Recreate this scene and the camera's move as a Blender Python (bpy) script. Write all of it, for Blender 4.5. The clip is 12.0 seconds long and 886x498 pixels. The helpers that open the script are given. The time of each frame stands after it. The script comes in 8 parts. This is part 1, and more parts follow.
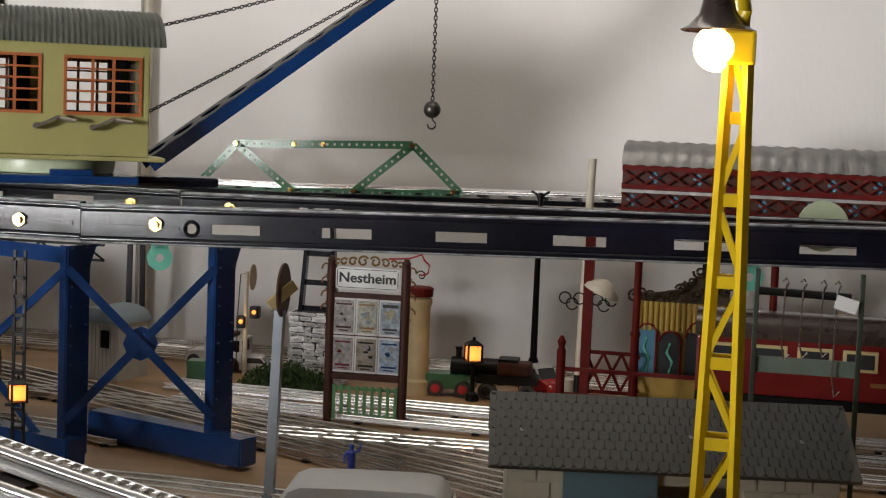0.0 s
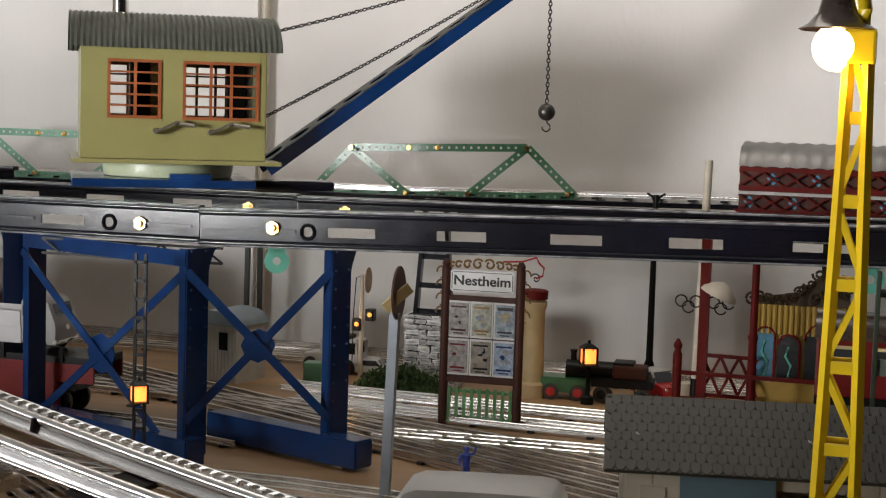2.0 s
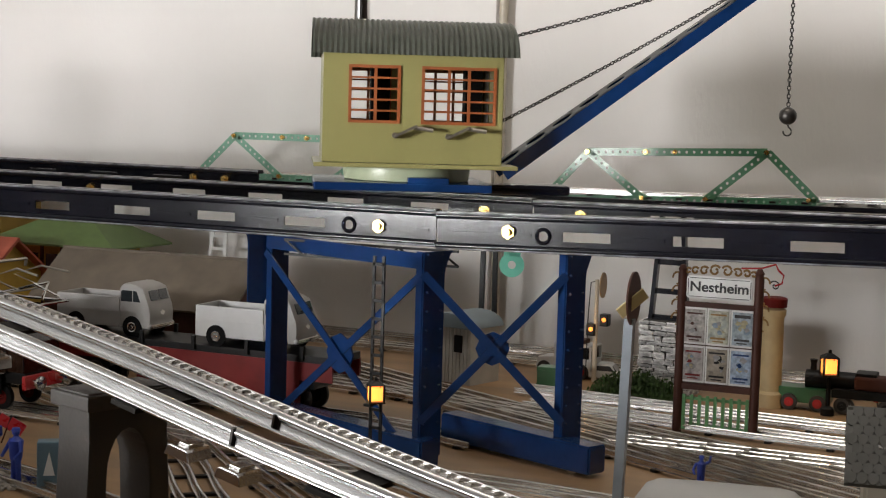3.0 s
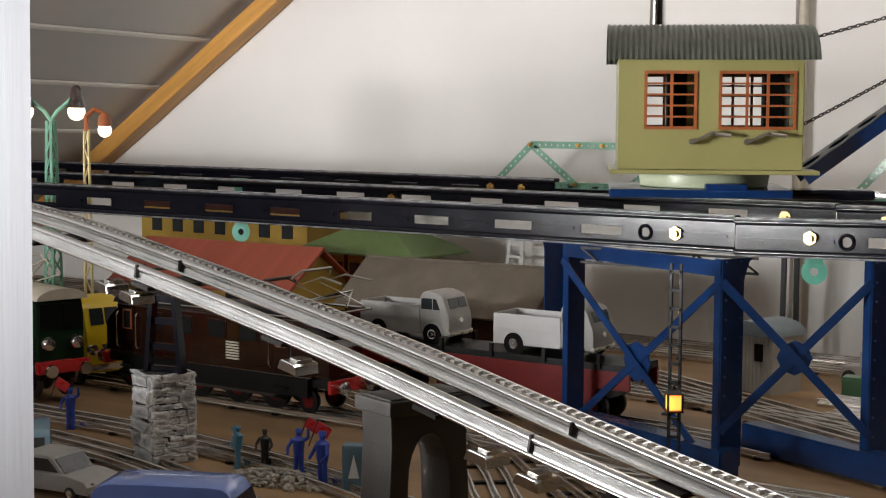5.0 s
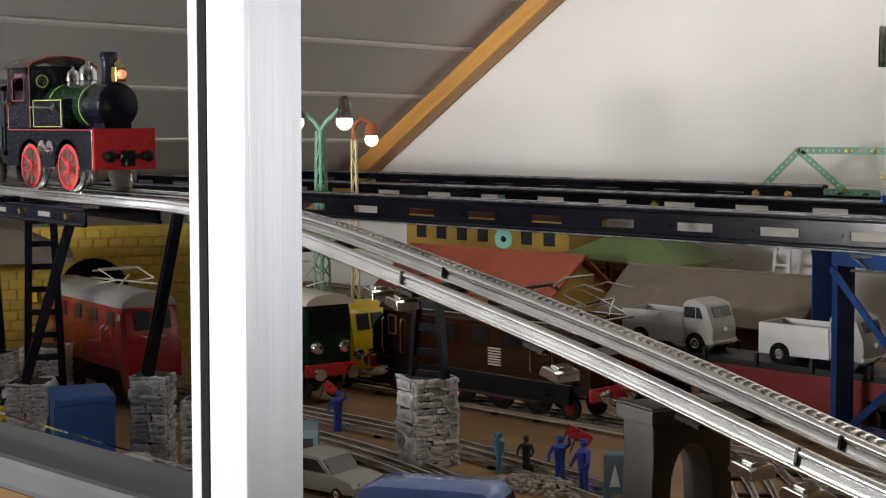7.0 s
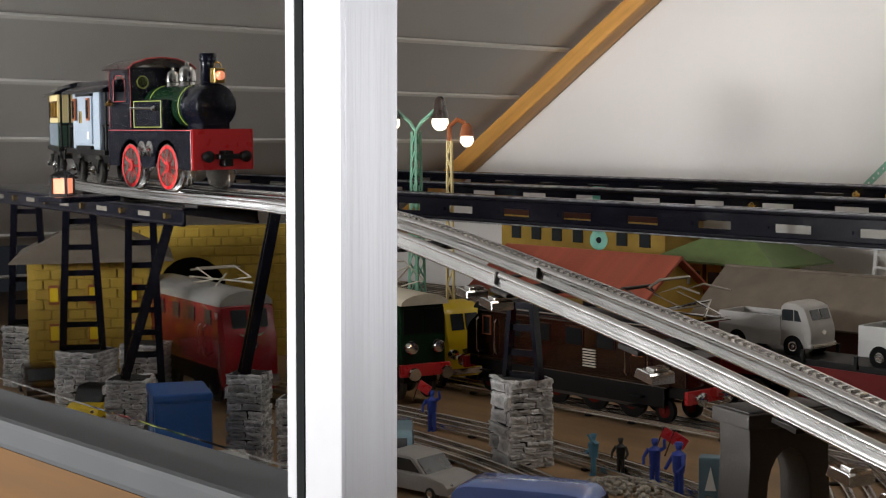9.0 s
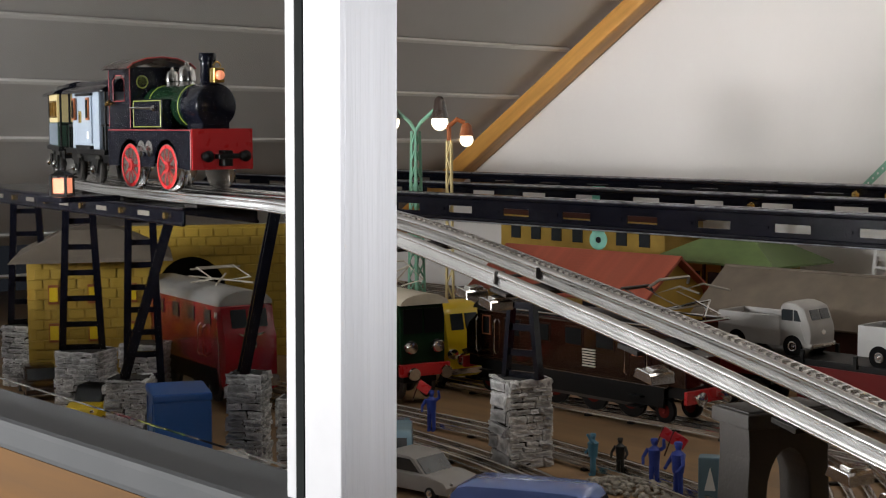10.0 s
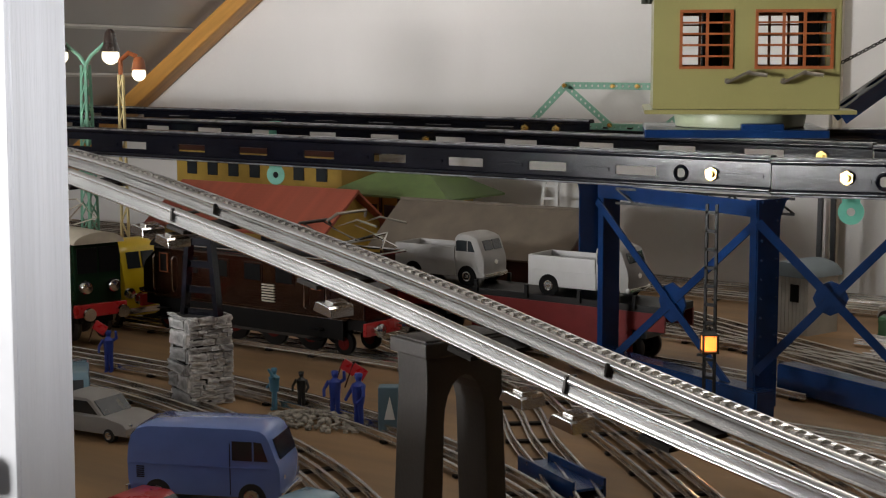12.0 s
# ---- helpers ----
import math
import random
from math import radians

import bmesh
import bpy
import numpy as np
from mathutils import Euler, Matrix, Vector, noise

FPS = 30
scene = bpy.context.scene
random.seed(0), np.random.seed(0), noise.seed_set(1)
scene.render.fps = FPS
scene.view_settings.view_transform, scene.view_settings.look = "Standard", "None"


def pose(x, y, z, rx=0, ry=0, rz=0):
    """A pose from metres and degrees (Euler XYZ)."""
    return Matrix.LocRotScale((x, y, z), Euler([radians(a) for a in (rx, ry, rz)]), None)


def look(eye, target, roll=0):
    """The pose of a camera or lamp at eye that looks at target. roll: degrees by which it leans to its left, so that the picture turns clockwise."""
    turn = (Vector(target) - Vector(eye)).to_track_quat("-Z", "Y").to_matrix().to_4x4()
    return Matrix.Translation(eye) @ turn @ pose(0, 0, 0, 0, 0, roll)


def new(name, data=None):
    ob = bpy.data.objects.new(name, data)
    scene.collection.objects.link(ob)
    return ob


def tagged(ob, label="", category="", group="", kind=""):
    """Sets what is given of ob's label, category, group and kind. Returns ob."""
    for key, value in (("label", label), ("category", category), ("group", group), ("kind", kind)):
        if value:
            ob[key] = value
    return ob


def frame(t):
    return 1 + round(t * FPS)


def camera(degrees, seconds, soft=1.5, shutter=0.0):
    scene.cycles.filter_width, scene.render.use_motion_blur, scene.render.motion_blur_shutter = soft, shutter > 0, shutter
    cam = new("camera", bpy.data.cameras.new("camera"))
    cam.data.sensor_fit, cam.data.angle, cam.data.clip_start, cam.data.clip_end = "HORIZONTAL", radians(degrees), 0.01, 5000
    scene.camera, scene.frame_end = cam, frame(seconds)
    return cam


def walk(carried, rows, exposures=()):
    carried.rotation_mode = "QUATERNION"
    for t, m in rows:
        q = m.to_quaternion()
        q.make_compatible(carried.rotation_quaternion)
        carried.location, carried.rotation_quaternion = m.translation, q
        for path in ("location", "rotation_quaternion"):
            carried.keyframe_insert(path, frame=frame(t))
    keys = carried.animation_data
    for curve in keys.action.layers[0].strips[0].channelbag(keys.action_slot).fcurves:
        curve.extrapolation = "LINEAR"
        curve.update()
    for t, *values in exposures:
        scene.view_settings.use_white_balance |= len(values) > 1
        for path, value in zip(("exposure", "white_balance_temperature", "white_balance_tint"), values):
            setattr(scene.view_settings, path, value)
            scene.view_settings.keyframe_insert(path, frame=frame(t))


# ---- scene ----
cam = camera(31.82, 12.0, soft=1.15)
EYE = (0.0, 0.0, 0.37)
# seconds, turn to the left, tilt, lean (degrees)
PATH = [
    (0.0, 12.000, -5.101, 2.263),
    (0.5, 11.952, -5.116, 2.143),
    (1.0, 12.001, -5.118, 2.224),
    (1.5, 12.027, -5.091, 2.217),
    (2.0, 16.240, -5.145, 1.781),
    (2.5, 21.124, -5.180, 1.495),
    (3.0, 24.924, -5.239, 1.609),
    (3.5, 28.057, -5.237, 1.480),
    (3.7, 29.602, -5.277, 1.532),
    (5.3, 36.987, -5.053, 0.183),
    (5.5, 37.841, -5.021, 0.253),
    (6.0, 40.594, -4.970, -0.043),
    (6.5, 43.494, -4.891, -0.293),
    (7.0, 45.529, -4.844, -0.394),
    (7.5, 47.444, -4.778, -0.548),
    (9.5, 49.061, -4.800, -0.400),
    (10.0, 49.021, -4.808, -0.385),
    (10.5, 48.406, -4.850, -0.405),
    (11.0, 46.853, -5.003, -0.140),
    (11.5, 41.715, -6.447, -0.121),
    (12.0, 37.146, -7.264, -0.159),
]

walk(cam, [(t, pose(*EYE, 90 + tilt, 0, turn) @ pose(0, 0, 0, 0, 0, lean)) for t, turn, tilt, lean in PATH],
     exposures=[(0.0, -0.18), (1.6, -0.14), (2.5, -0.04), (3.7, 0.0), (6.0, 0.0), (7.5, -0.2), (10.5, -0.25), (11.2, -0.28), (12.0, -0.3)])

# ---- light ----
world = bpy.data.worlds.new("room_air")
scene.world = world
world.use_nodes = True
world.node_tree.nodes["Background"].inputs[0].default_value = (0.75, 0.82, 1.0, 1)
world.node_tree.nodes["Background"].inputs[1].default_value = 0.02
scene.view_settings.exposure = 0.0


def area(name, eye, target, sx, sy, watts, color):
    d = bpy.data.lights.new(name, "AREA")
    d.shape, d.size, d.size_y, d.energy, d.color = "RECTANGLE", sx, sy, watts, color
    ob = new(name, d)
    ob.matrix_world = look(eye, target)
    return ob


area("window_light", (-2.25, -1.35, 0.36), (-1.15, 2.1, 0.30), 0.70, 0.60, 54.0, (1.0, 0.985, 0.98)).data.spread = radians(110)
# Added overhead fill for light bounced off the ceiling, not a known lamp.
area("overhead_fill", (-0.75, 1.75, 1.42), (-0.75, 2.0, 0.0), 1.3, 0.5, 6.0, (1.0, 0.91, 0.80)).data.spread = radians(150)
# Added narrow spot that brightens only the post's side face, no known lamp.
area("post_side_fill", (1.2, 0.05, 0.50), (-0.56, 0.44, 0.38), 0.15, 0.15, 0.28, (0.97, 0.97, 1.0)).data.spread = radians(16)


def bulb_light(place, watts, color=(1.0, 0.66, 0.32), radius=0.006):
    d = bpy.data.lights.new("bulb_light", "POINT")
    d.energy, d.color, d.shadow_soft_size = watts, color, radius
    new("bulb_light", d).location = place


# ---- materials ----
def mat(name, color, rough=0.5, metal=0.0, vary=0.12, scale=40.0, bump=0.0, bump_scale=300.0, coat=0.0, each=0.0, stretch=(1, 1, 1), dirt=0.0, dirt_color=(0.08, 0.06, 0.04), spec=0.5):
    m = bpy.data.materials.new(name)
    m.use_nodes = True
    nt = m.node_tree
    n, l = nt.nodes, nt.links
    b = n["Principled BSDF"]
    b.inputs["Metallic"].default_value = metal
    b.inputs["Specular IOR Level"].default_value = spec
    b.inputs["Coat Weight"].default_value = coat
    b.inputs["Coat Roughness"].default_value = 0.12
    tc = n.new("ShaderNodeTexCoord")
    mp = n.new("ShaderNodeMapping")
    mp.inputs["Scale"].default_value = stretch
    l.new(tc.outputs["Object"], mp.inputs["Vector"])
    tex = n.new("ShaderNodeTexNoise")
    tex.inputs["Scale"].default_value = scale
    tex.inputs["Detail"].default_value = 6
    l.new(mp.outputs[0], tex.inputs["Vector"])
    ramp = n.new("ShaderNodeMapRange")
    ramp.inputs["From Min"].default_value, ramp.inputs["From Max"].default_value = 0.3, 0.7
    ramp.inputs["To Min"].default_value, ramp.inputs["To Max"].default_value = 1 - vary, 1 + vary
    l.new(tex.outputs["Fac"], ramp.inputs["Value"])
    hsv = n.new("ShaderNodeHueSaturation")
    hsv.inputs["Color"].default_value = (*color, 1)
    last = ramp.outputs[0]
    if each:
        info = n.new("ShaderNodeObjectInfo")
        geo = n.new("ShaderNodeNewGeometry")
        add = n.new("ShaderNodeMath")
        add.operation = "ADD"
        l.new(info.outputs["Random"], add.inputs[0])
        l.new(geo.outputs["Random Per Island"], add.inputs[1])
        mr = n.new("ShaderNodeMapRange")
        mr.inputs["From Max"].default_value = 2.0
        mr.inputs["To Min"].default_value, mr.inputs["To Max"].default_value = 1 - each, 1 + each
        l.new(add.outputs[0], mr.inputs["Value"])
        mul = n.new("ShaderNodeMath")
        mul.operation = "MULTIPLY"
        l.new(last, mul.inputs[0])
        l.new(mr.outputs[0], mul.inputs[1])
        last = mul.outputs[0]
    l.new(last, hsv.inputs["Value"])
    out = hsv.outputs[0]
    if dirt:
        t2 = n.new("ShaderNodeTexNoise")
        t2.inputs["Scale"].default_value = scale * 0.35
        t2.inputs["Detail"].default_value = 8
        l.new(tc.outputs["Object"], t2.inputs["Vector"])
        r2 = n.new("ShaderNodeMapRange")
        r2.inputs["From Min"].default_value, r2.inputs["From Max"].default_value = 0.52, 0.75
        r2.inputs["To Max"].default_value = dirt
        l.new(t2.outputs["Fac"], r2.inputs["Value"])
        mix = n.new("ShaderNodeMix")
        mix.data_type = "RGBA"
        l.new(r2.outputs[0], mix.inputs["Factor"])
        l.new(out, mix.inputs["A"])
        mix.inputs["B"].default_value = (*dirt_color, 1)
        out = mix.outputs["Result"]
    l.new(out, b.inputs["Base Color"])
    rr = n.new("ShaderNodeMapRange")
    rr.inputs["To Min"].default_value, rr.inputs["To Max"].default_value = max(0.02, rough * 0.8), min(1, rough * 1.2)
    l.new(tex.outputs["Fac"], rr.inputs["Value"])
    l.new(rr.outputs[0], b.inputs["Roughness"])
    if bump:
        t3 = n.new("ShaderNodeTexNoise")
        t3.inputs["Scale"].default_value = bump_scale
        t3.inputs["Detail"].default_value = 4
        l.new(mp.outputs[0], t3.inputs["Vector"])
        bp = n.new("ShaderNodeBump")
        bp.inputs["Strength"].default_value = bump
        bp.inputs["Distance"].default_value = 0.002
        l.new(t3.outputs["Fac"], bp.inputs["Height"])
        l.new(bp.outputs[0], b.inputs["Normal"])
    return m


def glow(name, color, strength):
    m = bpy.data.materials.new(name)
    m.use_nodes = True
    b = m.node_tree.nodes["Principled BSDF"]
    b.inputs["Base Color"].default_value = (*color, 1)
    b.inputs["Emission Color"].default_value = (*color, 1)
    b.inputs["Emission Strength"].default_value = strength
    return m


def glass(name, color=(1, 1, 1), rough=0.02):
    m = bpy.data.materials.new(name)
    m.use_nodes = True
    b = m.node_tree.nodes["Principled BSDF"]
    b.inputs["Base Color"].default_value = (*color, 1)
    b.inputs["Transmission Weight"].default_value = 1
    b.inputs["Roughness"].default_value = rough
    b.inputs["IOR"].default_value = 1.03
    return m


M_WALL = mat("rough_plaster_paint", (0.74, 0.72, 0.69), 0.85, vary=0.03, scale=3, bump=0.35, bump_scale=120, stretch=(1, 1, 0.35))
M_CEIL = mat("grey_ceiling_panel", (0.60, 0.585, 0.56), 0.7, vary=0.04, scale=2, bump=0.05)
M_BATTEN = mat("white_batten", (0.85, 0.84, 0.80), 0.5, vary=0.03)
M_BEAM = mat("varnished_pine", (0.50, 0.25, 0.055), 0.42, vary=0.22, scale=9, stretch=(0.6, 8, 8), bump=0.1)
M_BOARD = mat("plywood_board", (0.27, 0.165, 0.08), 0.55, vary=0.3, scale=6, stretch=(0.4, 4, 4), dirt=0.5, bump=0.1)
# Unseen walls and floor, given dark colours to cut the bounced light.
M_ROOM = mat("bounce_cutting_brown", (0.06, 0.038, 0.025), 0.6, vary=0.15, scale=4, stretch=(4, 4, 0.4))
M_FLOOR = mat("room_floor", (0.05, 0.04, 0.03), 0.6, vary=0.1, scale=3)
M_POST = mat("white_painted_wood", (0.80, 0.81, 0.84), 0.4, vary=0.05, scale=60, stretch=(1, 1, 0.03), bump=0.6, bump_scale=260)
M_PVC = mat("white_gloss_paint", (0.86, 0.87, 0.90), 0.25, vary=0.02)
M_RUBBER = mat("black_rubber", (0.008, 0.011, 0.011), 0.8, spec=0.15)
M_SILL = mat("grey_aluminium_sill", (0.085, 0.09, 0.095), 0.75, metal=0.0, vary=0.06, scale=20, bump=0.05)
M_CABINET = mat("orange_wood_panel", (0.17, 0.075, 0.010), 0.6, vary=0.25, scale=8, stretch=(0.5, 6, 6), spec=0.2)
M_PANE = glass("window_glass", (0.78, 0.80, 0.81))
M_BLACK = mat("black_enamelled_tin", (0.004, 0.0046, 0.009), 0.15, vary=0.2, coat=0.0, bump=0.02, bump_scale=240, spec=0.42)
# Bright metal that holds the girders' edge highlights as well as wear.
M_GLINT = mat("worn_tin_glint", (0.42, 0.43, 0.47), 0.3, metal=0.9, vary=0.5, scale=60, bump=0.5, bump_scale=420, dirt=0.8, dirt_color=(0.02, 0.02, 0.03))
M_BLACKM = mat("matt_black_metal", (0.005, 0.005, 0.005), 0.4, vary=0.2, spec=0.2)
M_CHAIN = mat("blackened_steel", (0.07, 0.065, 0.06), 0.4, metal=0.8)
M_BRASS = mat("polished_brass", (0.75, 0.50, 0.16), 0.25, metal=1.0, vary=0.1)
M_PEWTER = mat("worn_pewter", (0.34, 0.31, 0.26), 0.36, metal=0.8, vary=0.15)
M_CHROME = mat("nickel_plate", (0.75, 0.74, 0.72), 0.14, metal=1.0, vary=0.05)
M_RAIL = mat("bright_tin_rail", (0.93, 0.93, 0.93), 0.22, metal=1.0, vary=0.07, scale=30, bump=0.015, bump_scale=120)
M_OLDRAIL = mat("dull_tin_rail", (0.74, 0.71, 0.67), 0.24, metal=1.0, vary=0.2, scale=15, dirt=0.2, dirt_color=(0.12, 0.07, 0.04))
M_TIE = mat("dark_tin_sleeper", (0.014, 0.011, 0.009), 0.6, vary=0.3, spec=0.15)
M_BLUE = mat("blue_enamelled_tin", (0.006, 0.032, 0.120), 0.22, vary=0.15, coat=0.15, bump=0.03, dirt=0.25, dirt_color=(0.006, 0.010, 0.02))
M_CAB = mat("olive_yellow_enamel", (0.29, 0.27, 0.105), 0.33, vary=0.05, scale=12, coat=0.3, dirt=0.12, dirt_color=(0.2, 0.17, 0.07))
M_ROOFG = mat("grey_green_corrugated_tin", (0.19, 0.205, 0.175), 0.32, metal=0.4, vary=0.15, dirt=0.3)
M_RUST = mat("orange_brown_frame", (0.30, 0.085, 0.025), 0.45, vary=0.15)
M_TURN = mat("pale_green_enamel", (0.40, 0.45, 0.30), 0.35, vary=0.08)
M_GREENB = mat("green_enamelled_strip", (0.075, 0.23, 0.125), 0.38, vary=0.12, coat=0.2)
M_GREENL = mat("light_green_strip", (0.20, 0.42, 0.30), 0.4, vary=0.12, coat=0.2)
M_MINT = mat("mint_green_paint", (0.16, 0.55, 0.42), 0.4, vary=0.08)
M_YELLOW = mat("yellow_enamel", (0.80, 0.56, 0.015), 0.3, vary=0.07, scale=25, coat=0.4, dirt=0.12, dirt_color=(0.4, 0.22, 0.02))
M_BROWNB = mat("dark_brown_bell", (0.035, 0.022, 0.018), 0.28, vary=0.2, coat=0.5)
M_SLATE = mat("embossed_grey_tin_roof", (0.042, 0.043, 0.036), 0.5, vary=0.15, scale=25, dirt=0.35, dirt_color=(0.17, 0.14, 0.11), each=0.12)
M_BLOCK = mat("cream_block_wall", (0.52, 0.49, 0.40), 0.6, vary=0.08, scale=30, dirt=0.25, dirt_color=(0.35, 0.31, 0.22), each=0.08)
M_DOOR = mat("slate_blue_door", (0.10, 0.17, 0.215), 0.5, vary=0.08, scale=20)
M_DKRED = mat("dark_red_enamel", (0.10, 0.007, 0.005), 0.55, vary=0.15, spec=0.12)
M_RED = mat("bright_red_enamel", (0.45, 0.018, 0.02), 0.28, vary=0.1, coat=0.5)
# M_RED made darker: the shade under the footbridge is put into this paint.
M_REDSHADE = mat("shade_darkened_red_enamel", (0.15, 0.008, 0.007), 0.38, vary=0.15, coat=0.03, spec=0.25)
M_REDLOCO = mat("ruby_red_enamel", (0.22, 0.006, 0.012), 0.2, vary=0.1, coat=0.7)
M_SILVER = mat("ribbed_grey_tin", (0.40, 0.39, 0.375), 0.36, metal=0.4, vary=0.15)
M_LBLUE = mat("light_blue_paint", (0.07, 0.22, 0.33), 0.45, vary=0.1)
M_SIGNW = mat("white_sign_enamel", (0.75, 0.75, 0.73), 0.4, vary=0.04)
M_INK = mat("black_ink", (0.012, 0.012, 0.012), 0.5)
M_BROWNW = mat("brown_stained_wood", (0.06, 0.022, 0.015), 0.5, vary=0.2, scale=40, spec=0.2)
M_GOLD = mat("gilded_ornament", (0.26, 0.15, 0.05), 0.4, metal=0.6, vary=0.2, scale=80)
M_OLDGILT = mat("darkened_gilding", (0.055, 0.036, 0.018), 0.4, metal=0.4, vary=0.4, scale=90, bump=0.3)
M_GFENCE = mat("green_picket_paint", (0.10, 0.27, 0.10), 0.45, vary=0.12)
M_STONE = mat("grey_stone_block", (0.30, 0.285, 0.26), 0.85, vary=0.35, scale=90, bump=0.8, bump_scale=140, each=0.45)
M_STONEL = mat("pale_stone_block", (0.58, 0.575, 0.57), 0.8, vary=0.45, scale=2.2, bump=1.0, bump_scale=4, each=0.85, dirt=0.95, dirt_color=(0.06, 0.055, 0.055))
M_MORTAR = mat("dark_mortar", (0.03, 0.028, 0.026), 0.9, vary=0.3)
M_HUT = mat("grey_hut_boards", (0.40, 0.395, 0.36), 0.6, vary=0.1)
M_HUTROOF = mat("blue_grey_hut_roof", (0.17, 0.21, 0.235), 0.5, vary=0.1)
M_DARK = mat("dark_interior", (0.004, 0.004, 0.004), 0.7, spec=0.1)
M_PIER = mat("grey_brown_plastic", (0.045, 0.040, 0.036), 0.55, vary=0.12, scale=25, bump=0.15)
M_VWGREY = mat("pale_grey_car_paint", (0.33, 0.32, 0.305), 0.5, vary=0.06, coat=0.08, dirt=0.15, dirt_color=(0.2, 0.18, 0.15))
M_VWWHITE = mat("white_car_paint", (0.48, 0.48, 0.47), 0.42, vary=0.05, coat=0.15)
M_VWBLUE = mat("lavender_blue_car_paint", (0.15, 0.245, 0.62), 0.22, vary=0.05, coat=0.8)
M_SKY = mat("pale_blue_car_paint", (0.22, 0.37, 0.48), 0.25, vary=0.05, coat=0.6)
M_CARGREEN = mat("dark_green_car_paint", (0.03, 0.12, 0.045), 0.3, vary=0.1, coat=0.4)
M_CREAM = mat("cream_paint", (0.60, 0.49, 0.24), 0.4, vary=0.06)
M_OLIVE = mat("dark_olive_paint", (0.022, 0.035, 0.018), 0.45, vary=0.15)
M_GREYGREEN = mat("grey_green_paint", (0.13, 0.17, 0.135), 0.5, vary=0.15, dirt=0.3)
M_COACHG = mat("dark_green_coach_paint", (0.025, 0.06, 0.04), 0.3, vary=0.1, coat=0.4)
M_LOCOG = mat("locomotive_green", (0.006, 0.020, 0.009), 0.22, vary=0.1, coat=0.0, spec=0.25)
M_VANGREY = mat("blue_grey_van_paint", (0.29, 0.34, 0.40), 0.38, vary=0.05, coat=0.2)
M_BROWNLOCO = mat("chestnut_brown_enamel", (0.018, 0.006, 0.003), 0.14, vary=0.15, coat=0.6)
M_TYRE = mat("black_tyre", (0.02, 0.02, 0.02), 0.7)
M_GLASSD = mat("dark_toy_glazing", (0.03, 0.035, 0.04), 0.08, coat=0.5)
M_REDROOF = mat("red_tile_roof", (0.36, 0.085, 0.05), 0.55, vary=0.15, scale=40, dirt=0.2)
M_BRROOF = mat("grey_brown_felt_roof", (0.13, 0.105, 0.08), 0.75, vary=0.2, scale=25, dirt=0.3)
M_GRROOF = mat("olive_green_roof", (0.11, 0.17, 0.055), 0.5, vary=0.12)
M_YBRICK = mat("yellow_printed_brick", (0.44, 0.29, 0.04), 0.5, vary=0.1, each=0.15)
M_OCHRE = mat("dull_ochre_plaster", (0.42, 0.32, 0.17), 0.6, vary=0.12)
M_YWALL = mat("ochre_wall", (0.42, 0.27, 0.045), 0.55, vary=0.1)
M_BLUECRATE = mat("cobalt_blue_plastic", (0.02, 0.10, 0.35), 0.35, vary=0.08)
M_BLUEMAN = mat("cobalt_figure_paint", (0.02, 0.05, 0.32), 0.5, vary=0.1)
M_SKIN = mat("painted_face", (0.48, 0.24, 0.15), 0.5)
M_BUSH = mat("moss_green_foliage", (0.045, 0.085, 0.02), 0.9, vary=0.5, scale=150, each=0.5)
M_GRAVEL = mat("pale_gravel", (0.38, 0.35, 0.30), 0.9, vary=0.3, each=0.4)
M_BULB = glow("warm_bulb", (1.0, 0.74, 0.40), 5)
M_BULBW = glow("white_bulb", (1.0, 0.86, 0.62), 3)
M_LANT = glow("orange_lantern_pane", (1.0, 0.33, 0.06), 1.5)
M_AMBER = glow("dim_amber_pane", (0.9, 0.30, 0.16), 0.9)
M_CREAMP = mat("aged_cream_pole", (0.50, 0.45, 0.36), 0.5, vary=0.15)
M_GREYP = mat("grey_tin_pole", (0.22, 0.25, 0.28), 0.42, metal=0.3, vary=0.1)
M_LINEY = mat("yellow_line_paint", (0.34, 0.38, 0.05), 0.4)
M_LINER = mat("red_line_paint", (0.42, 0.05, 0.05), 0.4)
M_PRINTA = mat("grey_print", (0.26, 0.25, 0.25), 0.55, vary=0.4, scale=200)
M_PRINTB = mat("ochre_print", (0.38, 0.33, 0.20), 0.55, vary=0.4, scale=200)
M_PRINTC = mat("slate_blue_print", (0.20, 0.26, 0.33), 0.55, vary=0.4, scale=200)
M_POSTER = [mat("faded_poster_print", c, 0.55, vary=0.5, scale=170, dirt=0.5, dirt_color=d) for c, d in (
    ((0.40, 0.37, 0.35), (0.10, 0.09, 0.10)), ((0.44, 0.44, 0.36), (0.22, 0.30, 0.38)), ((0.32, 0.38, 0.43), (0.03, 0.05, 0.10)),
    ((0.38, 0.35, 0.34), (0.16, 0.11, 0.14)), ((0.28, 0.24, 0.19), (0.04, 0.03, 0.025)), ((0.30, 0.38, 0.50), (0.22, 0.17, 0.14)))]


# ---- builders ----
def bm_new():
    return bmesh.new()


def box(bm, sx, sy, sz, at=(0, 0, 0), rot=(0, 0, 0), bevel=0.0):
    m = pose(*at, *rot) @ Matrix.Diagonal((sx, sy, sz, 1))
    vs = bmesh.ops.create_cube(bm, size=1.0, matrix=m)["verts"]
    if bevel:
        es = list({e for v in vs for e in v.link_edges})
        bmesh.ops.bevel(bm, geom=es, offset=bevel, segments=2, affect="EDGES", profile=0.6)
    return bm


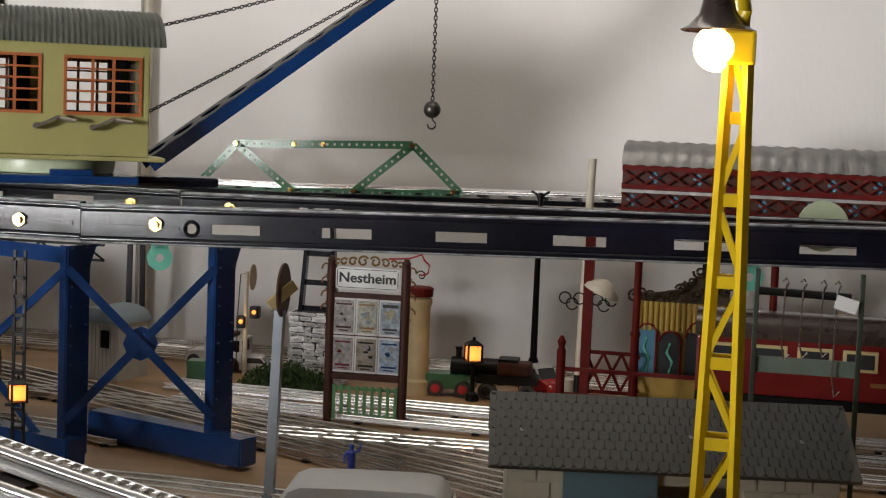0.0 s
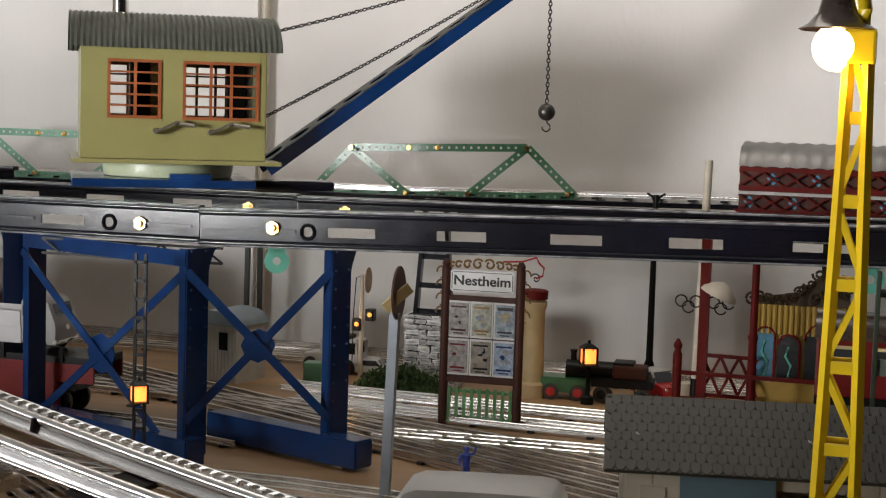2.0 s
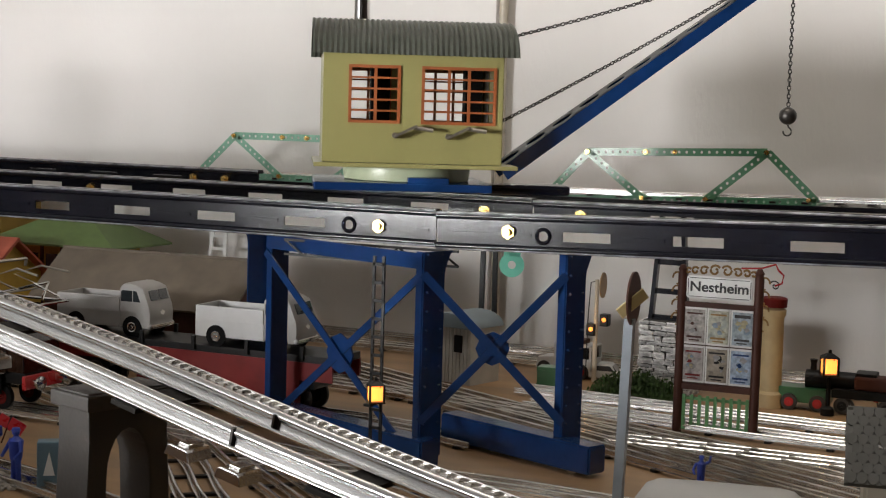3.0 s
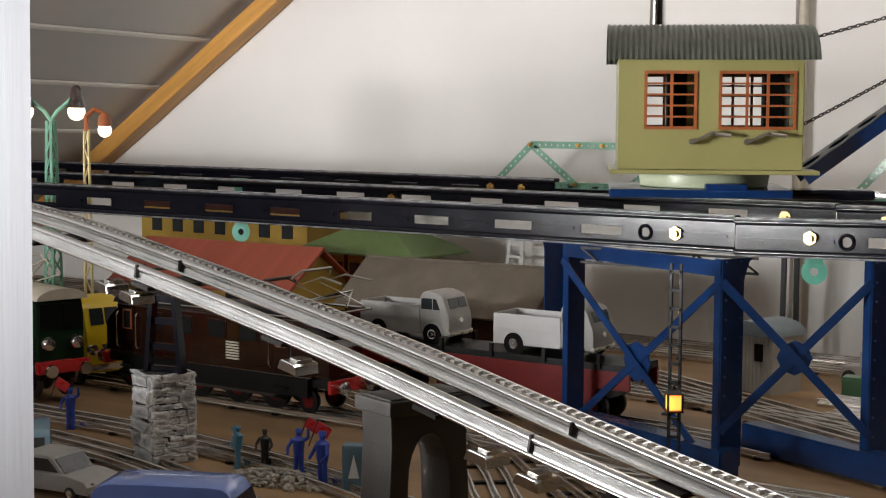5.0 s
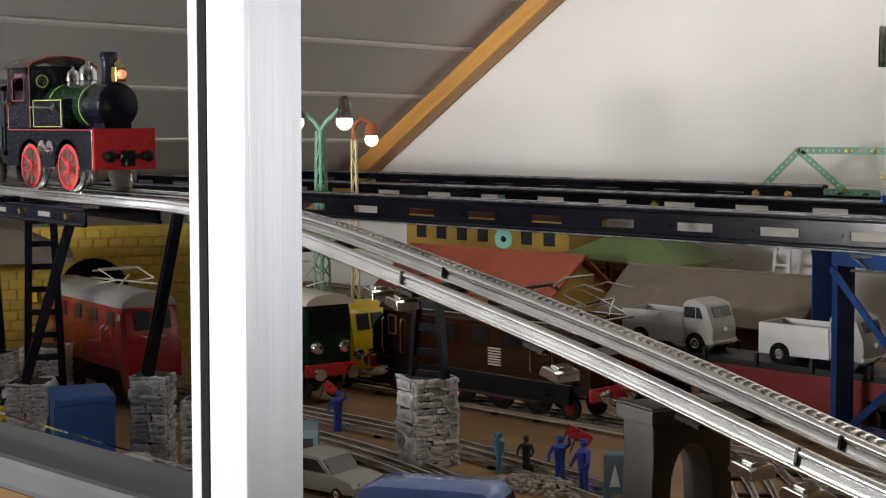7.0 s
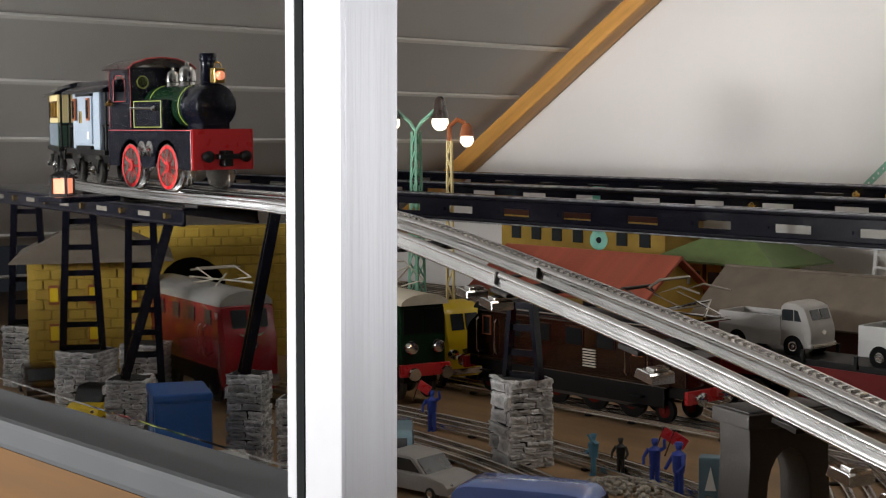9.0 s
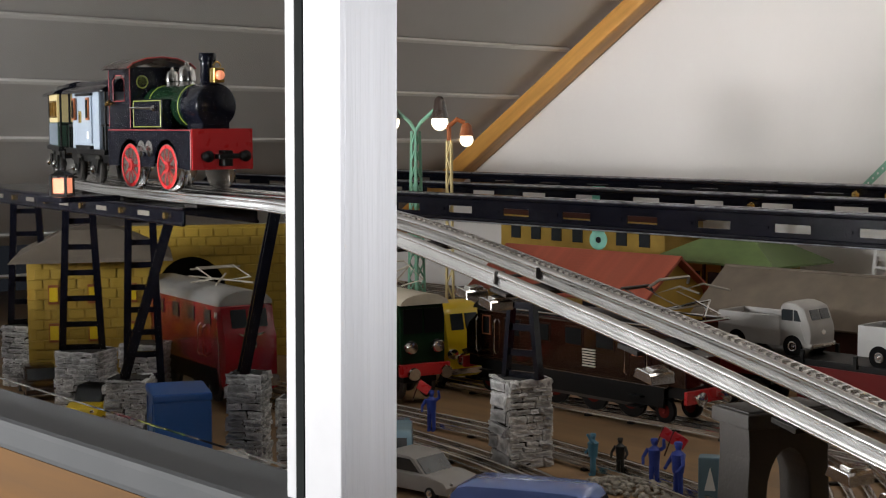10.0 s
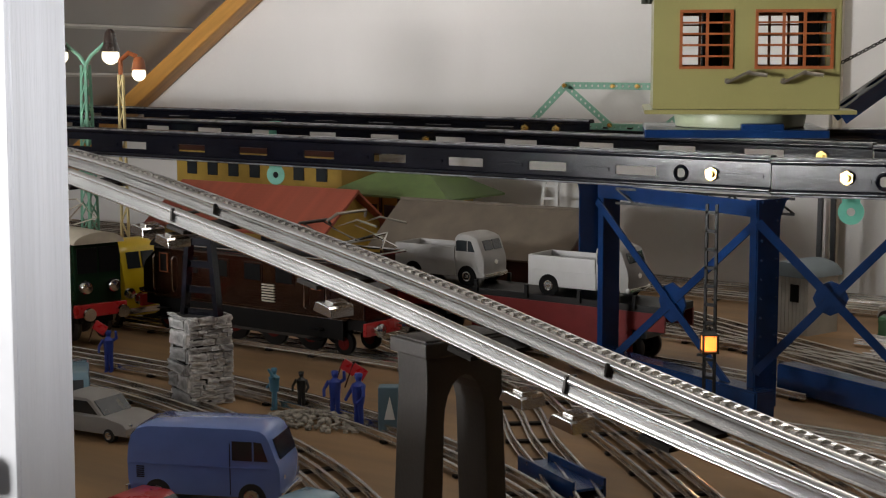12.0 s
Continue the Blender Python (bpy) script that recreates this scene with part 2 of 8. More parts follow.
def rod(bm, a, b, r, r2=None, seg=10, caps=True):
    a, b = Vector(a), Vector(b)
    d = b - a
    m = Matrix.Translation((a + b) / 2) @ d.to_track_quat("Z", "Y").to_matrix().to_4x4()
    bmesh.ops.create_cone(bm, cap_ends=caps, segments=seg, radius1=r, radius2=r if r2 is None else r2, depth=d.length, matrix=m)
    return bm


def bar(bm, a, b, w, h, up=(0, 0, 1)):
    """A flat bar from a to b, w wide across, h along up."""
    a, b = Vector(a), Vector(b)
    x = (b - a)
    ln = x.length
    x.normalize()
    y = Vector(up).cross(x)
    y.normalize()
    z = x.cross(y)
    m = Matrix((x, y, z)).transposed().to_4x4()
    m.translation = (a + b) / 2
    bmesh.ops.create_cube(bm, size=1.0, matrix=m @ Matrix.Diagonal((ln, w, h, 1)))
    return bm


def ball(bm, at, r, sz=1.0, seg=14):
    bmesh.ops.create_uvsphere(bm, u_segments=seg, v_segments=max(6, seg * 2 // 3), radius=r, matrix=Matrix.Translation(at) @ Matrix.Diagonal((1, 1, sz, 1)))
    return bm


def turned(bm, profile, at=(0, 0, 0), rot=(0, 0, 0), seg=20):
    """A lathe body: profile of (radius, height) round the local z axis."""
    m = pose(*at, *rot)
    rings = []
    for r, h in profile:
        rings.append([bm.verts.new(m @ Vector((r * math.cos(2 * math.pi * k / seg), r * math.sin(2 * math.pi * k / seg), h))) for k in range(seg)])
    for p, q in zip(rings, rings[1:]):
        for k in range(seg):
            bm.faces.new((p[k], p[(k + 1) % seg], q[(k + 1) % seg], q[k]))
    bm.faces.new(rings[0][::-1])
    bm.faces.new(rings[-1])
    return bm


def prism(bm, pts, y0, y1, bevel=0.0):
    """A side outline in (x, z), extruded from y0 to y1."""
    f = bm.faces.new([bm.verts.new((x, y0, z)) for x, z in pts])
    r = bmesh.ops.extrude_face_region(bm, geom=[f])
    vs = [v for v in r["geom"] if isinstance(v, bmesh.types.BMVert)]
    bmesh.ops.translate(bm, verts=vs, vec=(0, y1 - y0, 0))
    if bevel:
        es = [e for e in bm.edges if abs(e.verts[0].co.y - e.verts[1].co.y) < 1e-7]
        bmesh.ops.bevel(bm, geom=es, offset=bevel, segments=2, affect="EDGES", profile=0.6)
    return bm


def tube(bm, pts, r, seg=8):
    pts = [Vector(p) for p in pts]
    rings = []
    for i, p in enumerate(pts):
        d = (pts[min(i + 1, len(pts) - 1)] - pts[max(i - 1, 0)]).normalized()
        q = d.to_track_quat("Z", "Y").to_matrix()
        rings.append([bm.verts.new(p + q @ Vector((r * math.cos(2 * math.pi * k / seg), r * math.sin(2 * math.pi * k / seg), 0))) for k in range(seg)])
    for p, q in zip(rings, rings[1:]):
        for k in range(seg):
            bm.faces.new((p[k], p[(k + 1) % seg], q[(k + 1) % seg], q[k]))
    bm.faces.new(rings[0][::-1])
    bm.faces.new(rings[-1])
    return bm


def sweep(bm, pts, section):
    """A section of (across, up) carried along pts, kept upright."""
    pts = [Vector(p) for p in pts]
    rings = []
    for i, p in enumerate(pts):
        d = (pts[min(i + 1, len(pts) - 1)] - pts[max(i - 1, 0)]).normalized()
        side = d.cross(Vector((0, 0, 1))).normalized()
        up = side.cross(d)
        rings.append([bm.verts.new(p + side * a + up * u) for a, u in section])
    n = len(section)
    for p, q in zip(rings, rings[1:]):
        for k in range(n):
            bm.faces.new((p[k], p[(k + 1) % n], q[(k + 1) % n], q[k]))
    bm.faces.new(rings[0][::-1])
    bm.faces.new(rings[-1])
    return bm


def part(name, bm, material, parent, label="", smooth=False):
    bmesh.ops.recalc_face_normals(bm, faces=bm.faces)
    me = bpy.data.meshes.new(name)
    bm.to_mesh(me)
    bm.free()
    me.materials.append(material)
    if smooth:
        me.shade_smooth()
        me.set_sharp_from_angle(angle=radians(38))
    ob = new(name, me)
    ob.parent = parent
    if label:
        tagged(ob, label)
    return ob


def thing(name, label, category, m=None, group="", kind=""):
    ob = new(name)
    ob.empty_display_size = 0.02
    ob.matrix_world = m if m is not None else Matrix()
    return tagged(ob, label, category, group, kind)


def solid(name, bm, material, label, category, m=None, group="", kind="", smooth=False):
    ob = part(name, bm, material, None, "", smooth)
    if m is not None:
        ob.matrix_world = m
    return tagged(ob, label, category, group, kind)


def again(ob, name, parent, m):
    """One more piece on the same mesh."""
    o = new(name, ob.data)
    o.parent = parent
    o.matrix_basis = m
    return o


def bright(body, text, size, at, rot, material, parent, name="lettering"):
    c = bpy.data.curves.new(name, "FONT")
    c.body, c.size, c.extrude, c.align_x, c.align_y, c.offset = text, size, 0.0003, "CENTER", "CENTER", size * 0.022
    tmp = new(name, c)
    me = bpy.data.meshes.new_from_object(tmp.evaluated_get(bpy.context.evaluated_depsgraph_get()))
    bpy.data.objects.remove(tmp)
    me.materials.clear()
    me.materials.append(material)
    ob = new(name, me)
    ob.parent = parent
    ob.matrix_basis = pose(*at, *rot)
    return ob


ZB = -0.05   # top of the layout board

# ---- room ----
WALL_Y = 2.56


def slab(name, sx, sy, sz, at, material, label, rot=(0, 0, 0)):
    return solid(name, box(bm_new(), sx, sy, sz), material, label, "wall" if "wall" in name else name.split("_")[0], pose(*at, *rot), kind="structure")


slab("wall_north", 6.4, 0.1, 3.0, (-0.7, WALL_Y + 0.05, 0.2), M_WALL, "off-white plastered gable wall with fine vertical texture")
slab("wall_east", 0.1, 5.4, 3.0, (2.45, -0.1, 0.2), M_ROOM, "plain brown unseen side wall, kept dark to cut bounce light")
slab("wall_south", 6.4, 0.1, 3.0, (-0.7, -2.75, 0.2), M_ROOM, "plain brown unseen wall behind the viewer, kept dark to cut bounce light")
slab("wall_west", 0.1, 5.4, 1.2, (-3.55, -0.1, -0.75), M_WALL, "low knee wall under the sloping ceiling")
slab("floor", 6.4, 5.5, 0.08, (-0.7, -0.1, -0.94), M_FLOOR, "brown floor of the hobby room")
slab("ceiling", 4.6, 5.5, 0.08, (0.95, -0.1, 1.62), M_WALL, "flat white ceiling")
# sloping ceiling: rises to the east along the gable
SL = radians(32.4)
X0, Z0 = -2.320, 0.625
sl_len = 3.4


def on_slope(d, y, lift=0.0):
    return (X0 + d * math.cos(SL) + lift * math.sin(SL), y, Z0 + d * math.sin(SL) - lift * math.cos(SL))


bm = box(bm_new(), sl_len, 5.4, 0.06)
c = on_slope(0.72, -0.1, -0.032)
solid("ceiling_slope", bm, M_CEIL, "grey panelled sloping attic ceiling", "ceiling", pose(*c, 0, -math.degrees(SL), 0), kind="structure")
for i in range(-5, 9):
    c = on_slope(-0.144 + i * 0.193, 1.2, 0.003)
    solid("trim", box(bm_new(), 0.011, 2.66, 0.006, bevel=0.0015), M_BATTEN, "thin white batten across the ceiling panels", "trim", pose(*c, 0, -math.degrees(SL), 0) @ pose(0, 0, 0, 0, 0, 1.9), kind="structure")
c = on_slope(0.72, WALL_Y - 0.025, 0.036)
solid("trim", box(bm_new(), sl_len, 0.05, 0.040, bevel=0.007), M_BEAM, "varnished pine rafter along the sloping ceiling", "beam", pose(*c, 0, -math.degrees(SL), 0), kind="structure")
# shallow boxed strip on the gable wall
solid("trim", box(bm_new(), 0.074, 0.014, 2.9), M_WALL, "shallow white boxed strip on the gable wall", "trim", pose(-1.13, WALL_Y - 0.006, 0.2), kind="structure")
solid("trim", rod(bm_new(), (0, 0, -1), (0, 0, 1), 0.008, seg=12), M_CREAMP, "thin cream pipe running up the wall", "pipe", pose(-1.075, WALL_Y - 0.02, 0.2), kind="structure", smooth=True)
# layout board and its front
slab("baseboard", 5.6, 2.06, 0.03, (-0.8, 1.525, ZB - 0.015), M_BOARD, "worn plywood layout board with stains")
# front window: sill, wooden front, corner post, one closed pane
GY = 0.425
solid("window_sill", box(bm_new(), 2.6, 0.05, 0.018, bevel=0.004), M_SILL, "grey aluminium window sill of the glass partition", "window sill", pose(-1.86, GY - 0.004, 0.186), kind="structure")
# Out of view: the front is carried on here to block low light.
slab("wall_front_opening", 2.9, 0.03, 1.06, (0.89, GY - 0.010, -0.372), M_CABINET, "orange wooden front carried on unseen under the opening to block low light")
slab("wall_front", 2.6, 0.03, 1.06, (-1.86, GY - 0.010, -0.354), M_CABINET, "orange varnished wooden front under the glass")
w = thing("window_1", "white framed glass pane with black rubber seal", "window", pose(-0.0025, 0, 0.37, 0, 0.9, 0) @ pose(0, 0, -0.37), kind="structure")
part("window_frame", box(bm_new(), 0.0283, 0.030, 2.2, (-0.55265, 0.4285, 0.55), bevel=0.001), M_POST, w, "white painted wooden post with visible grain")
part("facing", box(bm_new(), 0.0276, 0.004, 2.2, (-0.5527, 0.4137, 0.55), bevel=0.0008), M_PVC, w, "glossy white facing strip")
part("seal", box(bm_new(), 0.0058, 0.006, 1.9, (-0.5697, 0.4143, 0.80)), M_RUBBER, w, "black rubber seal")
part("sash", box(bm_new(), 0.0080, 0.010, 1.9, (-0.5767, 0.4166, 0.80), bevel=0.001), M_PVC, w, "narrow white sash edge")
p = part("pane", box(bm_new(), 2.5, 0.003, 1.9, (-1.8305, GY - 0.004, 1.146)), M_PANE, w, "clear glass pane")
p.visible_shadow = False
# unseen window frame, added around window_light behind the viewer
w = thing("added_window", "white window frame added around window_light, out of view", "window", look((-2.25, -1.35, 0.36), (-1.15, 2.1, 0.30)), kind="structure")
for dx in (-0.37, 0.37):
    part("window_frame", box(bm_new(), 0.04, 0.04, 0.60, (dx, 0, 0.03), (90, 0, 0), bevel=0.004), M_PVC, w)
for dz in (-0.32, 0.32):
    part("window_frame", box(bm_new(), 0.78, 0.04, 0.04, (0, dz, 0.03), bevel=0.004), M_PVC, w)


# ---- runway girders ----
def girder(x0, x1, y, ztop, rise, slots, bolts, label, slot_len=0.056, h=0.044, name="runway_girder", holes=()):
    """A folded tin girder along x, with long slots through its web, a rolled upper edge and bolts."""
    g = thing(name, label, "girder", pose(x0, y, ztop, 0, -math.degrees(rise), 0), group="crane runway girders")
    ln = x1 - x0
    bm = bm_new()
    zc, hs = -h * 0.56, 0.011
    box(bm, ln, 0.0022, h / 2 - hs / 2 - (h / 2 + zc) + 0.0001, (ln / 2, 0, (zc + hs / 2) / 2))
    low = zc - hs / 2
    box(bm, ln, 0.0022, h + low, (ln / 2, 0, (low - h) / 2))
    edges = [0.0]
    cuts = [(s, slot_len) for s in slots if x0 + slot_len < s < x1 - slot_len and min([9] + [abs(s - q) for q in holes]) > 0.04]
    for s, sl in sorted(cuts + [(q, 0.011) for q in holes]):
        edges += [s - x0 - sl / 2, s - x0 + sl / 2]
    for q in holes:
        rim = [(q - x0 + 0.0078 * math.cos(a), -0.0015, zc + 0.0078 * math.sin(a)) for a in [2 * math.pi * k / 20 for k in range(21)]]
        part("hole_rim", tube(bm_new(), rim, 0.0021), M_BLACK, g, "rolled rim of a round hole", True)
    edges.append(ln)
    for a, b in zip(edges[::2], edges[1::2]):
        box(bm, b - a, 0.0022, hs, ((a + b) / 2, 0, zc))
    part("web", bm, M_BLACK, g)
    bm = bm_new()
    sweep(bm, [(0, 0.006, -0.003), (ln, 0.006, -0.003)], [(-0.008, -0.003), (-0.008, 0.001), (-0.006, 0.003), (0.006, 0.003), (0.008, 0.001), (0.008, -0.003)])
    part("upper_flange", bm, M_BLACK, g, smooth=True)
    bm = bm_new()
    sweep(bm, [(0, 0.006, -h + 0.002), (ln, 0.006, -h + 0.002)], [(-0.009, -0.002), (-0.009, 0.001), (-0.007, 0.002), (0.009, 0.002), (0.009, -0.002)])
    part("lower_flange", bm, M_BLACK, g)
    for nm, z in (("upper_bead", -0.005), ("lower_bead", -h + 0.0045)):
        part(nm, rod(bm_new(), (0, -0.0012, z), (ln, -0.0012, z), 0.0036, seg=12), M_BLACK, g, smooth=True)
    # Bright rods stand in for the speckled highlight along the worn edges.
    for nm, y0, z, r in (("glint_edge", -0.0034, -0.0020, 0.0016), ("glint_edge", -0.0030, -h + 0.0014, 0.0012)):
        part(nm, rod(bm_new(), (0, y0, z), (ln, y0, z), r, seg=8), M_GLINT, g, "worn girder edge, brightened to stand for its highlight", True)
    # pressed ribs between the slots
    rib = None
    for a, b in zip(edges[::2], edges[1::2]):
        if b - a > 0.03:
            m = pose((a + b) / 2, -0.0012, zc) @ Matrix.Diagonal((b - a - 0.018, 1, 1, 1))
            if rib is None:
                rib = part("pressed_rib", box(bm_new(), 1, 0.003, 0.004), M_BLACK, g)
                rib.matrix_basis = m
            else:
                again(rib, "pressed_rib", g, m)
    for bx, bz in bolts:
        bm = bm_new()
        rod(bm, (bx - x0, -0.0055, bz), (bx - x0, 0.004, bz), 0.0082, seg=6)
        rod(bm, (bx - x0, -0.0095, bz), (bx - x0, -0.005, bz), 0.0040, seg=12)
        part("bolt", bm, M_BRASS, g, "brass hexagon nut and bolt")
    return g


P_SLOT = 0.1265
girder(-3.0, -0.762, 1.62, 0.252, 0.0, [-1.696 + k * P_SLOT for k in range(-9, 8)], [(-0.835, -0.024)], "long black enamelled tin girder with slotted web", holes=(-0.876,))
girder(-0.760, 0.9, 1.618, 0.250, 0.024, [-0.578 + k * P_SLOT for k in range(0, 12)], [(-0.670, -0.021)], "black enamelled tin girder with slotted web and brass nut", holes=(-0.629,))
girder(-3.0, -0.735, 1.85, 0.256, 0.0, [-1.64 + k * P_SLOT for k in range(-9, 7)], [(-1.43, -0.02), (-0.80, -0.02)], "black enamelled tin girder at the rear of the runway", h=0.033)
girder(-0.733, 1.0, 1.85, 0.254, 0.010, [-0.55 + k * P_SLOT for k in range(0, 12)], [(-0.668, -0.018)], "black enamelled tin rear girder with brass nut", h=0.033)
girder(-3.1, -1.30, 2.10, 0.262, 0.0, [-1.6 + k * P_SLOT for k in range(-9, 2)], [(-1.42, -0.018), (-1.36, -0.018)], "far black tin girder carrying the wall track", h=0.036)

# thin lattice tie under the girders beside the portal
lat = thing("lattice_girder", "thin black wire lattice girder under the runway", "girder", pose(-1.0, 1.68, 0.186, 0, 0, 0))
bm = bm_new()
bar(bm, (0, 0, 0.012), (0.24, 0, 0.012), 0.003, 0.003)
bar(bm, (0, 0, -0.006), (0.24, 0, -0.006), 0.003, 0.003)
part("chord", bm, M_BLACKM, lat)
for k in range(9):
    a, b = 0.0267 * k, 0.0267 * (k + 1)
    part("diagonal", bar(bm_new(), (a, 0, -0.006 if k % 2 else 0.012), (b, 0, 0.012 if k % 2 else -0.006), 0.0022, 0.0022), M_BLACKM, lat)

# ---- blue portal ----
U, V = Vector((0.93, -0.37, 0)).normalized(), Vector((0.37, 0.93, 0)).normalized()
FA = Vector((-0.768, 1.600, 0))
FB, FC = Vector((-0.6265, 1.690, 0)), FA - 0.296 * U
FD = FC * 1.09
PT = 0.203
portal = thing("crane_portal", "blue enamelled tin crane portal with cross braces", "crane", pose(0, 0, 0))


def leg(p, inx, iny, name="leg"):
    bm = bm_new()
    # an angle profile, wider at the head
    for d, wd in ((inx, 0.011), (iny, 0.034)):
        a = p + d * wd / 2
        bar(bm, (a.x, a.y, ZB + 0.012), (a.x, a.y, PT), 0.0025, wd, up=d)
    bmesh.ops.bevel(bm, geom=bm.edges[:], offset=0.0006, segments=1, affect="EDGES")
    ob = part(name, bm, M_BLUE, portal)
    bm = prism(bm_new(), [(0.030, 0), (0.031, 0.020), (0.035, 0.042), (0.042, 0.058), (0.048, 0.062), (0.030, 0.062)], -0.0012, 0.0012)
    hd = part("head_plate", bm, M_BLUE, ob, "flared riveted leg head")
    hd.matrix_basis = pose(p.x, p.y, PT - 0.062, 0, 0, math.degrees(math.atan2(iny.y, iny.x)))
    bm = bm_new()
    for k in range(11):
        z = ZB + 0.03 + k * 0.022
        for wd in (0.006, 0.028):
            q = p + iny * wd - inx * 0.0018
            ball(bm, (q.x, q.y, z), 0.0016, seg=6)
    part("rivets", bm, M_BLUE, ob)


leg(FA, -U, V)
leg(FB, -U, V)
leg(FC, U, V)
leg(FD, U, -V)


def brace(p, q, off, drop=0.0, plate=0.018):
    """Crossed flat braces between two legs, with a plate in the middle."""
    zl, zh = ZB + 0.055 - 2 * drop, PT - 0.025
    lo, hi = Vector((0, 0, zl)), Vector((0, 0, zh))
    n = (q - p).normalized().cross(Vector((0, 0, 1)))
    o = n * off
    for a, b in ((p + lo, q + hi), (p + hi, q + lo)):
        part("brace", bar(bm_new(), a + o, b + o, 0.0022, 0.010, up=n.cross(b - a)), M_BLUE, portal)
        o = n * (off + 0.0026)
    c = (p + q) / 2 + Vector((0, 0, (zl + zh) / 2)) + n * (off - 0.002)
    bm = bm_new()
    bmesh.ops.create_cone(bm, cap_ends=True, segments=8, radius1=plate, radius2=plate, depth=0.0022,
                          matrix=Matrix.Translation(c) @ n.to_track_quat("Z", "Y").to_matrix().to_4x4())
    part("gusset", bm, M_BLUE, portal)


brace(FC, FA, 0.0, 0.026, 0.025)
brace(FA, FB, 0.0, 0.0, 0.020)
for a, b in ((FC, FA),):
    part("head_beam", bar(bm_new(), a + Vector((0, 0, PT - 0.011)), b + Vector((0, 0, PT - 0.011)), 0.004, 0.018), M_BLUE, portal)
for a, b in ((FC, FA), (FD, FB)):
    bm = bm_new()
    s, e = (a - U * 0.045, b + U * 0.02) if b is FA else (b - U * 0.19, b + U * 0.058)
    bar(bm, s + Vector((0, 0, ZB + 0.021)), e + Vector((0, 0, ZB + 0.021)), 0.030, 0.033)
    bmesh.ops.bevel(bm, geom=bm.edges[:], offset=0.002, segments=2, affect="EDGES")
    part("base_beam", bm, M_BLUE, portal)
    for k in (0.03, (e - s).length - 0.03):
        for side in (-1, 1):
            q = s + U * k + V * side * 0.008
            bm = bm_new()
            rod(bm, q - V * 0.003 + Vector((0, 0, ZB + 0.010)), q + V * 0.003 + Vector((0, 0, ZB + 0.010)), 0.010, seg=16)
            part("wheel", bm, M_OLDRAIL, portal, "small worn metal wheel")

# ---- crane ----
TH = math.radians(30.5)
CR = Vector((-0.868, 1.752, 0))
crane = thing("slewing_crane", "olive yellow tin crane house with ribbed grey roof and blue jib", "crane", pose(CR.x, CR.y, 0.264, 0, 0, math.degrees(TH)))
bm = box(bm_new(), 0.215, 0.19, 0.010, (-0.01, 0, 0.008), bevel=0.002)
box(bm, 0.05, 0.15, 0.008, (0.02, -0.02, 0.016), bevel=0.002)
part("carriage", bm, M_BLUE, crane, "blue carriage plate on the girders")
part("spring_box", box(bm_new(), 0.13, 0.05, 0.012, (0.135, -0.03, 0.006), bevel=0.004), M_BLACK, crane, "black ribbed buffer box")
bm = turned(bm_new(), [(0.070, 0.012), (0.078, 0.014), (0.080, 0.026), (0.079, 0.032), (0.06, 0.034)], seg=40)
part("turntable", bm, M_TURN, crane, "pale green turntable drum", True)
CW, CD, CH, CZ = 0.214, 0.185, 0.130, 0.037
part("house_floor", box(bm_new(), CW + 0.030, CD + 0.028, 0.005, (0.004, 0, CZ - 0.003), bevel=0.001), M_CAB, crane)
WIN = ((-0.047, 0.058), (0.054, 0.086))      # centre and width of the two front windows
wz0, wz1 = CZ + 0.049, CZ + 0.114


def wall_with_holes(bm, y, wins, x0, x1, t=0.002):
    box(bm, x1 - x0, t, wz0 - CZ, ((x0 + x1) / 2, y, (wz0 + CZ) / 2))
    box(bm, x1 - x0, t, CZ + CH - wz1, ((x0 + x1) / 2, y, (wz1 + CZ + CH) / 2))
    e = [x0]
    for c0, w0 in wins:
        e += [c0 - w0 / 2, c0 + w0 / 2]
    e.append(x1)
    for a, b in zip(e[::2], e[1::2]):
        box(bm, b - a, t, wz1 - wz0, ((a + b) / 2, y, (wz0 + wz1) / 2))


bm = bm_new()
wall_with_holes(bm, -CD / 2, WIN, -CW / 2, CW / 2)
bmesh.ops.remove_doubles(bm, verts=bm.verts[:], dist=0.0001)
part("house_wall", bm, M_CAB, crane)
bm = bm_new()
wall_with_holes(bm, CD / 2, WIN, -CW / 2, CW / 2)
bmesh.ops.remove_doubles(bm, verts=bm.verts[:], dist=0.0001)
part("house_wall", bm, M_CAB, crane)
for sx in (-1, 1):
    bm = bm_new()
    box(bm, 0.002, CD - 0.003, wz0 - CZ, (sx * CW / 2, 0, (wz0 + CZ) / 2))
    box(bm, 0.002, CD - 0.003, CZ + CH - wz1, (sx * CW / 2, 0, (wz1 + CZ + CH) / 2))
    for sy in (-1, 0, 1):
        box(bm, 0.002, 0.055, wz1 - wz0, (sx * CW / 2, sy * (CD / 2 - 0.028), (wz0 + wz1) / 2))
    part("house_end", bm, M_CAB, crane)
def ring_frame(bm, x0, x1, z0, z1, w, y0, y1):
    """A rectangular frame of one piece, w wide, from y0 to y1."""
    loops = []
    for y in (y0, y1):
        for d in (0.0, w):
            loops.append([bm.verts.new((x, y, z)) for x, z in ((x0 + d, z0 + d), (x1 - d, z0 + d), (x1 - d, z1 - d), (x0 + d, z1 - d))])
    for p, q in ((0, 1), (1, 3), (3, 2), (2, 0)):
        for k in range(4):
            bm.faces.new((loops[p][k], loops[p][(k + 1) % 4], loops[q][(k + 1) % 4], loops[q][k]))
    return bm


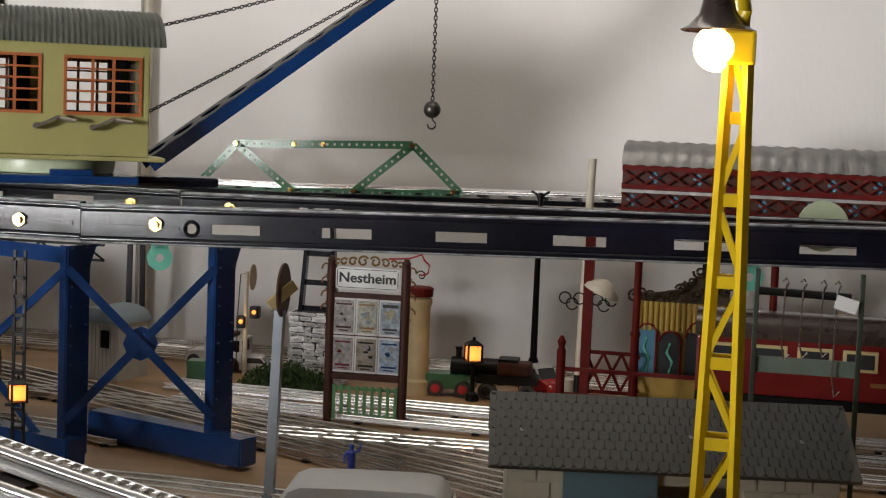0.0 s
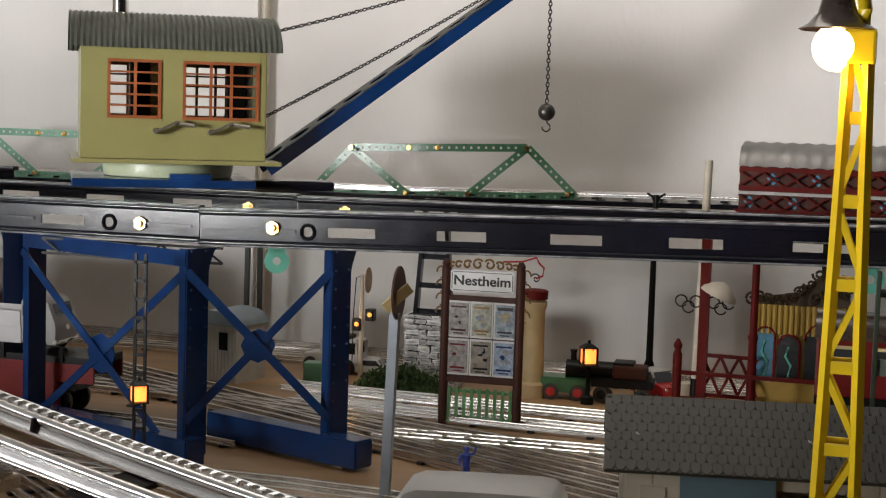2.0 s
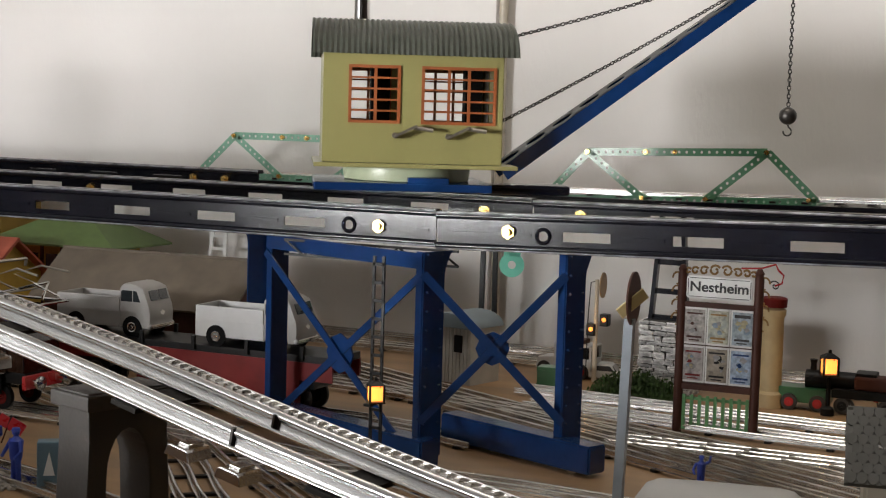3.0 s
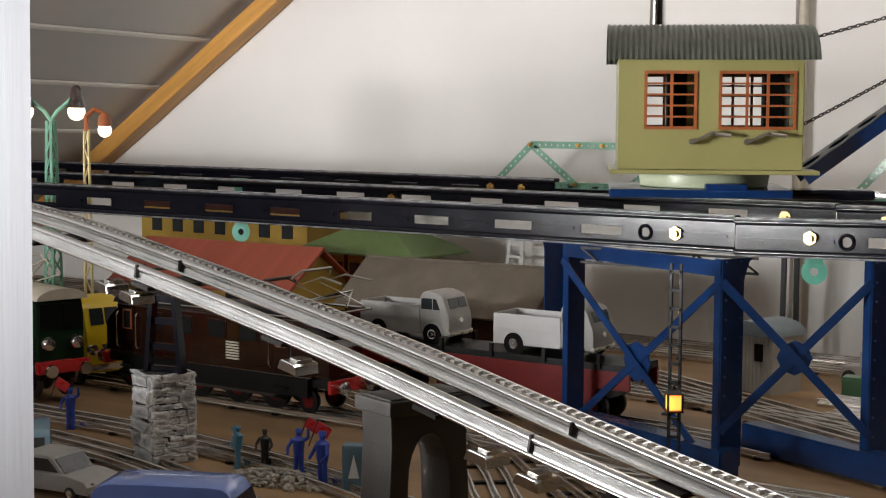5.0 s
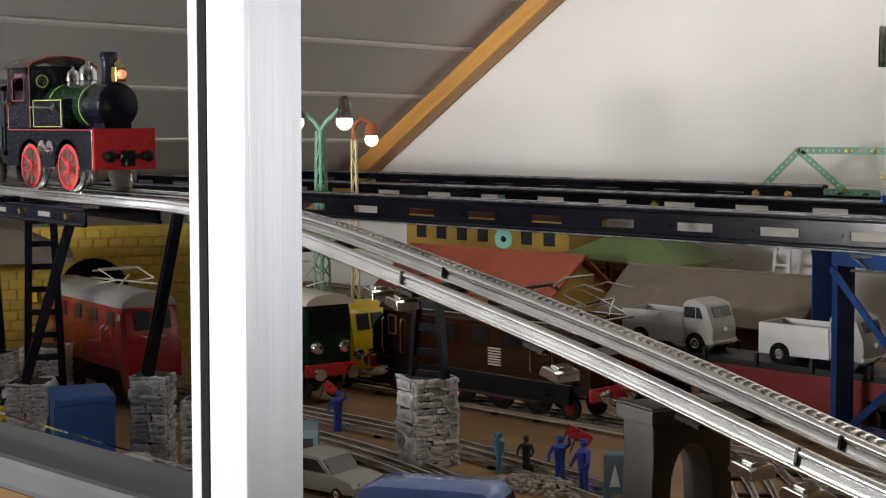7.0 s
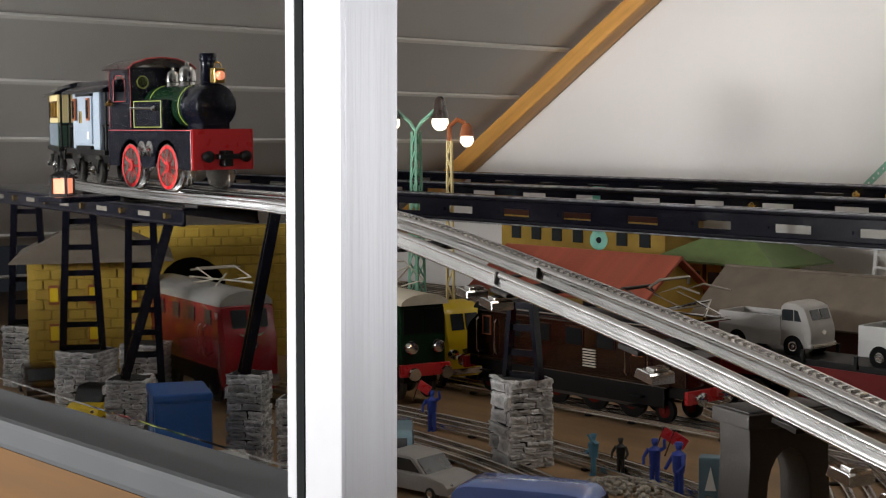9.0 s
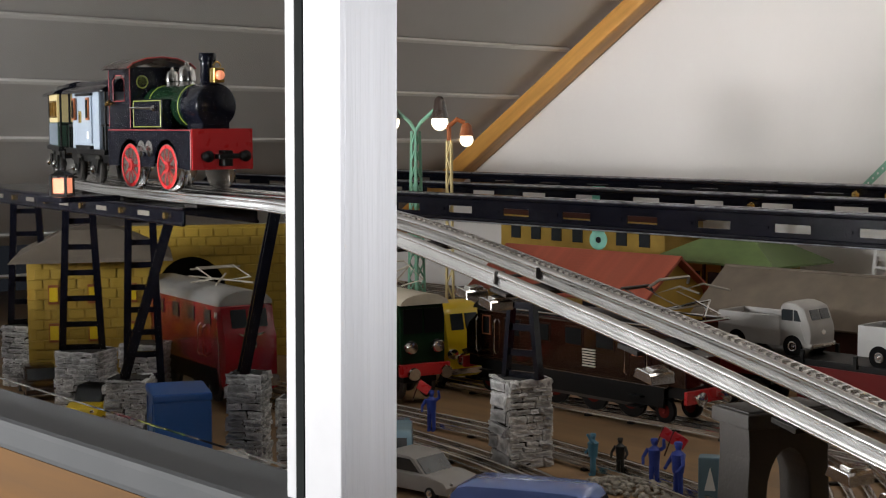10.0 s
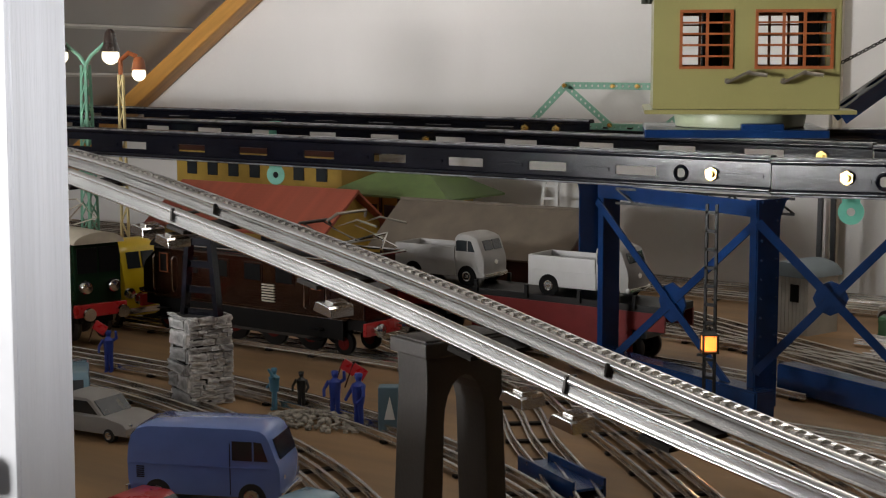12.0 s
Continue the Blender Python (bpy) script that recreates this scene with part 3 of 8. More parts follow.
for c0, w0 in WIN:
    for sy in (-1, 1):
        y = sy * (CD / 2 + 0.0005)
        wn = part("window", ring_frame(bm_new(), c0 - w0 / 2 - 0.002, c0 + w0 / 2 + 0.002, wz0 - 0.002, wz1 + 0.002, 0.0036, y - 0.002, y + 0.002), M_RUST, crane, "rust brown barred window frame")
        for k in range(1, 5):
            part("window_bar", box(bm_new(), w0 - 0.003, 0.0022, 0.0022, (c0, y, wz0 + (wz1 - wz0) * k / 5)), M_RUST, wn)
        for k in ((0.52,) if w0 < 0.06 else (0.36, 0.64)):
            part("window_bar", box(bm_new(), 0.0034, 0.0026, wz1 - wz0 - 0.003, (c0 - w0 / 2 + w0 * k, y + 0.0003, (wz0 + wz1) / 2)), M_RUST, wn)
# two dark upright blocks inside, one behind each window
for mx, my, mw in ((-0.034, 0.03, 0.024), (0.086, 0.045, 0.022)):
    part("inner_block", box(bm_new(), mw, 0.04, 0.118, (mx, my, CZ + 0.060), bevel=0.003), M_DARK, crane, "dark block inside the house")
# ribbed barrel roof
bm = bm_new()
NR, NX = 14, 150
prev = None
for i in range(NX + 1):
    x = -CW / 2 - 0.014 + (CW + 0.032) * i / NX
    rip = 0.0011 * math.sin(i * math.pi * 2 / 4.0)
    ring = []
    for k in range(NR + 1):
        a = math.pi * (0.04 + 0.92 * k / NR)
        ring.append(bm.verts.new((x, -math.cos(a) * (CD / 2 + 0.014 + rip), CZ + CH - 0.008 + math.sin(a) * (0.052 + rip))))
    if prev:
        for k in range(NR):
            bm.faces.new((prev[k], prev[k + 1], ring[k + 1], ring[k]))
    prev = ring
bmesh.ops.solidify(bm, geom=bm.faces[:], thickness=0.0015)
part("roof", bm, M_ROOFG, crane, "ribbed grey-green barrel roof", True)
bm = bm_new()
for sx in (-1, 1):
    f = bm.faces.new([bm.verts.new((sx * (CW / 2 - 0.001), -math.cos(math.pi * k / 14) * (CD / 2), CZ + CH - 0.012 + math.sin(math.pi * k / 14) * 0.05)) for k in range(15)])
bmesh.ops.solidify(bm, geom=bm.faces[:], thickness=0.001)
part("gable", bm, M_CAB, crane)
bm = turned(bm_new(), [(0.0135, 0), (0.0135, 0.004), (0.010, 0.006), (0.009, 0.05), (0.010, 0.051), (0.010, 0.09)], (-0.06, 0.0, CZ + CH + 0.038), seg=18)
part("chimney", bm, M_CHROME, crane, "plated chimney tube", True)
for hx in (-0.022, 0.042):
    bm = bm_new()
    y = -CD / 2
    rod(bm, (hx, y + 0.004, CZ + 0.033), (hx, y - 0.010, CZ + 0.033), 0.0035)
    bar(bm, (hx - 0.002, y - 0.010, CZ + 0.031), (hx + 0.026, y - 0.012, CZ + 0.045), 0.003, 0.007, up=(0, -1, 0))
    rod(bm, (hx + 0.022, y - 0.010, CZ + 0.043), (hx + 0.045, y - 0.014, CZ + 0.040), 0.0025)
    part("crank", bm, M_PEWTER, crane, "dull pewter crank handle")
# jib: two open-sided channels with cross straps, foot at the house front
JL, JS = 0.456, math.radians(36.5)
jx, jz = 0.118, CZ - 0.012
tipx, tipz = jx + JL * math.cos(JS), jz + JL * math.sin(JS)
JM = pose(jx, 0, jz, 0, -math.degrees(JS), 0)
for sy in (-1, 1):
    bm = prism(bm_new(), [(0, -0.009), (JL, -0.007), (JL + 0.006, 0), (JL, 0.007), (0, 0.008)], -0.0011, 0.0011, 0.0004)
    ob = part("jib_side", bm, M_BLUE, crane, "blue folded tin jib cheek")
    ob.matrix_basis = JM @ pose(0, sy * 0.040, 0, 0, 0, -sy * math.degrees(math.atan2(0.021, JL)))


def jib_plate():
    """A tapering top plate with a row of oval holes, as a strip of quads round each hole."""
    bm = bm_new()
    n, seg = 11, 16
    for k in range(n):
        a, b = JL * k / n, JL * (k + 1) / n
        wa, wb_ = 0.0395 - 0.021 * k / n, 0.0395 - 0.021 * (k + 1) / n
        for z in (0.0075, 0.0090):
            outer, inner = [], []
            for q in range(seg):
                t = 2 * math.pi * q / seg
                cx, cy = math.cos(t), math.sin(t)
                m = max(abs(cx), abs(cy))
                u, v = cx / m, cy / m
                outer.append(bm.verts.new(((a + b) / 2 + u * (b - a) / 2, v * (wa + (wb_ - wa) * (u + 1) / 2), z)))
                inner.append(bm.verts.new(((a + b) / 2 + cx * (b - a) * 0.36, cy * wb_ * 0.62, z)))
            for q in range(seg):
                bm.faces.new((outer[q], outer[(q + 1) % seg], inner[(q + 1) % seg], inner[q]))
    bmesh.ops.remove_doubles(bm, verts=bm.verts[:], dist=0.0001)
    return bm


part("jib_plate", jib_plate(), M_BLACKM, crane, "black jib plate with oval holes").matrix_basis = JM


def chain(name, a, b, parent, material, r=0.0032, wire=0.0009, sag=0.0, label=""):
    a, b = Vector(a), Vector(b)
    n = max(2, int((b - a).length / (r * 1.62)))
    bm = bm_new()
    for i in range(n):
        f = (i + 0.5) / n
        c = a.lerp(b, f) - Vector((0, 0, sag * 4 * f * (1 - f)))
        f2 = (i + 0.6) / n
        d = a.lerp(b, f2) - Vector((0, 0, sag * 4 * f2 * (1 - f2))) - c
        q = d.to_track_quat("X", "Z").to_matrix().to_4x4() @ Matrix.Rotation(math.pi / 2 * (i % 2) + 0.5, 4, "X")
        m = Matrix.Translation(c) @ q
        S, T = 10, 5
        rings = []
        for k in range(S):
            t = 2 * math.pi * k / S
            cx, cy = math.cos(t) * r, math.sin(t) * r * 0.62
            rings.append([bm.verts.new(m @ Vector((cx + math.cos(t) * math.cos(2 * math.pi * j / T) * wire, cy + math.sin(t) * math.cos(2 * math.pi * j / T) * wire, math.sin(2 * math.pi * j / T) * wire))) for j in range(T)])
        for k in range(S):
            p0, p1 = rings[k], rings[(k + 1) % S]
            for j in range(T):
                bm.faces.new((p0[j], p0[(j + 1) % T], p1[(j + 1) % T], p1[j]))
    return part(name, bm, material, parent, label, True)


chain("chain", (CW / 2 - 0.002, 0.0, CZ + CH + 0.022), (tipx, 0, tipz + 0.016), crane, M_CHAIN, sag=0.006)
chain("chain", (CW / 2, 0.0, CZ + 0.046), (jx + 0.90 * JL * math.cos(JS), 0, jz + 0.90 * JL * math.sin(JS) + 0.012), crane, M_CHAIN, sag=0.004)
hookz = tipz - 0.190
chain("chain", (tipx + 0.004, 0, tipz), (tipx + 0.004, 0, hookz + 0.012), crane, M_CHAIN)
hk = part("hook_ball", ball(bm_new(), (tipx + 0.004, 0, hookz), 0.0115, seg=18), M_CHAIN, crane, "dark steel ball weight", True)
pts = [(tipx + 0.004 + 0.0055 * math.sin(a), 0, hookz - 0.020 - 0.0055 * math.cos(a)) for a in [math.pi * (0.9 - k * 0.16) for k in range(10)]]
part("hook", tube(bm_new(), [(tipx + 0.004, 0, hookz - 0.010)] + pts, 0.0011, 6), M_CHAIN, hk, "small steel hook")


# ---- green strip bridges ----
def strip_with_holes(bm, a, b, w=0.0125, t=0.0014, pitch=0.0125):
    """A flat metal strip with a row of square-set round holes, in the xz plane."""
    a, b = Vector(a), Vector(b)
    d = (b - a)
    ln = d.length
    d.normalize()
    up = Vector((-d.z, 0, d.x))
    n = max(1, round(ln / pitch))
    s = ln / n
    r = 0.0024
    seg = 8
    for i in range(n):
        c = a + d * (s * (i + 0.5))
        fr, bk = [], []
        for k in range(seg):
            t0 = 2 * math.pi * k / seg
            cx, cz = math.cos(t0), math.sin(t0)
            m = max(abs(cx) / (s / 2), abs(cz) / (w / 2))
            fr.append((c + d * (cx / m) + up * (cz / m), c + d * (cx * r) + up * (cz * r)))
        for y in (-t / 2, t / 2):
            o = Vector((0, y, 0))
            vo = [bm.verts.new(p + o) for p, _ in fr]
            vi = [bm.verts.new(q + o) for _, q in fr]
            for k in range(seg):
                bm.faces.new((vo[k], vo[(k + 1) % seg], vi[(k + 1) % seg], vi[k]))
            bk.append((vo, vi))
        for k in range(seg):
            bm.faces.new((bk[0][1][k], bk[0][1][(k + 1) % seg], bk[1][1][(k + 1) % seg], bk[1][1][k]))
            bm.faces.new((bk[0][0][k], bk[0][0][(k + 1) % seg], bk[1][0][(k + 1) % seg], bk[1][0][k]))


def strip_bridge(x, y, z, length, h, material, label, rise=0.0):
    b = thing("strip_bridge", label, "bridge", pose(x, y, z, 0, -rise, 0), group="green strip bridges")
    hl = length / 2
    tl = hl * 0.66
    for sy in (0.0,):
        segs = [((-tl, h), (tl, h)), ((-hl, 0.002), (-tl, h)), ((tl, h), (hl, 0.002)), ((-tl, h), (-tl * 0.37, 0.002)), ((tl * 0.34, 0.002), (tl, h)), ((-hl, 0), (hl, 0))]
        for i, (p, q) in enumerate(segs):
            bm = bm_new()
            yy = sy + 0.0016 * (i % 3)
            strip_with_holes(bm, (p[0], yy, p[1]), (q[0], yy, q[1]))
            bmesh.ops.remove_doubles(bm, verts=bm.verts[:], dist=0.0002)
            part("strip", bm, material, b)
        for px, pz in ((-tl, h), (tl, h), (-tl * 0.33, h), (0, h), (-tl * 0.37, 0.003), (tl * 0.34, 0.003), (hl - 0.01, 0.004)):
            bm = rod(bm_new(), (px, sy - 0.006, pz), (px, sy, pz), 0.0042, seg=6)
            rod(bm, (px, sy - 0.009, pz), (px, sy - 0.004, pz), 0.0022, seg=8)
            part("bolt", bm, M_BRASS, b, "brass nut and bolt")
    part("deck", box(bm_new(), length, 0.085, 0.003, (0, 0.043, -0.004)), material, b)
    return b


strip_bridge(-0.711, 2.404, 0.231, 0.446, 0.077, M_GREENB, "dark green bridge of perforated metal strips", 1.9)
strip_bridge(-1.388, 2.404, 0.234, 0.462, 0.073, M_GREENL, "pale green bridge of perforated metal strips")


# ---- tracks ----
def offset_path(pts, off, dz=0.0):
    pts = [Vector(p) for p in pts]
    out = []
    for i, p in enumerate(pts):
        d = (pts[min(i + 1, len(pts) - 1)] - pts[max(i - 1, 0)])
        d.z = 0
        d.normalize()
        out.append(p + Vector((d.y, -d.x, 0)) * off + Vector((0, 0, dz)))
    return out


def smooth_path(pts, n=10):
    pts = [Vector(p) for p in pts]
    out = []
    for i in range(len(pts) - 1):
        p0, p1, p2, p3 = pts[max(i - 1, 0)], pts[i], pts[i + 1], pts[min(i + 2, len(pts) - 1)]
        for k in range(n):
            t = k / n
            out.append(0.5 * ((2 * p1) + (p2 - p0) * t + (2 * p0 - 5 * p1 + 4 * p2 - p3) * t * t + (3 * p1 - p0 - 3 * p2 + p3) * t ** 3))
    out.append(pts[-1])
    return out


RAIL_S = [(-0.0042, 0), (-0.0042, 0.0008), (-0.0012, 0.0015), (-0.0010, 0.0042), (-0.0021, 0.0052), (-0.0021, 0.0066), (-0.0010, 0.0076), (0.0010, 0.0076), (0.0021, 0.0066), (0.0021, 0.0052), (0.0010, 0.0042), (0.0012, 0.0015), (0.0042, 0.0008), (0.0042, 0)]


def track(pts, label, gauge=0.045, material=None, rails=2, tie_step=0.05, tie_w=0.010, tie_len=1.5, section=RAIL_S, group="toy railway tracks", ties=True):
    material = material or M_OLDRAIL
    tr = thing("railway_track", label, "track", group=group)
    o0 = Vector(pts[0])
    tr.location = o0
    loc = [Vector(p) - o0 for p in pts]
    offs = (-gauge / 2, gauge / 2) if rails == 2 else (-gauge / 2, 0, gauge / 2)
    for o in offs:
        part("rail", sweep(bm_new(), offset_path(loc, o, 0.003), section), material, tr, smooth=True)
    if ties:
        first, acc = None, tie_step / 2
        for a, b in zip(loc, loc[1:]):
            d = b - a
            while acc < d.length:
                c = a + d.normalized() * acc
                m = pose(c.x, c.y, c.z + 0.0015, 0, -math.degrees(math.atan2(d.z, math.hypot(d.x, d.y))), math.degrees(math.atan2(d.y, d.x)))
                if first is None:
                    first = part("sleeper", box(bm_new(), tie_w, gauge * tie_len, 0.003), M_TIE, tr)
                    first.matrix_basis = m
                else:
                    again(first, "sleeper", tr, m)
                acc += tie_step
            acc -= d.length
    return tr


# wall track on the high level, with the deck it lies on
wall_line = [(-2.58, 2.437, 0.230), (-0.75, 2.437, 0.231), (1.045, 2.437, 0.262)]
solid("wall_shelf", box(bm_new(), 1.84, 0.10, 0.008, bevel=0.001), M_BLACK, "black tin deck of the wall track", "deck", pose(-1.672, 2.442, 0.225))
solid("wall_shelf", box(bm_new(), 1.80, 0.10, 0.008, bevel=0.001), M_BLACK, "black tin deck of the climbing wall track", "deck", pose(0.150, 2.442, 0.241, 0, -0.99, 0))
track(wall_line, "bright tin track along the wall", material=M_RAIL)
for px in (-1.9, -1.05, -0.1, 0.5):
    s = thing("trestle", "black tin trestle under the wall track", "support", pose(px, 2.45, ZB), group="wall track trestles")
    for sy in (-0.03, 0.03):
        part("leg", bar(bm_new(), (0, sy, 0), (0, sy * 0.8, 0.271), 0.008, 0.006), M_BLACKM, s)

# ---- ramp ----
RP = [Vector(p) for p in ((-3.0, 1.62, 0.285), (-2.3, 1.23, 0.285), (-1.9, 0.998, 0.285), (-1.62, 0.902, 0.284), (-1.40, 0.866, 0.283), (-1.22, 0.872, 0.279), (-1.08, 0.873, 0.266), (-0.887, 0.850, 0.237), (-0.66, 0.815, 0.200), (-0.459, 0.773, 0.165), (-0.307, 0.747, 0.139), (-0.05, 0.71, 0.098), (0.5, 0.66, 0.03), (0.9, 0.62, -0.03))]
ramp_line = smooth_path(RP, 8)
# rail section: rolled flange edges, thin web, round hollow head
RAMP_S = [(-0.0074 + 0.0014 * math.cos(a), 0.0014 + 0.0014 * math.sin(a)) for a in [math.radians(270 - 36 * k) for k in range(7)]]
RAMP_S += [(-0.0016, 0.0022), (-0.0015, 0.0058)]
RAMP_S += [(0.0034 * math.cos(a), 0.0086 + 0.0030 * math.sin(a)) for a in [math.radians(230 - 28 * k) for k in range(11)]]
RAMP_S += [(0.0015, 0.0058), (0.0016, 0.0022)]
RAMP_S += [(0.0074 + 0.0014 * math.cos(a), 0.0014 + 0.0014 * math.sin(a)) for a in [math.radians(126 - 36 * k) for k in range(7)]]
ramp = track(ramp_line, "bright tin ramp track descending steeply on piers", gauge=0.046, material=M_RAIL, section=RAMP_S, tie_step=0.16, tie_w=0.022, tie_len=1.45)
o0 = ramp_line[0]
# toothed inner face of the far rail
bm = bm_new()
far = offset_path([p - o0 for p in ramp_line], -0.0285, 0.0148)
acc = 0
for a, b in zip(far, far[1:]):
    d = b - a
    while acc < d.length:
        c = a + d.normalized() * acc
        box(bm, 0.0040, 0.0056, 0.0022, c, (0, 0, math.degrees(math.atan2(d.y, d.x))))
        acc += 0.0080
    acc -= d.length
part("rack_teeth", bm, M_OLDRAIL, ramp, "fine rack teeth beside the rail")
part("rack_strip", sweep(bm_new(), offset_path([p - o0 for p in ramp_line], -0.0318, 0.0148), [(-0.0007, -0.003), (-0.0007, 0.0014), (0.0007, 0.0014), (0.0007, -0.003)]), M_RAIL, ramp)


def at_x(x):
    for a, b in zip(ramp_line, ramp_line[1:]):
        if a.x <= x <= b.x:
            return a.lerp(b, (x - a.x) / (b.x - a.x))
    return ramp_line[-1]


for cx in (-0.905, -0.872, -0.685, -0.505, -0.465):
    c = at_x(cx) - o0
    cl_m = pose(c.x - 0.003, c.y - 0.036, c.z - 0.007, 0, 10.5, -9)
    cp_ = part("clip", prism(bm_new(), [(-0.012, -0.004), (-0.010, 0.003), (-0.008, 0.0042), (0.008, 0.0042), (0.010, 0.003), (0.012, -0.004)], -0.010, 0.014, 0.0006), M_CHROME, ramp, "folded tin joint clip")
    cp_.matrix_basis = cl_m @ Matrix.Diagonal((0.82, 0.85, 0.85, 1))
    part("clip_tongue", box(bm_new(), 0.010, 0.016, 0.0022, (0, 0.004, 0.0050), bevel=0.0008), M_CHROME, cp_)
for jx0 in (-0.885, -0.479):
    c = at_x(jx0) - o0
    for o in (-0.023, 0.023):
        part("joint_sleeve", box(bm_new(), 0.0016, 0.0092, 0.0112, (c.x, c.y + o, c.z + 0.0082), (0, 10, -9)), M_CHAIN, ramp)

# grey arched pier under the ramp
pz = at_x(-0.60).z - 0.004
pier = thing("ramp_pier", "grey-brown moulded arched pier under the ramp", "pier", pose(-0.605, at_x(-0.6).y + 0.003, 0, 0, 0, 72), group="ramp piers")
out = [(-0.040, ZB), (-0.030, pz - 0.03), (-0.031, pz), (0.031, pz), (0.030, pz - 0.03), (0.040, ZB), (0.022, ZB), (0.0165, pz - 0.055)]
out += [(0.0165 * math.cos(a), pz - 0.055 + 0.030 * math.sin(a)) for a in [math.pi * k / 10 for k in range(1, 10)]] + [(-0.0165, pz - 0.055), (-0.022, ZB)]
part("arch", prism(bm_new(), out, -0.017, 0.017, 0.0012), M_PIER, pier)
part("capital", box(bm_new(), 0.068, 0.042, 0.010, (0, 0, pz - 0.006), bevel=0.0015), M_PIER, pier)

# ---- yellow lattice mast lamp ----
mast = thing("lattice_mast_lamp", "tall yellow enamelled lattice mast with lit bell lamp", "lamp", pose(-0.028, 1.02, ZB))
MH = 0.475
wb, wt = 0.0157, 0.0068
for sx, sy in ((-1, -1), (1, -1), (1, 1), (-1, 1)):
    part("upright", bar(bm_new(), (sx * wb, sy * wb, 0), (sx * wt * 0.82, sy * wt * 0.82, MH), 0.0055, 0.0055), M_YELLOW, mast)
NB = 9
for k in range(NB):
    z0, z1 = MH * k / NB, MH * (k + 1) / NB
    r0, r1 = wb + (wt * 0.82 - wb) * k / NB, wb + (wt * 0.82 - wb) * (k + 1) / NB
    bm = bm_new()
    for sy in (-1, 1):
        s = 1 if k % 2 else -1
        bar(bm, (-s * r0, sy * r0, z0 + 0.004), (s * r1, sy * r1, z1 - 0.004), 0.004, 0.0016, up=(0, 1, 0))
        bar(bm, (-r1, sy * r1, z1), (r1, sy * r1, z1), 0.008, 0.0016, up=(0, 1, 0))
        bar(bm, (sy * r0, s * r0, z0 + 0.004), (sy * r1, -s * r1, z1 - 0.004), 0.004, 0.0016, up=(1, 0, 0))
        bar(bm, (sy * r1, -r1, z1), (sy * r1, r1, z1), 0.008, 0.0016, up=(1, 0, 0))
    part("lattice", bm, M_YELLOW, mast)
part("cap", box(bm_new(), 0.021, 0.021, 0.022, (0, 0, MH - 0.008), bevel=0.002), M_YELLOW, mast)
part("arm", tube(bm_new(), [(0, 0, MH), (0, 0, MH + 0.015), (-0.002, 0, MH + 0.028), (-0.010, 0, MH + 0.036), (-0.0165, 0, MH + 0.034)], 0.0068, 12), M_YELLOW, mast, smooth=True)
bell = part("shade", turned(bm_new(), [(0.006, 0.036), (0.0085, 0.032), (0.010, 0.022), (0.013, 0.010), (0.019, 0.003), (0.0245, 0.0), (0.023, -0.001), (0.012, 0.006)], (-0.014, 0, MH + 0.003), seg=28), M_BROWNB, mast, "dark brown bell shade", True)
part("bulb", ball(bm_new(), (-0.014, 0, MH - 0.0085), 0.0155, seg=20), M_BULB, mast, "glowing warm round bulb", True)
bulb_light((-0.042, 1.005, ZB + MH - 0.03), 0.14, (1.0, 0.60, 0.24))


# ---- small builders for toys ----
def wheel(name, parent, at, r, w, tyre, hub, axis="y", spokes=0):
    """A wheel with its axle along y: rim or tyre, and a hub disc as its own piece."""
    bm = turned(bm_new(), [(r * 0.55, -w / 2), (r * 0.96, -w / 2), (r, -w * 0.3), (r, w * 0.3), (r * 0.96, w / 2), (r * 0.55, w / 2)], rot=(90, 0, 0), seg=22)
    o = part(name, bm, tyre, parent, smooth=True)
    o.location = at
    bm = turned(bm_new(), [(r * 0.56, -w * 0.62), (r * 0.5, -w * 0.66), (r * 0.2, -w * 0.5), (r * 0.16, -w * 0.85), (0.0002, -w * 0.88)], rot=(90, 0, 0), seg=18)
    bm2 = turned(bm, [(r * 0.56, w * 0.62), (r * 0.5, w * 0.66), (r * 0.2, w * 0.5), (r * 0.16, w * 0.85), (0.0002, w * 0.88)], rot=(90, 0, 0), seg=18)
    part("hub", bm2, hub, o, smooth=True)
    return o


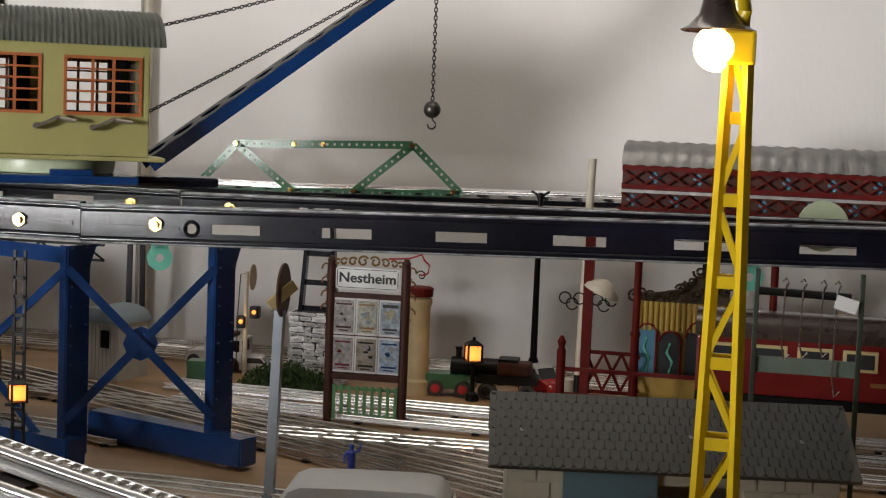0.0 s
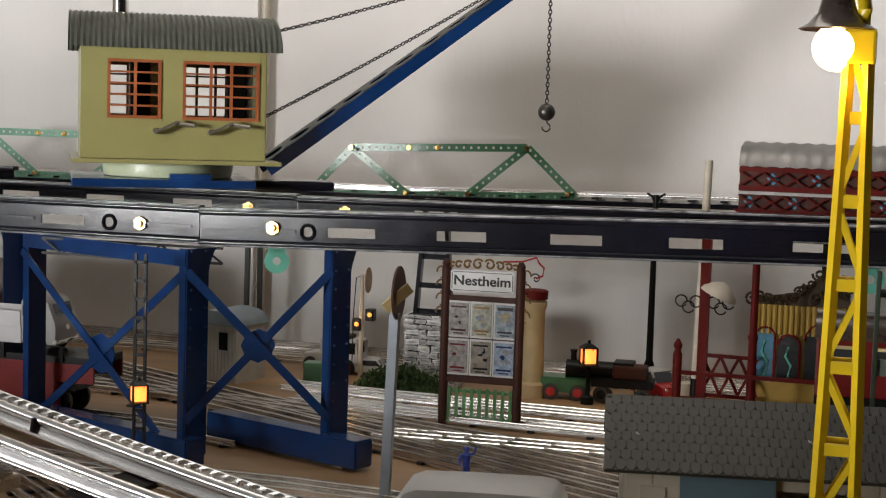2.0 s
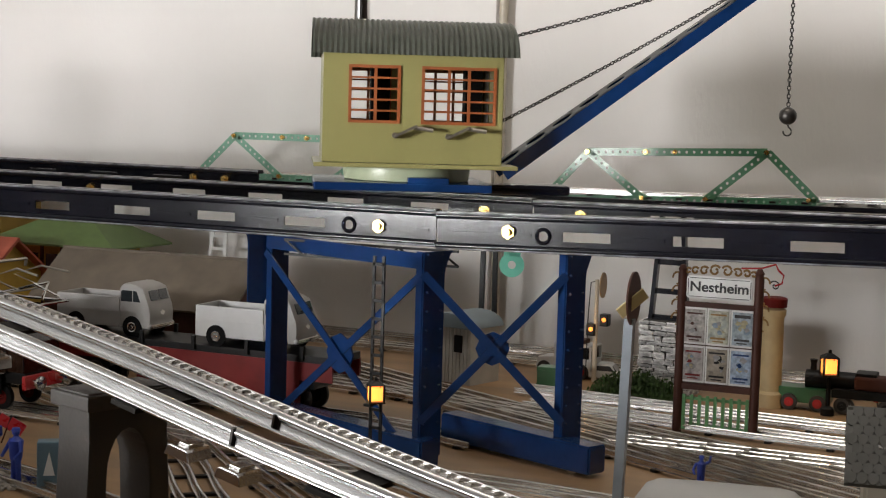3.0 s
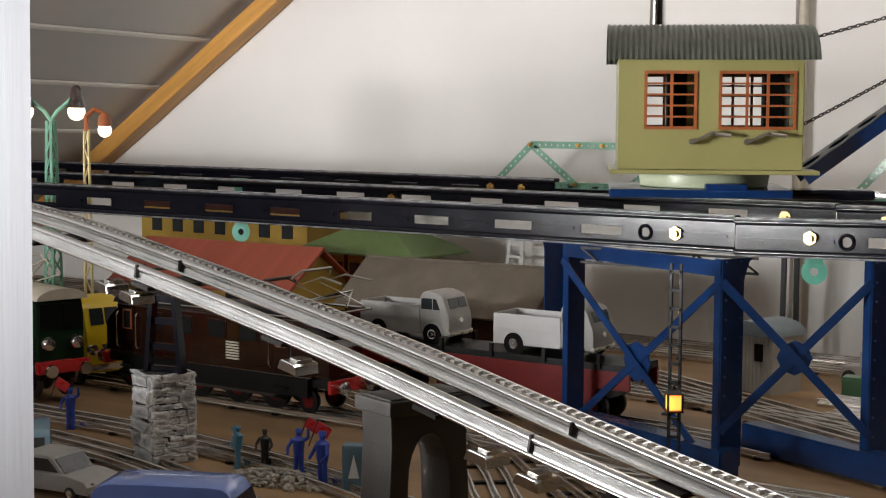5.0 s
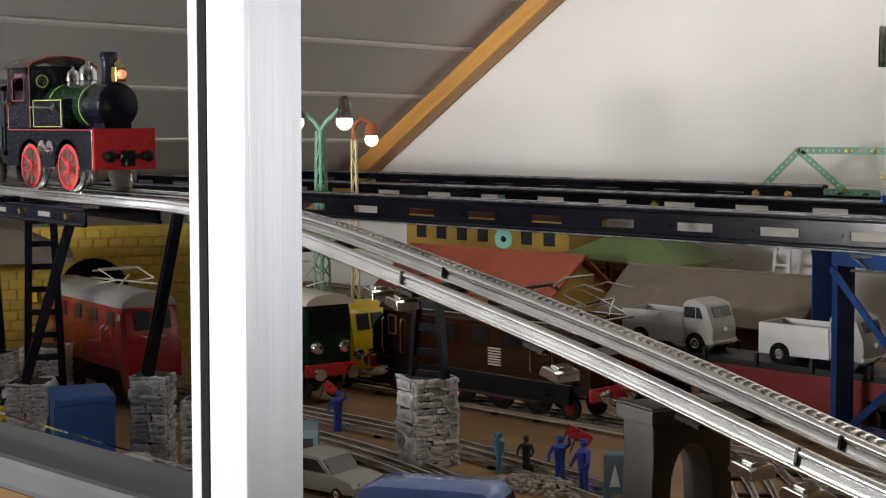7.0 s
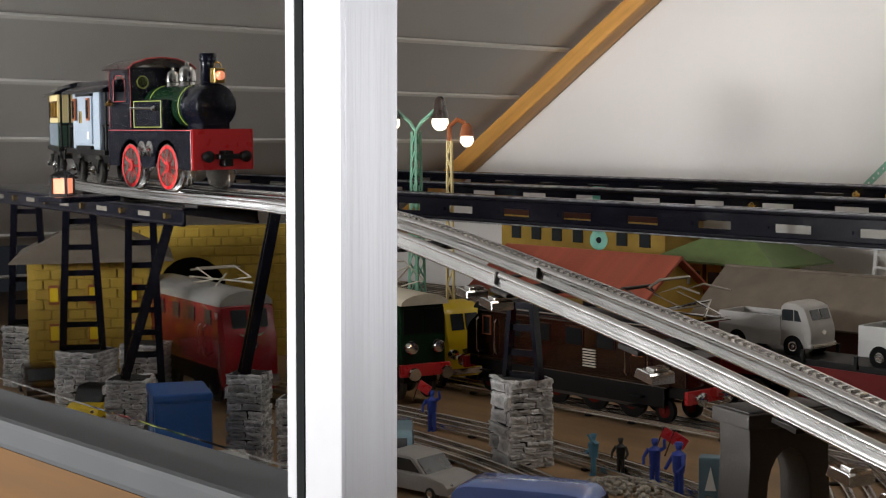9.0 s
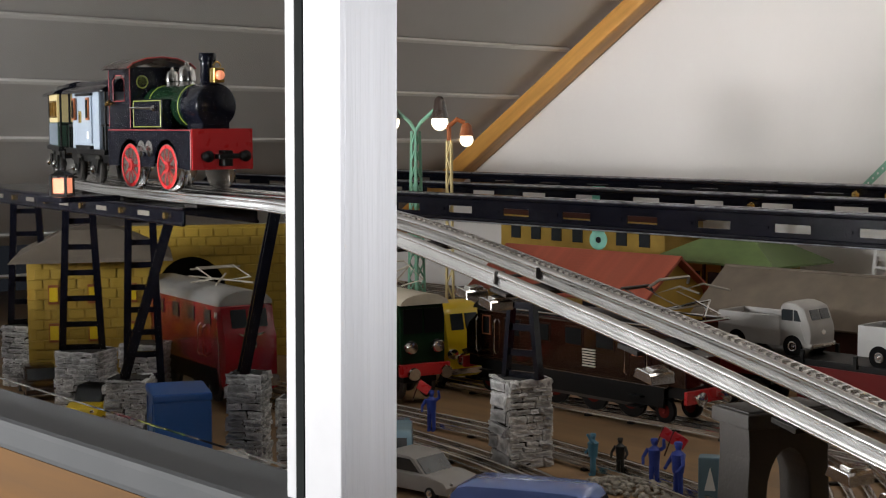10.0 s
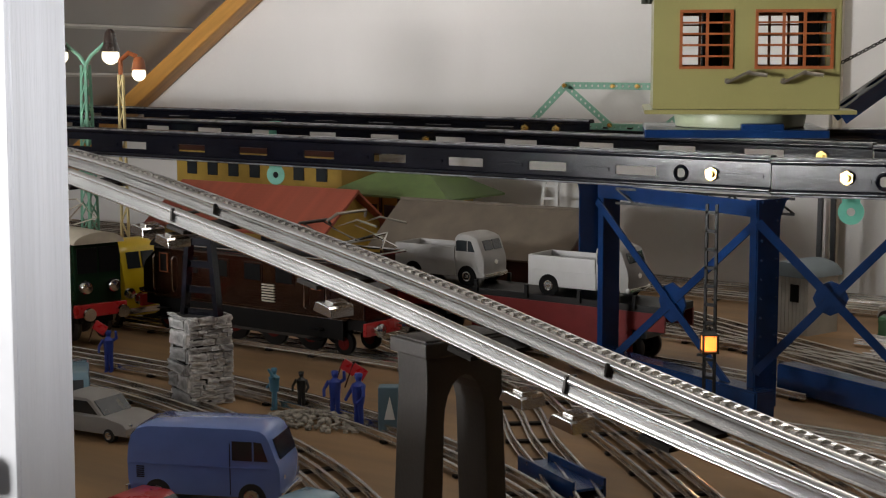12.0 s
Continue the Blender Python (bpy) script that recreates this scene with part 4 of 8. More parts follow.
def figure(x, y, z, h, material, label, turn=0, arm=0, lean=0):
    """A plain standing toy figure in one mesh."""
    bm = bm_new()
    for s in (-1, 1):
        rod(bm, (s * 0.055 * h, 0.02 * h * s, 0.02 * h), (s * 0.05 * h, 0, 0.48 * h), 0.045 * h, 0.06 * h, 8)
        box(bm, 0.07 * h, 0.14 * h, 0.04 * h, (s * 0.055 * h, -0.03 * h, 0.02 * h), bevel=0.01 * h)
        up = arm and s > 0
        sh = Vector((s * 0.13 * h, 0, 0.78 * h))
        el = sh + Vector((s * 0.09, -0.05, 0.06 if up else -0.17)) * h
        ha = el + Vector((s * 0.02 if up else -s * 0.03, -0.10, 0.17 if up else -0.10)) * h
        rod(bm, sh, el, 0.042 * h, 0.035 * h, 8)
        rod(bm, el, ha, 0.035 * h, 0.03 * h, 8)
        ball(bm, ha, 0.035 * h, seg=8)
    turned(bm, [(0.10 * h, 0.44 * h), (0.11 * h, 0.50 * h), (0.125 * h, 0.70 * h), (0.135 * h, 0.78 * h), (0.05 * h, 0.85 * h), (0.045 * h, 0.87 * h)], seg=12)
    ball(bm, (0, 0, 0.925 * h), 0.068 * h, 1.15, 10)
    turned(bm, [(0.085 * h, 0.955 * h), (0.075 * h, 0.965 * h), (0.07 * h, 1.0 * h), (0.03 * h, 1.01 * h)], seg=12)
    return solid("toy_figure", bm, material, label, "figure", pose(x, y, z, lean, 0, turn), group="toy figures", smooth=True)


STONES = []
rs = random.Random(4)
for k in range(7):
    bm = bm_new()
    box(bm, 1, 1, 1)
    bmesh.ops.subdivide_edges(bm, edges=bm.edges[:], cuts=1, use_grid_fill=True)
    for v in bm.verts:
        v.co += Vector((rs.uniform(-0.09, 0.09), rs.uniform(-0.16, 0.16), rs.uniform(-0.1, 0.1)))
    me = bpy.data.meshes.new("stone")
    bm.to_mesh(me)
    bm.free()
    me.materials.append(M_STONEL)
    STONES.append(me)


def stone_pier(x, y, w, d, h, label, turn=0, base=ZB, rows=None, seed=1):
    """A square pier: dark core, courses of rough single stones on its four faces, a thin cap."""
    r = random.Random(seed)
    p = thing("stone_pier", label, "pier", pose(x, y, base, 0, 0, turn), group="rough stone piers")
    part("core", box(bm_new(), w - 0.004, d - 0.004, h, (0, 0, h / 2)), M_MORTAR, p)
    for face in range(4):
        big = 1.0 if face < 2 else 2.0
        ln = w if face % 2 == 0 else d
        z = 0.0
        while z < h - 0.002:
            rh = min(h - z, r.uniform(0.0048, 0.0105) * big)
            x = 0.0
            while x < ln - 0.002:
                sl = min(ln - x, r.uniform(0.009, 0.026) * big)
                if ln - x - sl < 0.005:
                    sl = ln - x
                o = new("stone", r.choice(STONES))
                o.parent = p
                t = 0.004 + r.uniform(0, 0.006)
                m = pose(0, 0, 0, 0, 0, 90 * face) @ pose(x + sl / 2 - ln / 2, -(d if face % 2 == 0 else w) / 2 + 0.001, z + rh / 2, r.uniform(-5, 5), r.uniform(-6, 6), 0)
                o.matrix_basis = m @ Matrix.Diagonal((sl * 0.90, t, rh * r.uniform(0.66, 0.95), 1))
                x += sl
            z += rh
    return p


def trestle_frame(x, y, z0, z1, w0, w1, label, turn=0, lean=0.0, depth=0.012, rungs=4, cheek=0.006):
    """A black pressed tin trestle: two tapering cheeks with broad rungs."""
    t = thing("tin_trestle", label, "support", pose(x, y, z0, lean, 0, turn), group="black tin trestles")
    h = (z1 - z0) / math.cos(math.radians(lean))
    for s in (-1, 1):
        part("upright", bar(bm_new(), (s * w0 / 2, 0, 0), (s * w1 / 2, 0, h), depth, cheek, up=(1, 0, 0)), M_BLACK, t)
    for k in range(rungs + 1):
        f = k / rungs
        wd = w0 + (w1 - w0) * f
        part("rung", box(bm_new(), wd, 0.004, 0.008, (0, 0, max(0.004, min(h - 0.004, h * f)))), M_BLACK, t)
    return t


def cab_lantern(x, y, z, s, label, group="lit toy lanterns", mt=None, turn=20):
    """A small box lantern: black frame, lit panes, roof and finial."""
    t = thing("lantern", label, "lantern", pose(x, y, z, 0, 0, turn), group=group)
    for a in range(4):
        m = pose(0, 0, 0, 0, 0, 90 * a)
        c = m @ Vector((s * 0.42, s * 0.42, 0))
        part("corner_bar", box(bm_new(), s * 0.12, s * 0.12, s, (c.x, c.y, s / 2)), M_BLACKM, t)
        c = m @ Vector((0, -s * 0.40, s * 0.5))
        part("pane", box(bm_new(), s * 0.66, 0.001, s * 0.78, c, (0, 0, 90 * a)), mt or M_LANT, t, "glowing pane")
    part("floor_plate", box(bm_new(), s * 1.0, s * 1.0, s * 0.08, (0, 0, 0)), M_BLACKM, t)
    part("roof", turned(bm_new(), [(s * 0.68, s), (s * 0.66, s * 1.06), (s * 0.3, s * 1.25), (s * 0.12, s * 1.3), (s * 0.12, s * 1.45), (s * 0.04, s * 1.5)], seg=4, rot=(0, 0, 45)), M_BLACKM, t)
    return t


# ---- tracks on the board ----
ZT = ZB + 0.0005
for pts, lab, rl in (
    (((-1.75, 2.46), (-0.9, 2.02), (-0.31, 1.715), (0.30, 1.42)), "dull tin track crossing the board diagonally", 3),
    (((-1.55, 2.27), (-0.85, 1.93), (-0.30, 1.64), (0.2, 1.36)), "worn tin track crossing the board diagonally", 3),
    (((-1.25, 2.02), (-0.70, 1.94), (-0.31, 1.80), (0.15, 1.60), (0.6, 1.38)), "bent tin track of a junction", 3),
    (((-3.0, 2.48), (-1.0, 2.47), (1.6, 2.47)), "dull tin track close to the wall", 3),
    (((-3.0, 2.38), (-1.0, 2.37), (1.6, 2.38)), "dull tin track near the wall", 3),
    (((-0.85, 2.12), (-0.4, 2.085), (0.3, 2.075), (1.2, 2.075)), "bright tin track behind the sign board", 3),
    (((-0.80, 2.03), (-0.4, 1.985), (0.3, 1.965), (1.2, 1.95)), "bright tin track beside the sign board", 3),
    (((-0.62, 1.85), (-0.3, 1.86), (0.3, 1.85), (1.2, 1.84)), "bright tin track in front of the coach", 3),
    (((-2.9, 1.66), (-1.9, 1.60), (-1.3, 1.60), (-1.0, 1.58), (-0.7, 1.48), (-0.45, 1.28)), "dull tin track under the brown locomotive", 3),
    (((-2.9, 1.33), (-1.653, 1.375), (-1.35, 1.36), (-1.06, 1.30), (-0.8, 1.18), (-0.6, 1.02)), "dull tin track past the work gang", 3),
    (((-2.0, 1.30), (-1.49, 1.268), (-1.23, 1.215), (-1.0, 1.12), (-0.75, 0.95)), "worn tin track beside the street", 3),
    (((-1.6, 1.80), (-1.164, 1.681), (-0.90, 1.47), (-0.696, 1.292), (-0.5, 1.10)), "dull tin track curving under the ramp", 3),
    (((-1.4, 1.70), (-1.077, 1.532), (-0.90, 1.35), (-0.794, 1.244), (-0.65, 1.08)), "worn tin track curving under the ramp", 3),
    (((-2.8, 1.80), (-1.8, 1.80), (-1.0, 1.79), (-0.75, 1.74)), "dull tin track under the flat wagon", 3),
    (((-0.95, 1.50), (-0.70, 1.55), (-0.35, 1.52), (0.1, 1.46)), "dull tin siding before the portal", 3),
):
    pl = smooth_path([(x, y, ZT) for x, y in pts], 12)
    track(pl, lab, material=M_OLDRAIL if "bright" not in lab else M_RAIL, rails=rl, tie_step=0.08, tie_w=0.008, tie_len=1.3)

# ---- goods shed ----
shed = thing("goods_shed", "cream block goods shed with embossed grey roof and blue door", "shed", pose(-0.084, 1.372, ZB, 0, 0, 10.5))
HE, HR, SW, SD = 0.128, 0.171, 0.138, 0.070
bm = bm_new()
box(bm, 2 * SW, 2 * SD - 0.002, 0.004, (0, 0, 0.002))
part("floor", bm, M_DARK, shed)
part("wall", box(bm_new(), 2 * SW, 0.004, HE, (0, SD, HE / 2)), M_BLOCK, shed)
for s in (-1, 1):
    part("wall", prism(bm_new(), [(-SD, 0), (SD, 0), (SD, HE), (0, HR - 0.006), (-SD, HE)], -0.002, 0.002), M_BLOCK, shed).matrix_basis = pose(s * SW, 0, 0, 0, 0, 90)
bm = bm_new()
box(bm, 0.046, 0.003, HE, (-SW + 0.023, -SD, HE / 2))
box(bm, 0.085, 0.003, HE, (SW - 0.0425, -SD, HE / 2))
box(bm, 2 * SW - 0.131, 0.003, 0.016, (-0.0195, -SD, HE - 0.008))
part("wall", bm, M_BLOCK, shed)
blk = None
for row in range(8):
    for k in range(12):
        bw = 0.0232
        bx = -SW + bw * (k + (0.5 if row % 2 else 0.0)) + 0.0118
        if bx > SW - 0.008 or (-SW + 0.046 - 0.006 < bx < SW - 0.085 + 0.006 and row < 7):
            continue
        bm_at = pose(bx, -SD - 0.002, HE - 0.0085 - row * 0.0168)
        if blk is None:
            blk = part("block", box(bm_new(), 0.0218, 0.003, 0.0152, bevel=0.0006), M_BLOCK, shed)
            blk.matrix_basis = bm_at
        else:
            again(blk, "block", shed, bm_at)
dr = part("sliding_door", box(bm_new(), 0.079, 0.003, HE - 0.004, (-SW + 0.046 + 0.0395, -SD - 0.0055, (HE - 0.004) / 2), bevel=0.0006), M_DOOR, shed, "slate blue sliding door, half open")
part("door_handle", box(bm_new(), 0.004, 0.006, 0.03, (-SW + 0.119, -SD - 0.009, HE - 0.04), bevel=0.001), M_BLACKM, dr, "black door handle")
sl_a = math.atan2(HR - HE + 0.004, SD + 0.012)
sl_w = math.hypot(HR - HE + 0.004, SD + 0.012)
for s in (-1, 1):
    rf = part("roof", box(bm_new(), 2 * SW + 0.036, sl_w, 0.003, (0, 0, 0)), M_SLATE, shed, "dark grey embossed roof slope")
    rf.matrix_basis = pose(0, s * (SD + 0.012) / 2, (HR + HE - 0.004) / 2, -s * math.degrees(sl_a), 0, 0)
    if s < 0:
        first = None
        nr, nc = 8, 34
        for i in range(nr):
            for k in range(nc):
                m = pose(-SW - 0.013 + (k + (0.5 if i % 2 else 0)) * (2 * SW + 0.026) / nc, -sl_w / 2 + (i + 0.5) * sl_w / nr, 0.0018, 6, 0, 0)
                if first is None:
                    bm = bm_new()
                    w2, l2 = (2 * SW + 0.026) / nc / 2 * 0.93, sl_w / nr * 0.52
                    pts = [(-w2, l2), (-w2, -l2 * 0.3), (-w2 * 0.6, -l2 * 0.85), (0, -l2), (w2 * 0.6, -l2 * 0.85), (w2, -l2 * 0.3), (w2, l2)]
                    f = bm.faces.new([bm.verts.new((x, y, 0.0012)) for x, y in pts])
                    r = bmesh.ops.extrude_face_region(bm, geom=[f])
                    bmesh.ops.translate(bm, verts=[v for v in r["geom"] if isinstance(v, bmesh.types.BMVert)], vec=(0, 0, -0.0024))
                    first = part("shingle", bm, M_SLATE, rf)
                    first.matrix_basis = m
                else:
                    again(first, "shingle", rf, m)
part("ridge_cap", rod(bm_new(), (-SW - 0.017, 0, HR), (SW + 0.017, 0, HR), 0.003, seg=8), M_SLATE, shed)
for tx in (-0.125, 0.02, 0.115):
    part("tab", box(bm_new(), 0.010, 0.004, 0.002, (tx, -SD * 0.62, HE + 0.020), (25, 10, 20)), M_SILVER, shed, "bent tin fixing tab")

# ---- station sign board ----
sg = thing("station_notice_board", "brown notice board with six posters and white name plate", "sign", pose(-0.519, 1.978, ZB, 0, 0, 2))
for s in (-1, 1):
    part("post", turned(bm_new(), [(0.0062, 0), (0.0062, 0.21), (0.0052, 0.213), (0.0062, 0.217), (0.003, 0.2225)], (s * 0.0505, 0, 0), seg=12), M_BROWNW, sg, smooth=True)
part("panel", box(bm_new(), 0.097, 0.004, 0.112, (0, 0.001, 0.118)), M_BROWNW, sg)
part("top_rail", box(bm_new(), 0.097, 0.007, 0.007, (0, 0, 0.171), bevel=0.001), M_BROWNW, sg)
part("bottom_rail", box(bm_new(), 0.097, 0.007, 0.008, (0, 0, 0.062), bevel=0.001), M_BROWNW, sg)
for i in range(6):
    c0, r0 = i % 3, i // 3
    cx, cz = -0.0315 + c0 * 0.0315, 0.143 - r0 * 0.0505
    po = part("poster", box(bm_new(), 0.0262, 0.0012, 0.0432, (cx, -0.003, cz)), M_POSTER[i], sg, "faded printed poster")
    part("border", box(bm_new(), 0.0308, 0.001, 0.0488, (cx, -0.0018, cz)), M_SIGNW, po, "pale paper margin")
    ink = (M_BROWNW, M_GOLD, M_INK, M_REDSHADE, M_BLACKM, M_BLUE)[i]
    rp = random.Random(60 + i)
    for k in range(7):
        bx, bz, br = rp.uniform(-0.008, 0.008), rp.uniform(-0.008, 0.009), rp.uniform(0.0018, 0.0055)
        blot = [(br * rp.uniform(0.5, 1.3) * math.cos(a), br * rp.uniform(0.4, 1.0) * math.sin(a)) for a in [2 * math.pi * q / 9 for q in range(9)]]
        part("picture", prism(bm_new(), blot, -0.0003, 0.0003), rp.choice((ink, M_PRINTA, M_PRINTB, M_PRINTC)), po, "printed figure").matrix_basis = pose(cx + bx, -0.0037 - 0.00008 * k, cz + 0.001 + bz)
    for k in range(2):
        part("text_bar", box(bm_new(), 0.020 - 0.006 * k, 0.0006, 0.0026 - k * 0.001, (cx, -0.0038, cz - 0.0145 - k * 0.0042)), ink, po)
    part("text_bar", box(bm_new(), 0.021, 0.0006, 0.0042 if i == 2 else 0.0022, (cx, -0.0038, cz + 0.0165)), ink, po)
pl = part("name_plate", prism(bm_new(), [(-0.044, -0.0175), (0.044, -0.0175), (0.047, -0.0145), (0.047, 0.0145), (0.044, 0.0175), (-0.044, 0.0175), (-0.047, 0.0145), (-0.047, -0.0145)], -0.0012, 0.0012, 0.0004), M_SIGNW, sg, "white enamel name plate with black border")
pl.matrix_basis = pose(0.0, -0.006, 0.1945) @ Matrix.Diagonal((0.92, 1, 0.84, 1))
for z in (-0.0145, 0.0145):
    part("border", box(bm_new(), 0.086, 0.0006, 0.0009, (0, -0.0016, z)), M_INK, pl)
for x in (-0.0445, 0.0445):
    part("border", box(bm_new(), 0.0009, 0.0006, 0.026, (x, -0.0016, 0)), M_INK, pl)
bright("b", "Nestheim", 0.0215, (0, -0.0016, 0.0005), (90, 0, 0), M_INK, pl)
for sx in (-1, 1):
    for cx, rr, n in ((0.008, 0.0075, 15), (0.022, 0.0060, 14), (0.034, 0.0050, 13), (0.043, 0.0040, 12)):
        sp = [(sx * (cx + rr * (1 - q / 22) * math.cos(2.6 - q * 0.5)), -0.001, 0.2125 + rr * 0.6 + rr * (1 - q / 22) * math.sin(2.6 - q * 0.5)) for q in range(n)]
        part("crest_scroll", tube(bm_new(), sp, 0.0016, 6), M_GOLD, sg, "gilded scroll of the crest", True)
    for z in (0.150, 0.168, 0.186, 0.204):
        sp = [(sx * (0.058 + 0.006 * math.cos(q * 0.6)), 0.0, z + 0.008 * math.sin(q * 0.6)) for q in range(9)]
        part("side_scroll", tube(bm_new(), sp, 0.0013, 6), M_GOLD, sg, "gilded side scroll", True)
for k in range(9):
    part("picket", box(bm_new(), 0.0042, 0.003, 0.046, (-0.042 + k * 0.0105, -0.001, 0.028)), M_GFENCE, sg, "green picket")
for z in (0.008, 0.046):
    part("picket_rail", box(bm_new(), 0.097, 0.003, 0.004, (0, 0.0015, z)), M_GFENCE, sg, "green picket rail")

# ornamental column with a red bracket sign behind it
cl = thing("advertising_column", "cream round column with red scroll bracket on top", "column", pose(-0.503, 2.22, ZB))
part("shaft", turned(bm_new(), [(0.020, 0), (0.020, 0.02), (0.016, 0.024), (0.0155, 0.13), (0.018, 0.135), (0.018, 0.142), (0.012, 0.146)], seg=24), M_OCHRE, cl, smooth=True)
part("collar", turned(bm_new(), [(0.0185, 0.146), (0.0195, 0.158), (0.016, 0.16)], seg=24), M_DKRED, cl, "red collar")
sp = [(0.008 * f * math.cos(9 * f), 0, 0.176 + 0.008 * f * math.sin(9 * f)) for f in [k / 14 for k in range(15)]]
part("scroll", tube(bm_new(), sp, 0.0011, 6), M_INK, cl)
part("scroll", tube(bm_new(), [(-0.05, 0, 0.198), (-0.02, 0, 0.200), (0.0, 0, 0.207), (0.004, 0, 0.199), (0.012, 0, 0.192), (0.010, 0, 0.180), (0.0, 0, 0.176)], 0.0015, 6), M_RED, cl)

# ---- crossing post with warning disc ----
cp = thing("crossing_post", "grey tin post with dark warning disc and slanted plank", "post", pose(-0.503, 1.541, ZB))
part("pole", bar(bm_new(), (-0.002, 0, 0), (0.004, 0, 0.205), 0.009, 0.010), M_GREYP, cp)
dsc = part("disc", turned(bm_new(), [(0.0285, -0.001), (0.0285, 0.001)], seg=28), M_BROWNW, cp, "dark brown warning disc", True)
dsc.matrix_basis = pose(0.006, 0.004, 0.226, 90, 0, 94)
part("plank", box(bm_new(), 0.036, 0.003, 0.012, (0.008, -0.006, 0.222), (0, -38, 40), bevel=0.0006), M_CREAM, cp, "slanted cream plank")

# ---- disc signal with lit lamps ----
sig = thing("disc_signal", "slender tin disc signal with two lit lamps", "signal", pose(-0.790, 2.27, ZB))
part("mast", rod(bm_new(), (0, 0, 0), (0, 0, 0.16), 0.004, 0.003), M_CREAMP, sig)
d = part("disc", turned(bm_new(), [(0.020, -0.0007), (0.020, 0.0007)], seg=24), M_GOLD, sig, "brown oval disc", True)
d.matrix_basis = pose(0.010, 0, 0.152, 90, 0, 94)
part("wire", tube(bm_new(), [(-0.014, 0, 0.005), (-0.013, 0, 0.10), (-0.010, 0, 0.155), (0, 0, 0.158)], 0.0008, 6), M_BLACKM, sig)
for lx, lz in ((-0.006, 0.082), (0.015, 0.098)):
    part("lamp_box", box(bm_new(), 0.014, 0.016, 0.019, (lx, 0, lz), bevel=0.002), M_BLACKM, sig)
    part("lamp_pane", ball(bm_new(), (lx + 0.001, -0.0085, lz + 0.001), 0.0036, seg=10), M_LANT, sig, "glowing orange lamp lens", True)
bulb_light((-0.796, 2.245, 0.04), 0.02, (1, 0.5, 0.15))

# ---- lantern post before the portal ----
lp = thing("ladder_lamp_post", "black latticed lamp post with lit box lantern", "lamp post", pose(-0.800, 1.552, ZB))
for s in (-1, 1):
    part("upright", bar(bm_new(), (s * 0.0065, 0, 0), (s * 0.006, 0, 0.25), 0.003, 0.003), M_BLACKM, lp)
for k in range(12):
    part("rung", box(bm_new(), 0.015, 0.003, 0.0035, (0, 0, 0.012 + k * 0.0208)), M_BLACKM, lp)
cab_lantern(-0.789, 1.530, ZB + 0.088, 0.019, "black box lantern with glowing orange panes", turn=38)
bulb_light((-0.789, 1.508, 0.048), 0.03)
part("bracket", box(bm_new(), 0.008, 0.022, 0.003, (0, -0.012, 0.083)), M_BLACKM, lp)

l2 = thing("lamp_post", "short black lamp post with lit lantern", "lamp post", pose(-0.416, 2.2, ZB))
part("pole", turned(bm_new(), [(0.010, 0), (0.009, 0.01), (0.0035, 0.014), (0.003, 0.055), (0.006, 0.056)], seg=12), M_BLACKM, l2, smooth=True)
cab_lantern(-0.416, 2.2, ZB + 0.058, 0.024, "black box lantern with glowing pale panes", turn=25)
bulb_light((-0.416, 2.17, 0.02), 0.03)

# ---- poles ----
bp = thing("iron_pole", "black cast iron pole with flared foot and bracket", "pole", pose(-0.352, 2.36, ZB))
part("shaft", turned(bm_new(), [(0.012, 0), (0.012, 0.012), (0.008, 0.016), (0.008, 0.04), (0.0055, 0.046), (0.0045, 0.20), (0.006, 0.205), (0.004, 0.21), (0.004, 0.30)], seg=14), M_BLACKM, bp, smooth=True)
for s in (-1, 1):
    part("bracket", tube(bm_new(), [(0, 0, 0.285), (s * 0.006, 0, 0.297), (s * 0.014, 0, 0.302)], 0.002, 6), M_BLACKM, bp)
wp = thing("cream_pole", "aged cream pole with black foot", "pole", pose(-0.262, 2.2, ZB))
part("shaft", rod(bm_new(), (0, 0, 0.05), (0.006, 0, 0.36), 0.0058), M_CREAMP, wp, smooth=True)
part("foot", rod(bm_new(), (-0.001, 0, 0), (0, 0, 0.05), 0.0062), M_BLACKM, wp, smooth=True)

# ---- covered footbridge of the station ----
st = thing("station_footbridge", "dark red lattice footbridge with ribbed grey roof", "footbridge", pose(-0.195, 2.03, 0))
SLN = 0.95
bm = bm_new()
prev = None
for i in range(201):
    x = SLN * i / 200
    rip = 0.001 * math.sin(i * math.pi / 2)
    ring = [bm.verts.new((x, y0, z0 + rip)) for y0, z0 in ((-0.032, 0.310), (-0.026, 0.322), (-0.012, 0.334), (0.03, 0.340), (0.075, 0.334), (0.09, 0.310))]
    if prev:
        for k in range(5):
            bm.faces.new((prev[k], prev[k + 1], ring[k + 1], ring[k]))
    prev = ring
bmesh.ops.solidify(bm, geom=bm.faces[:], thickness=0.002)
part("roof", bm, M_SILVER, st, "ribbed grey tin roof", True)
for z, hh in ((0.306, 0.006), (0.282, 0.006), (0.276, 0.004), (0.252, 0.006)):
    part("rail", box(bm_new(), SLN, 0.004, hh, (SLN / 2, -0.02, z)), M_DKRED if z != 0.276 else M_SILVER, st)
part("back_panel", box(bm_new(), SLN, 0.002, 0.06, (SLN / 2, -0.012, 0.28)), M_BROWNW, st)
n = 34
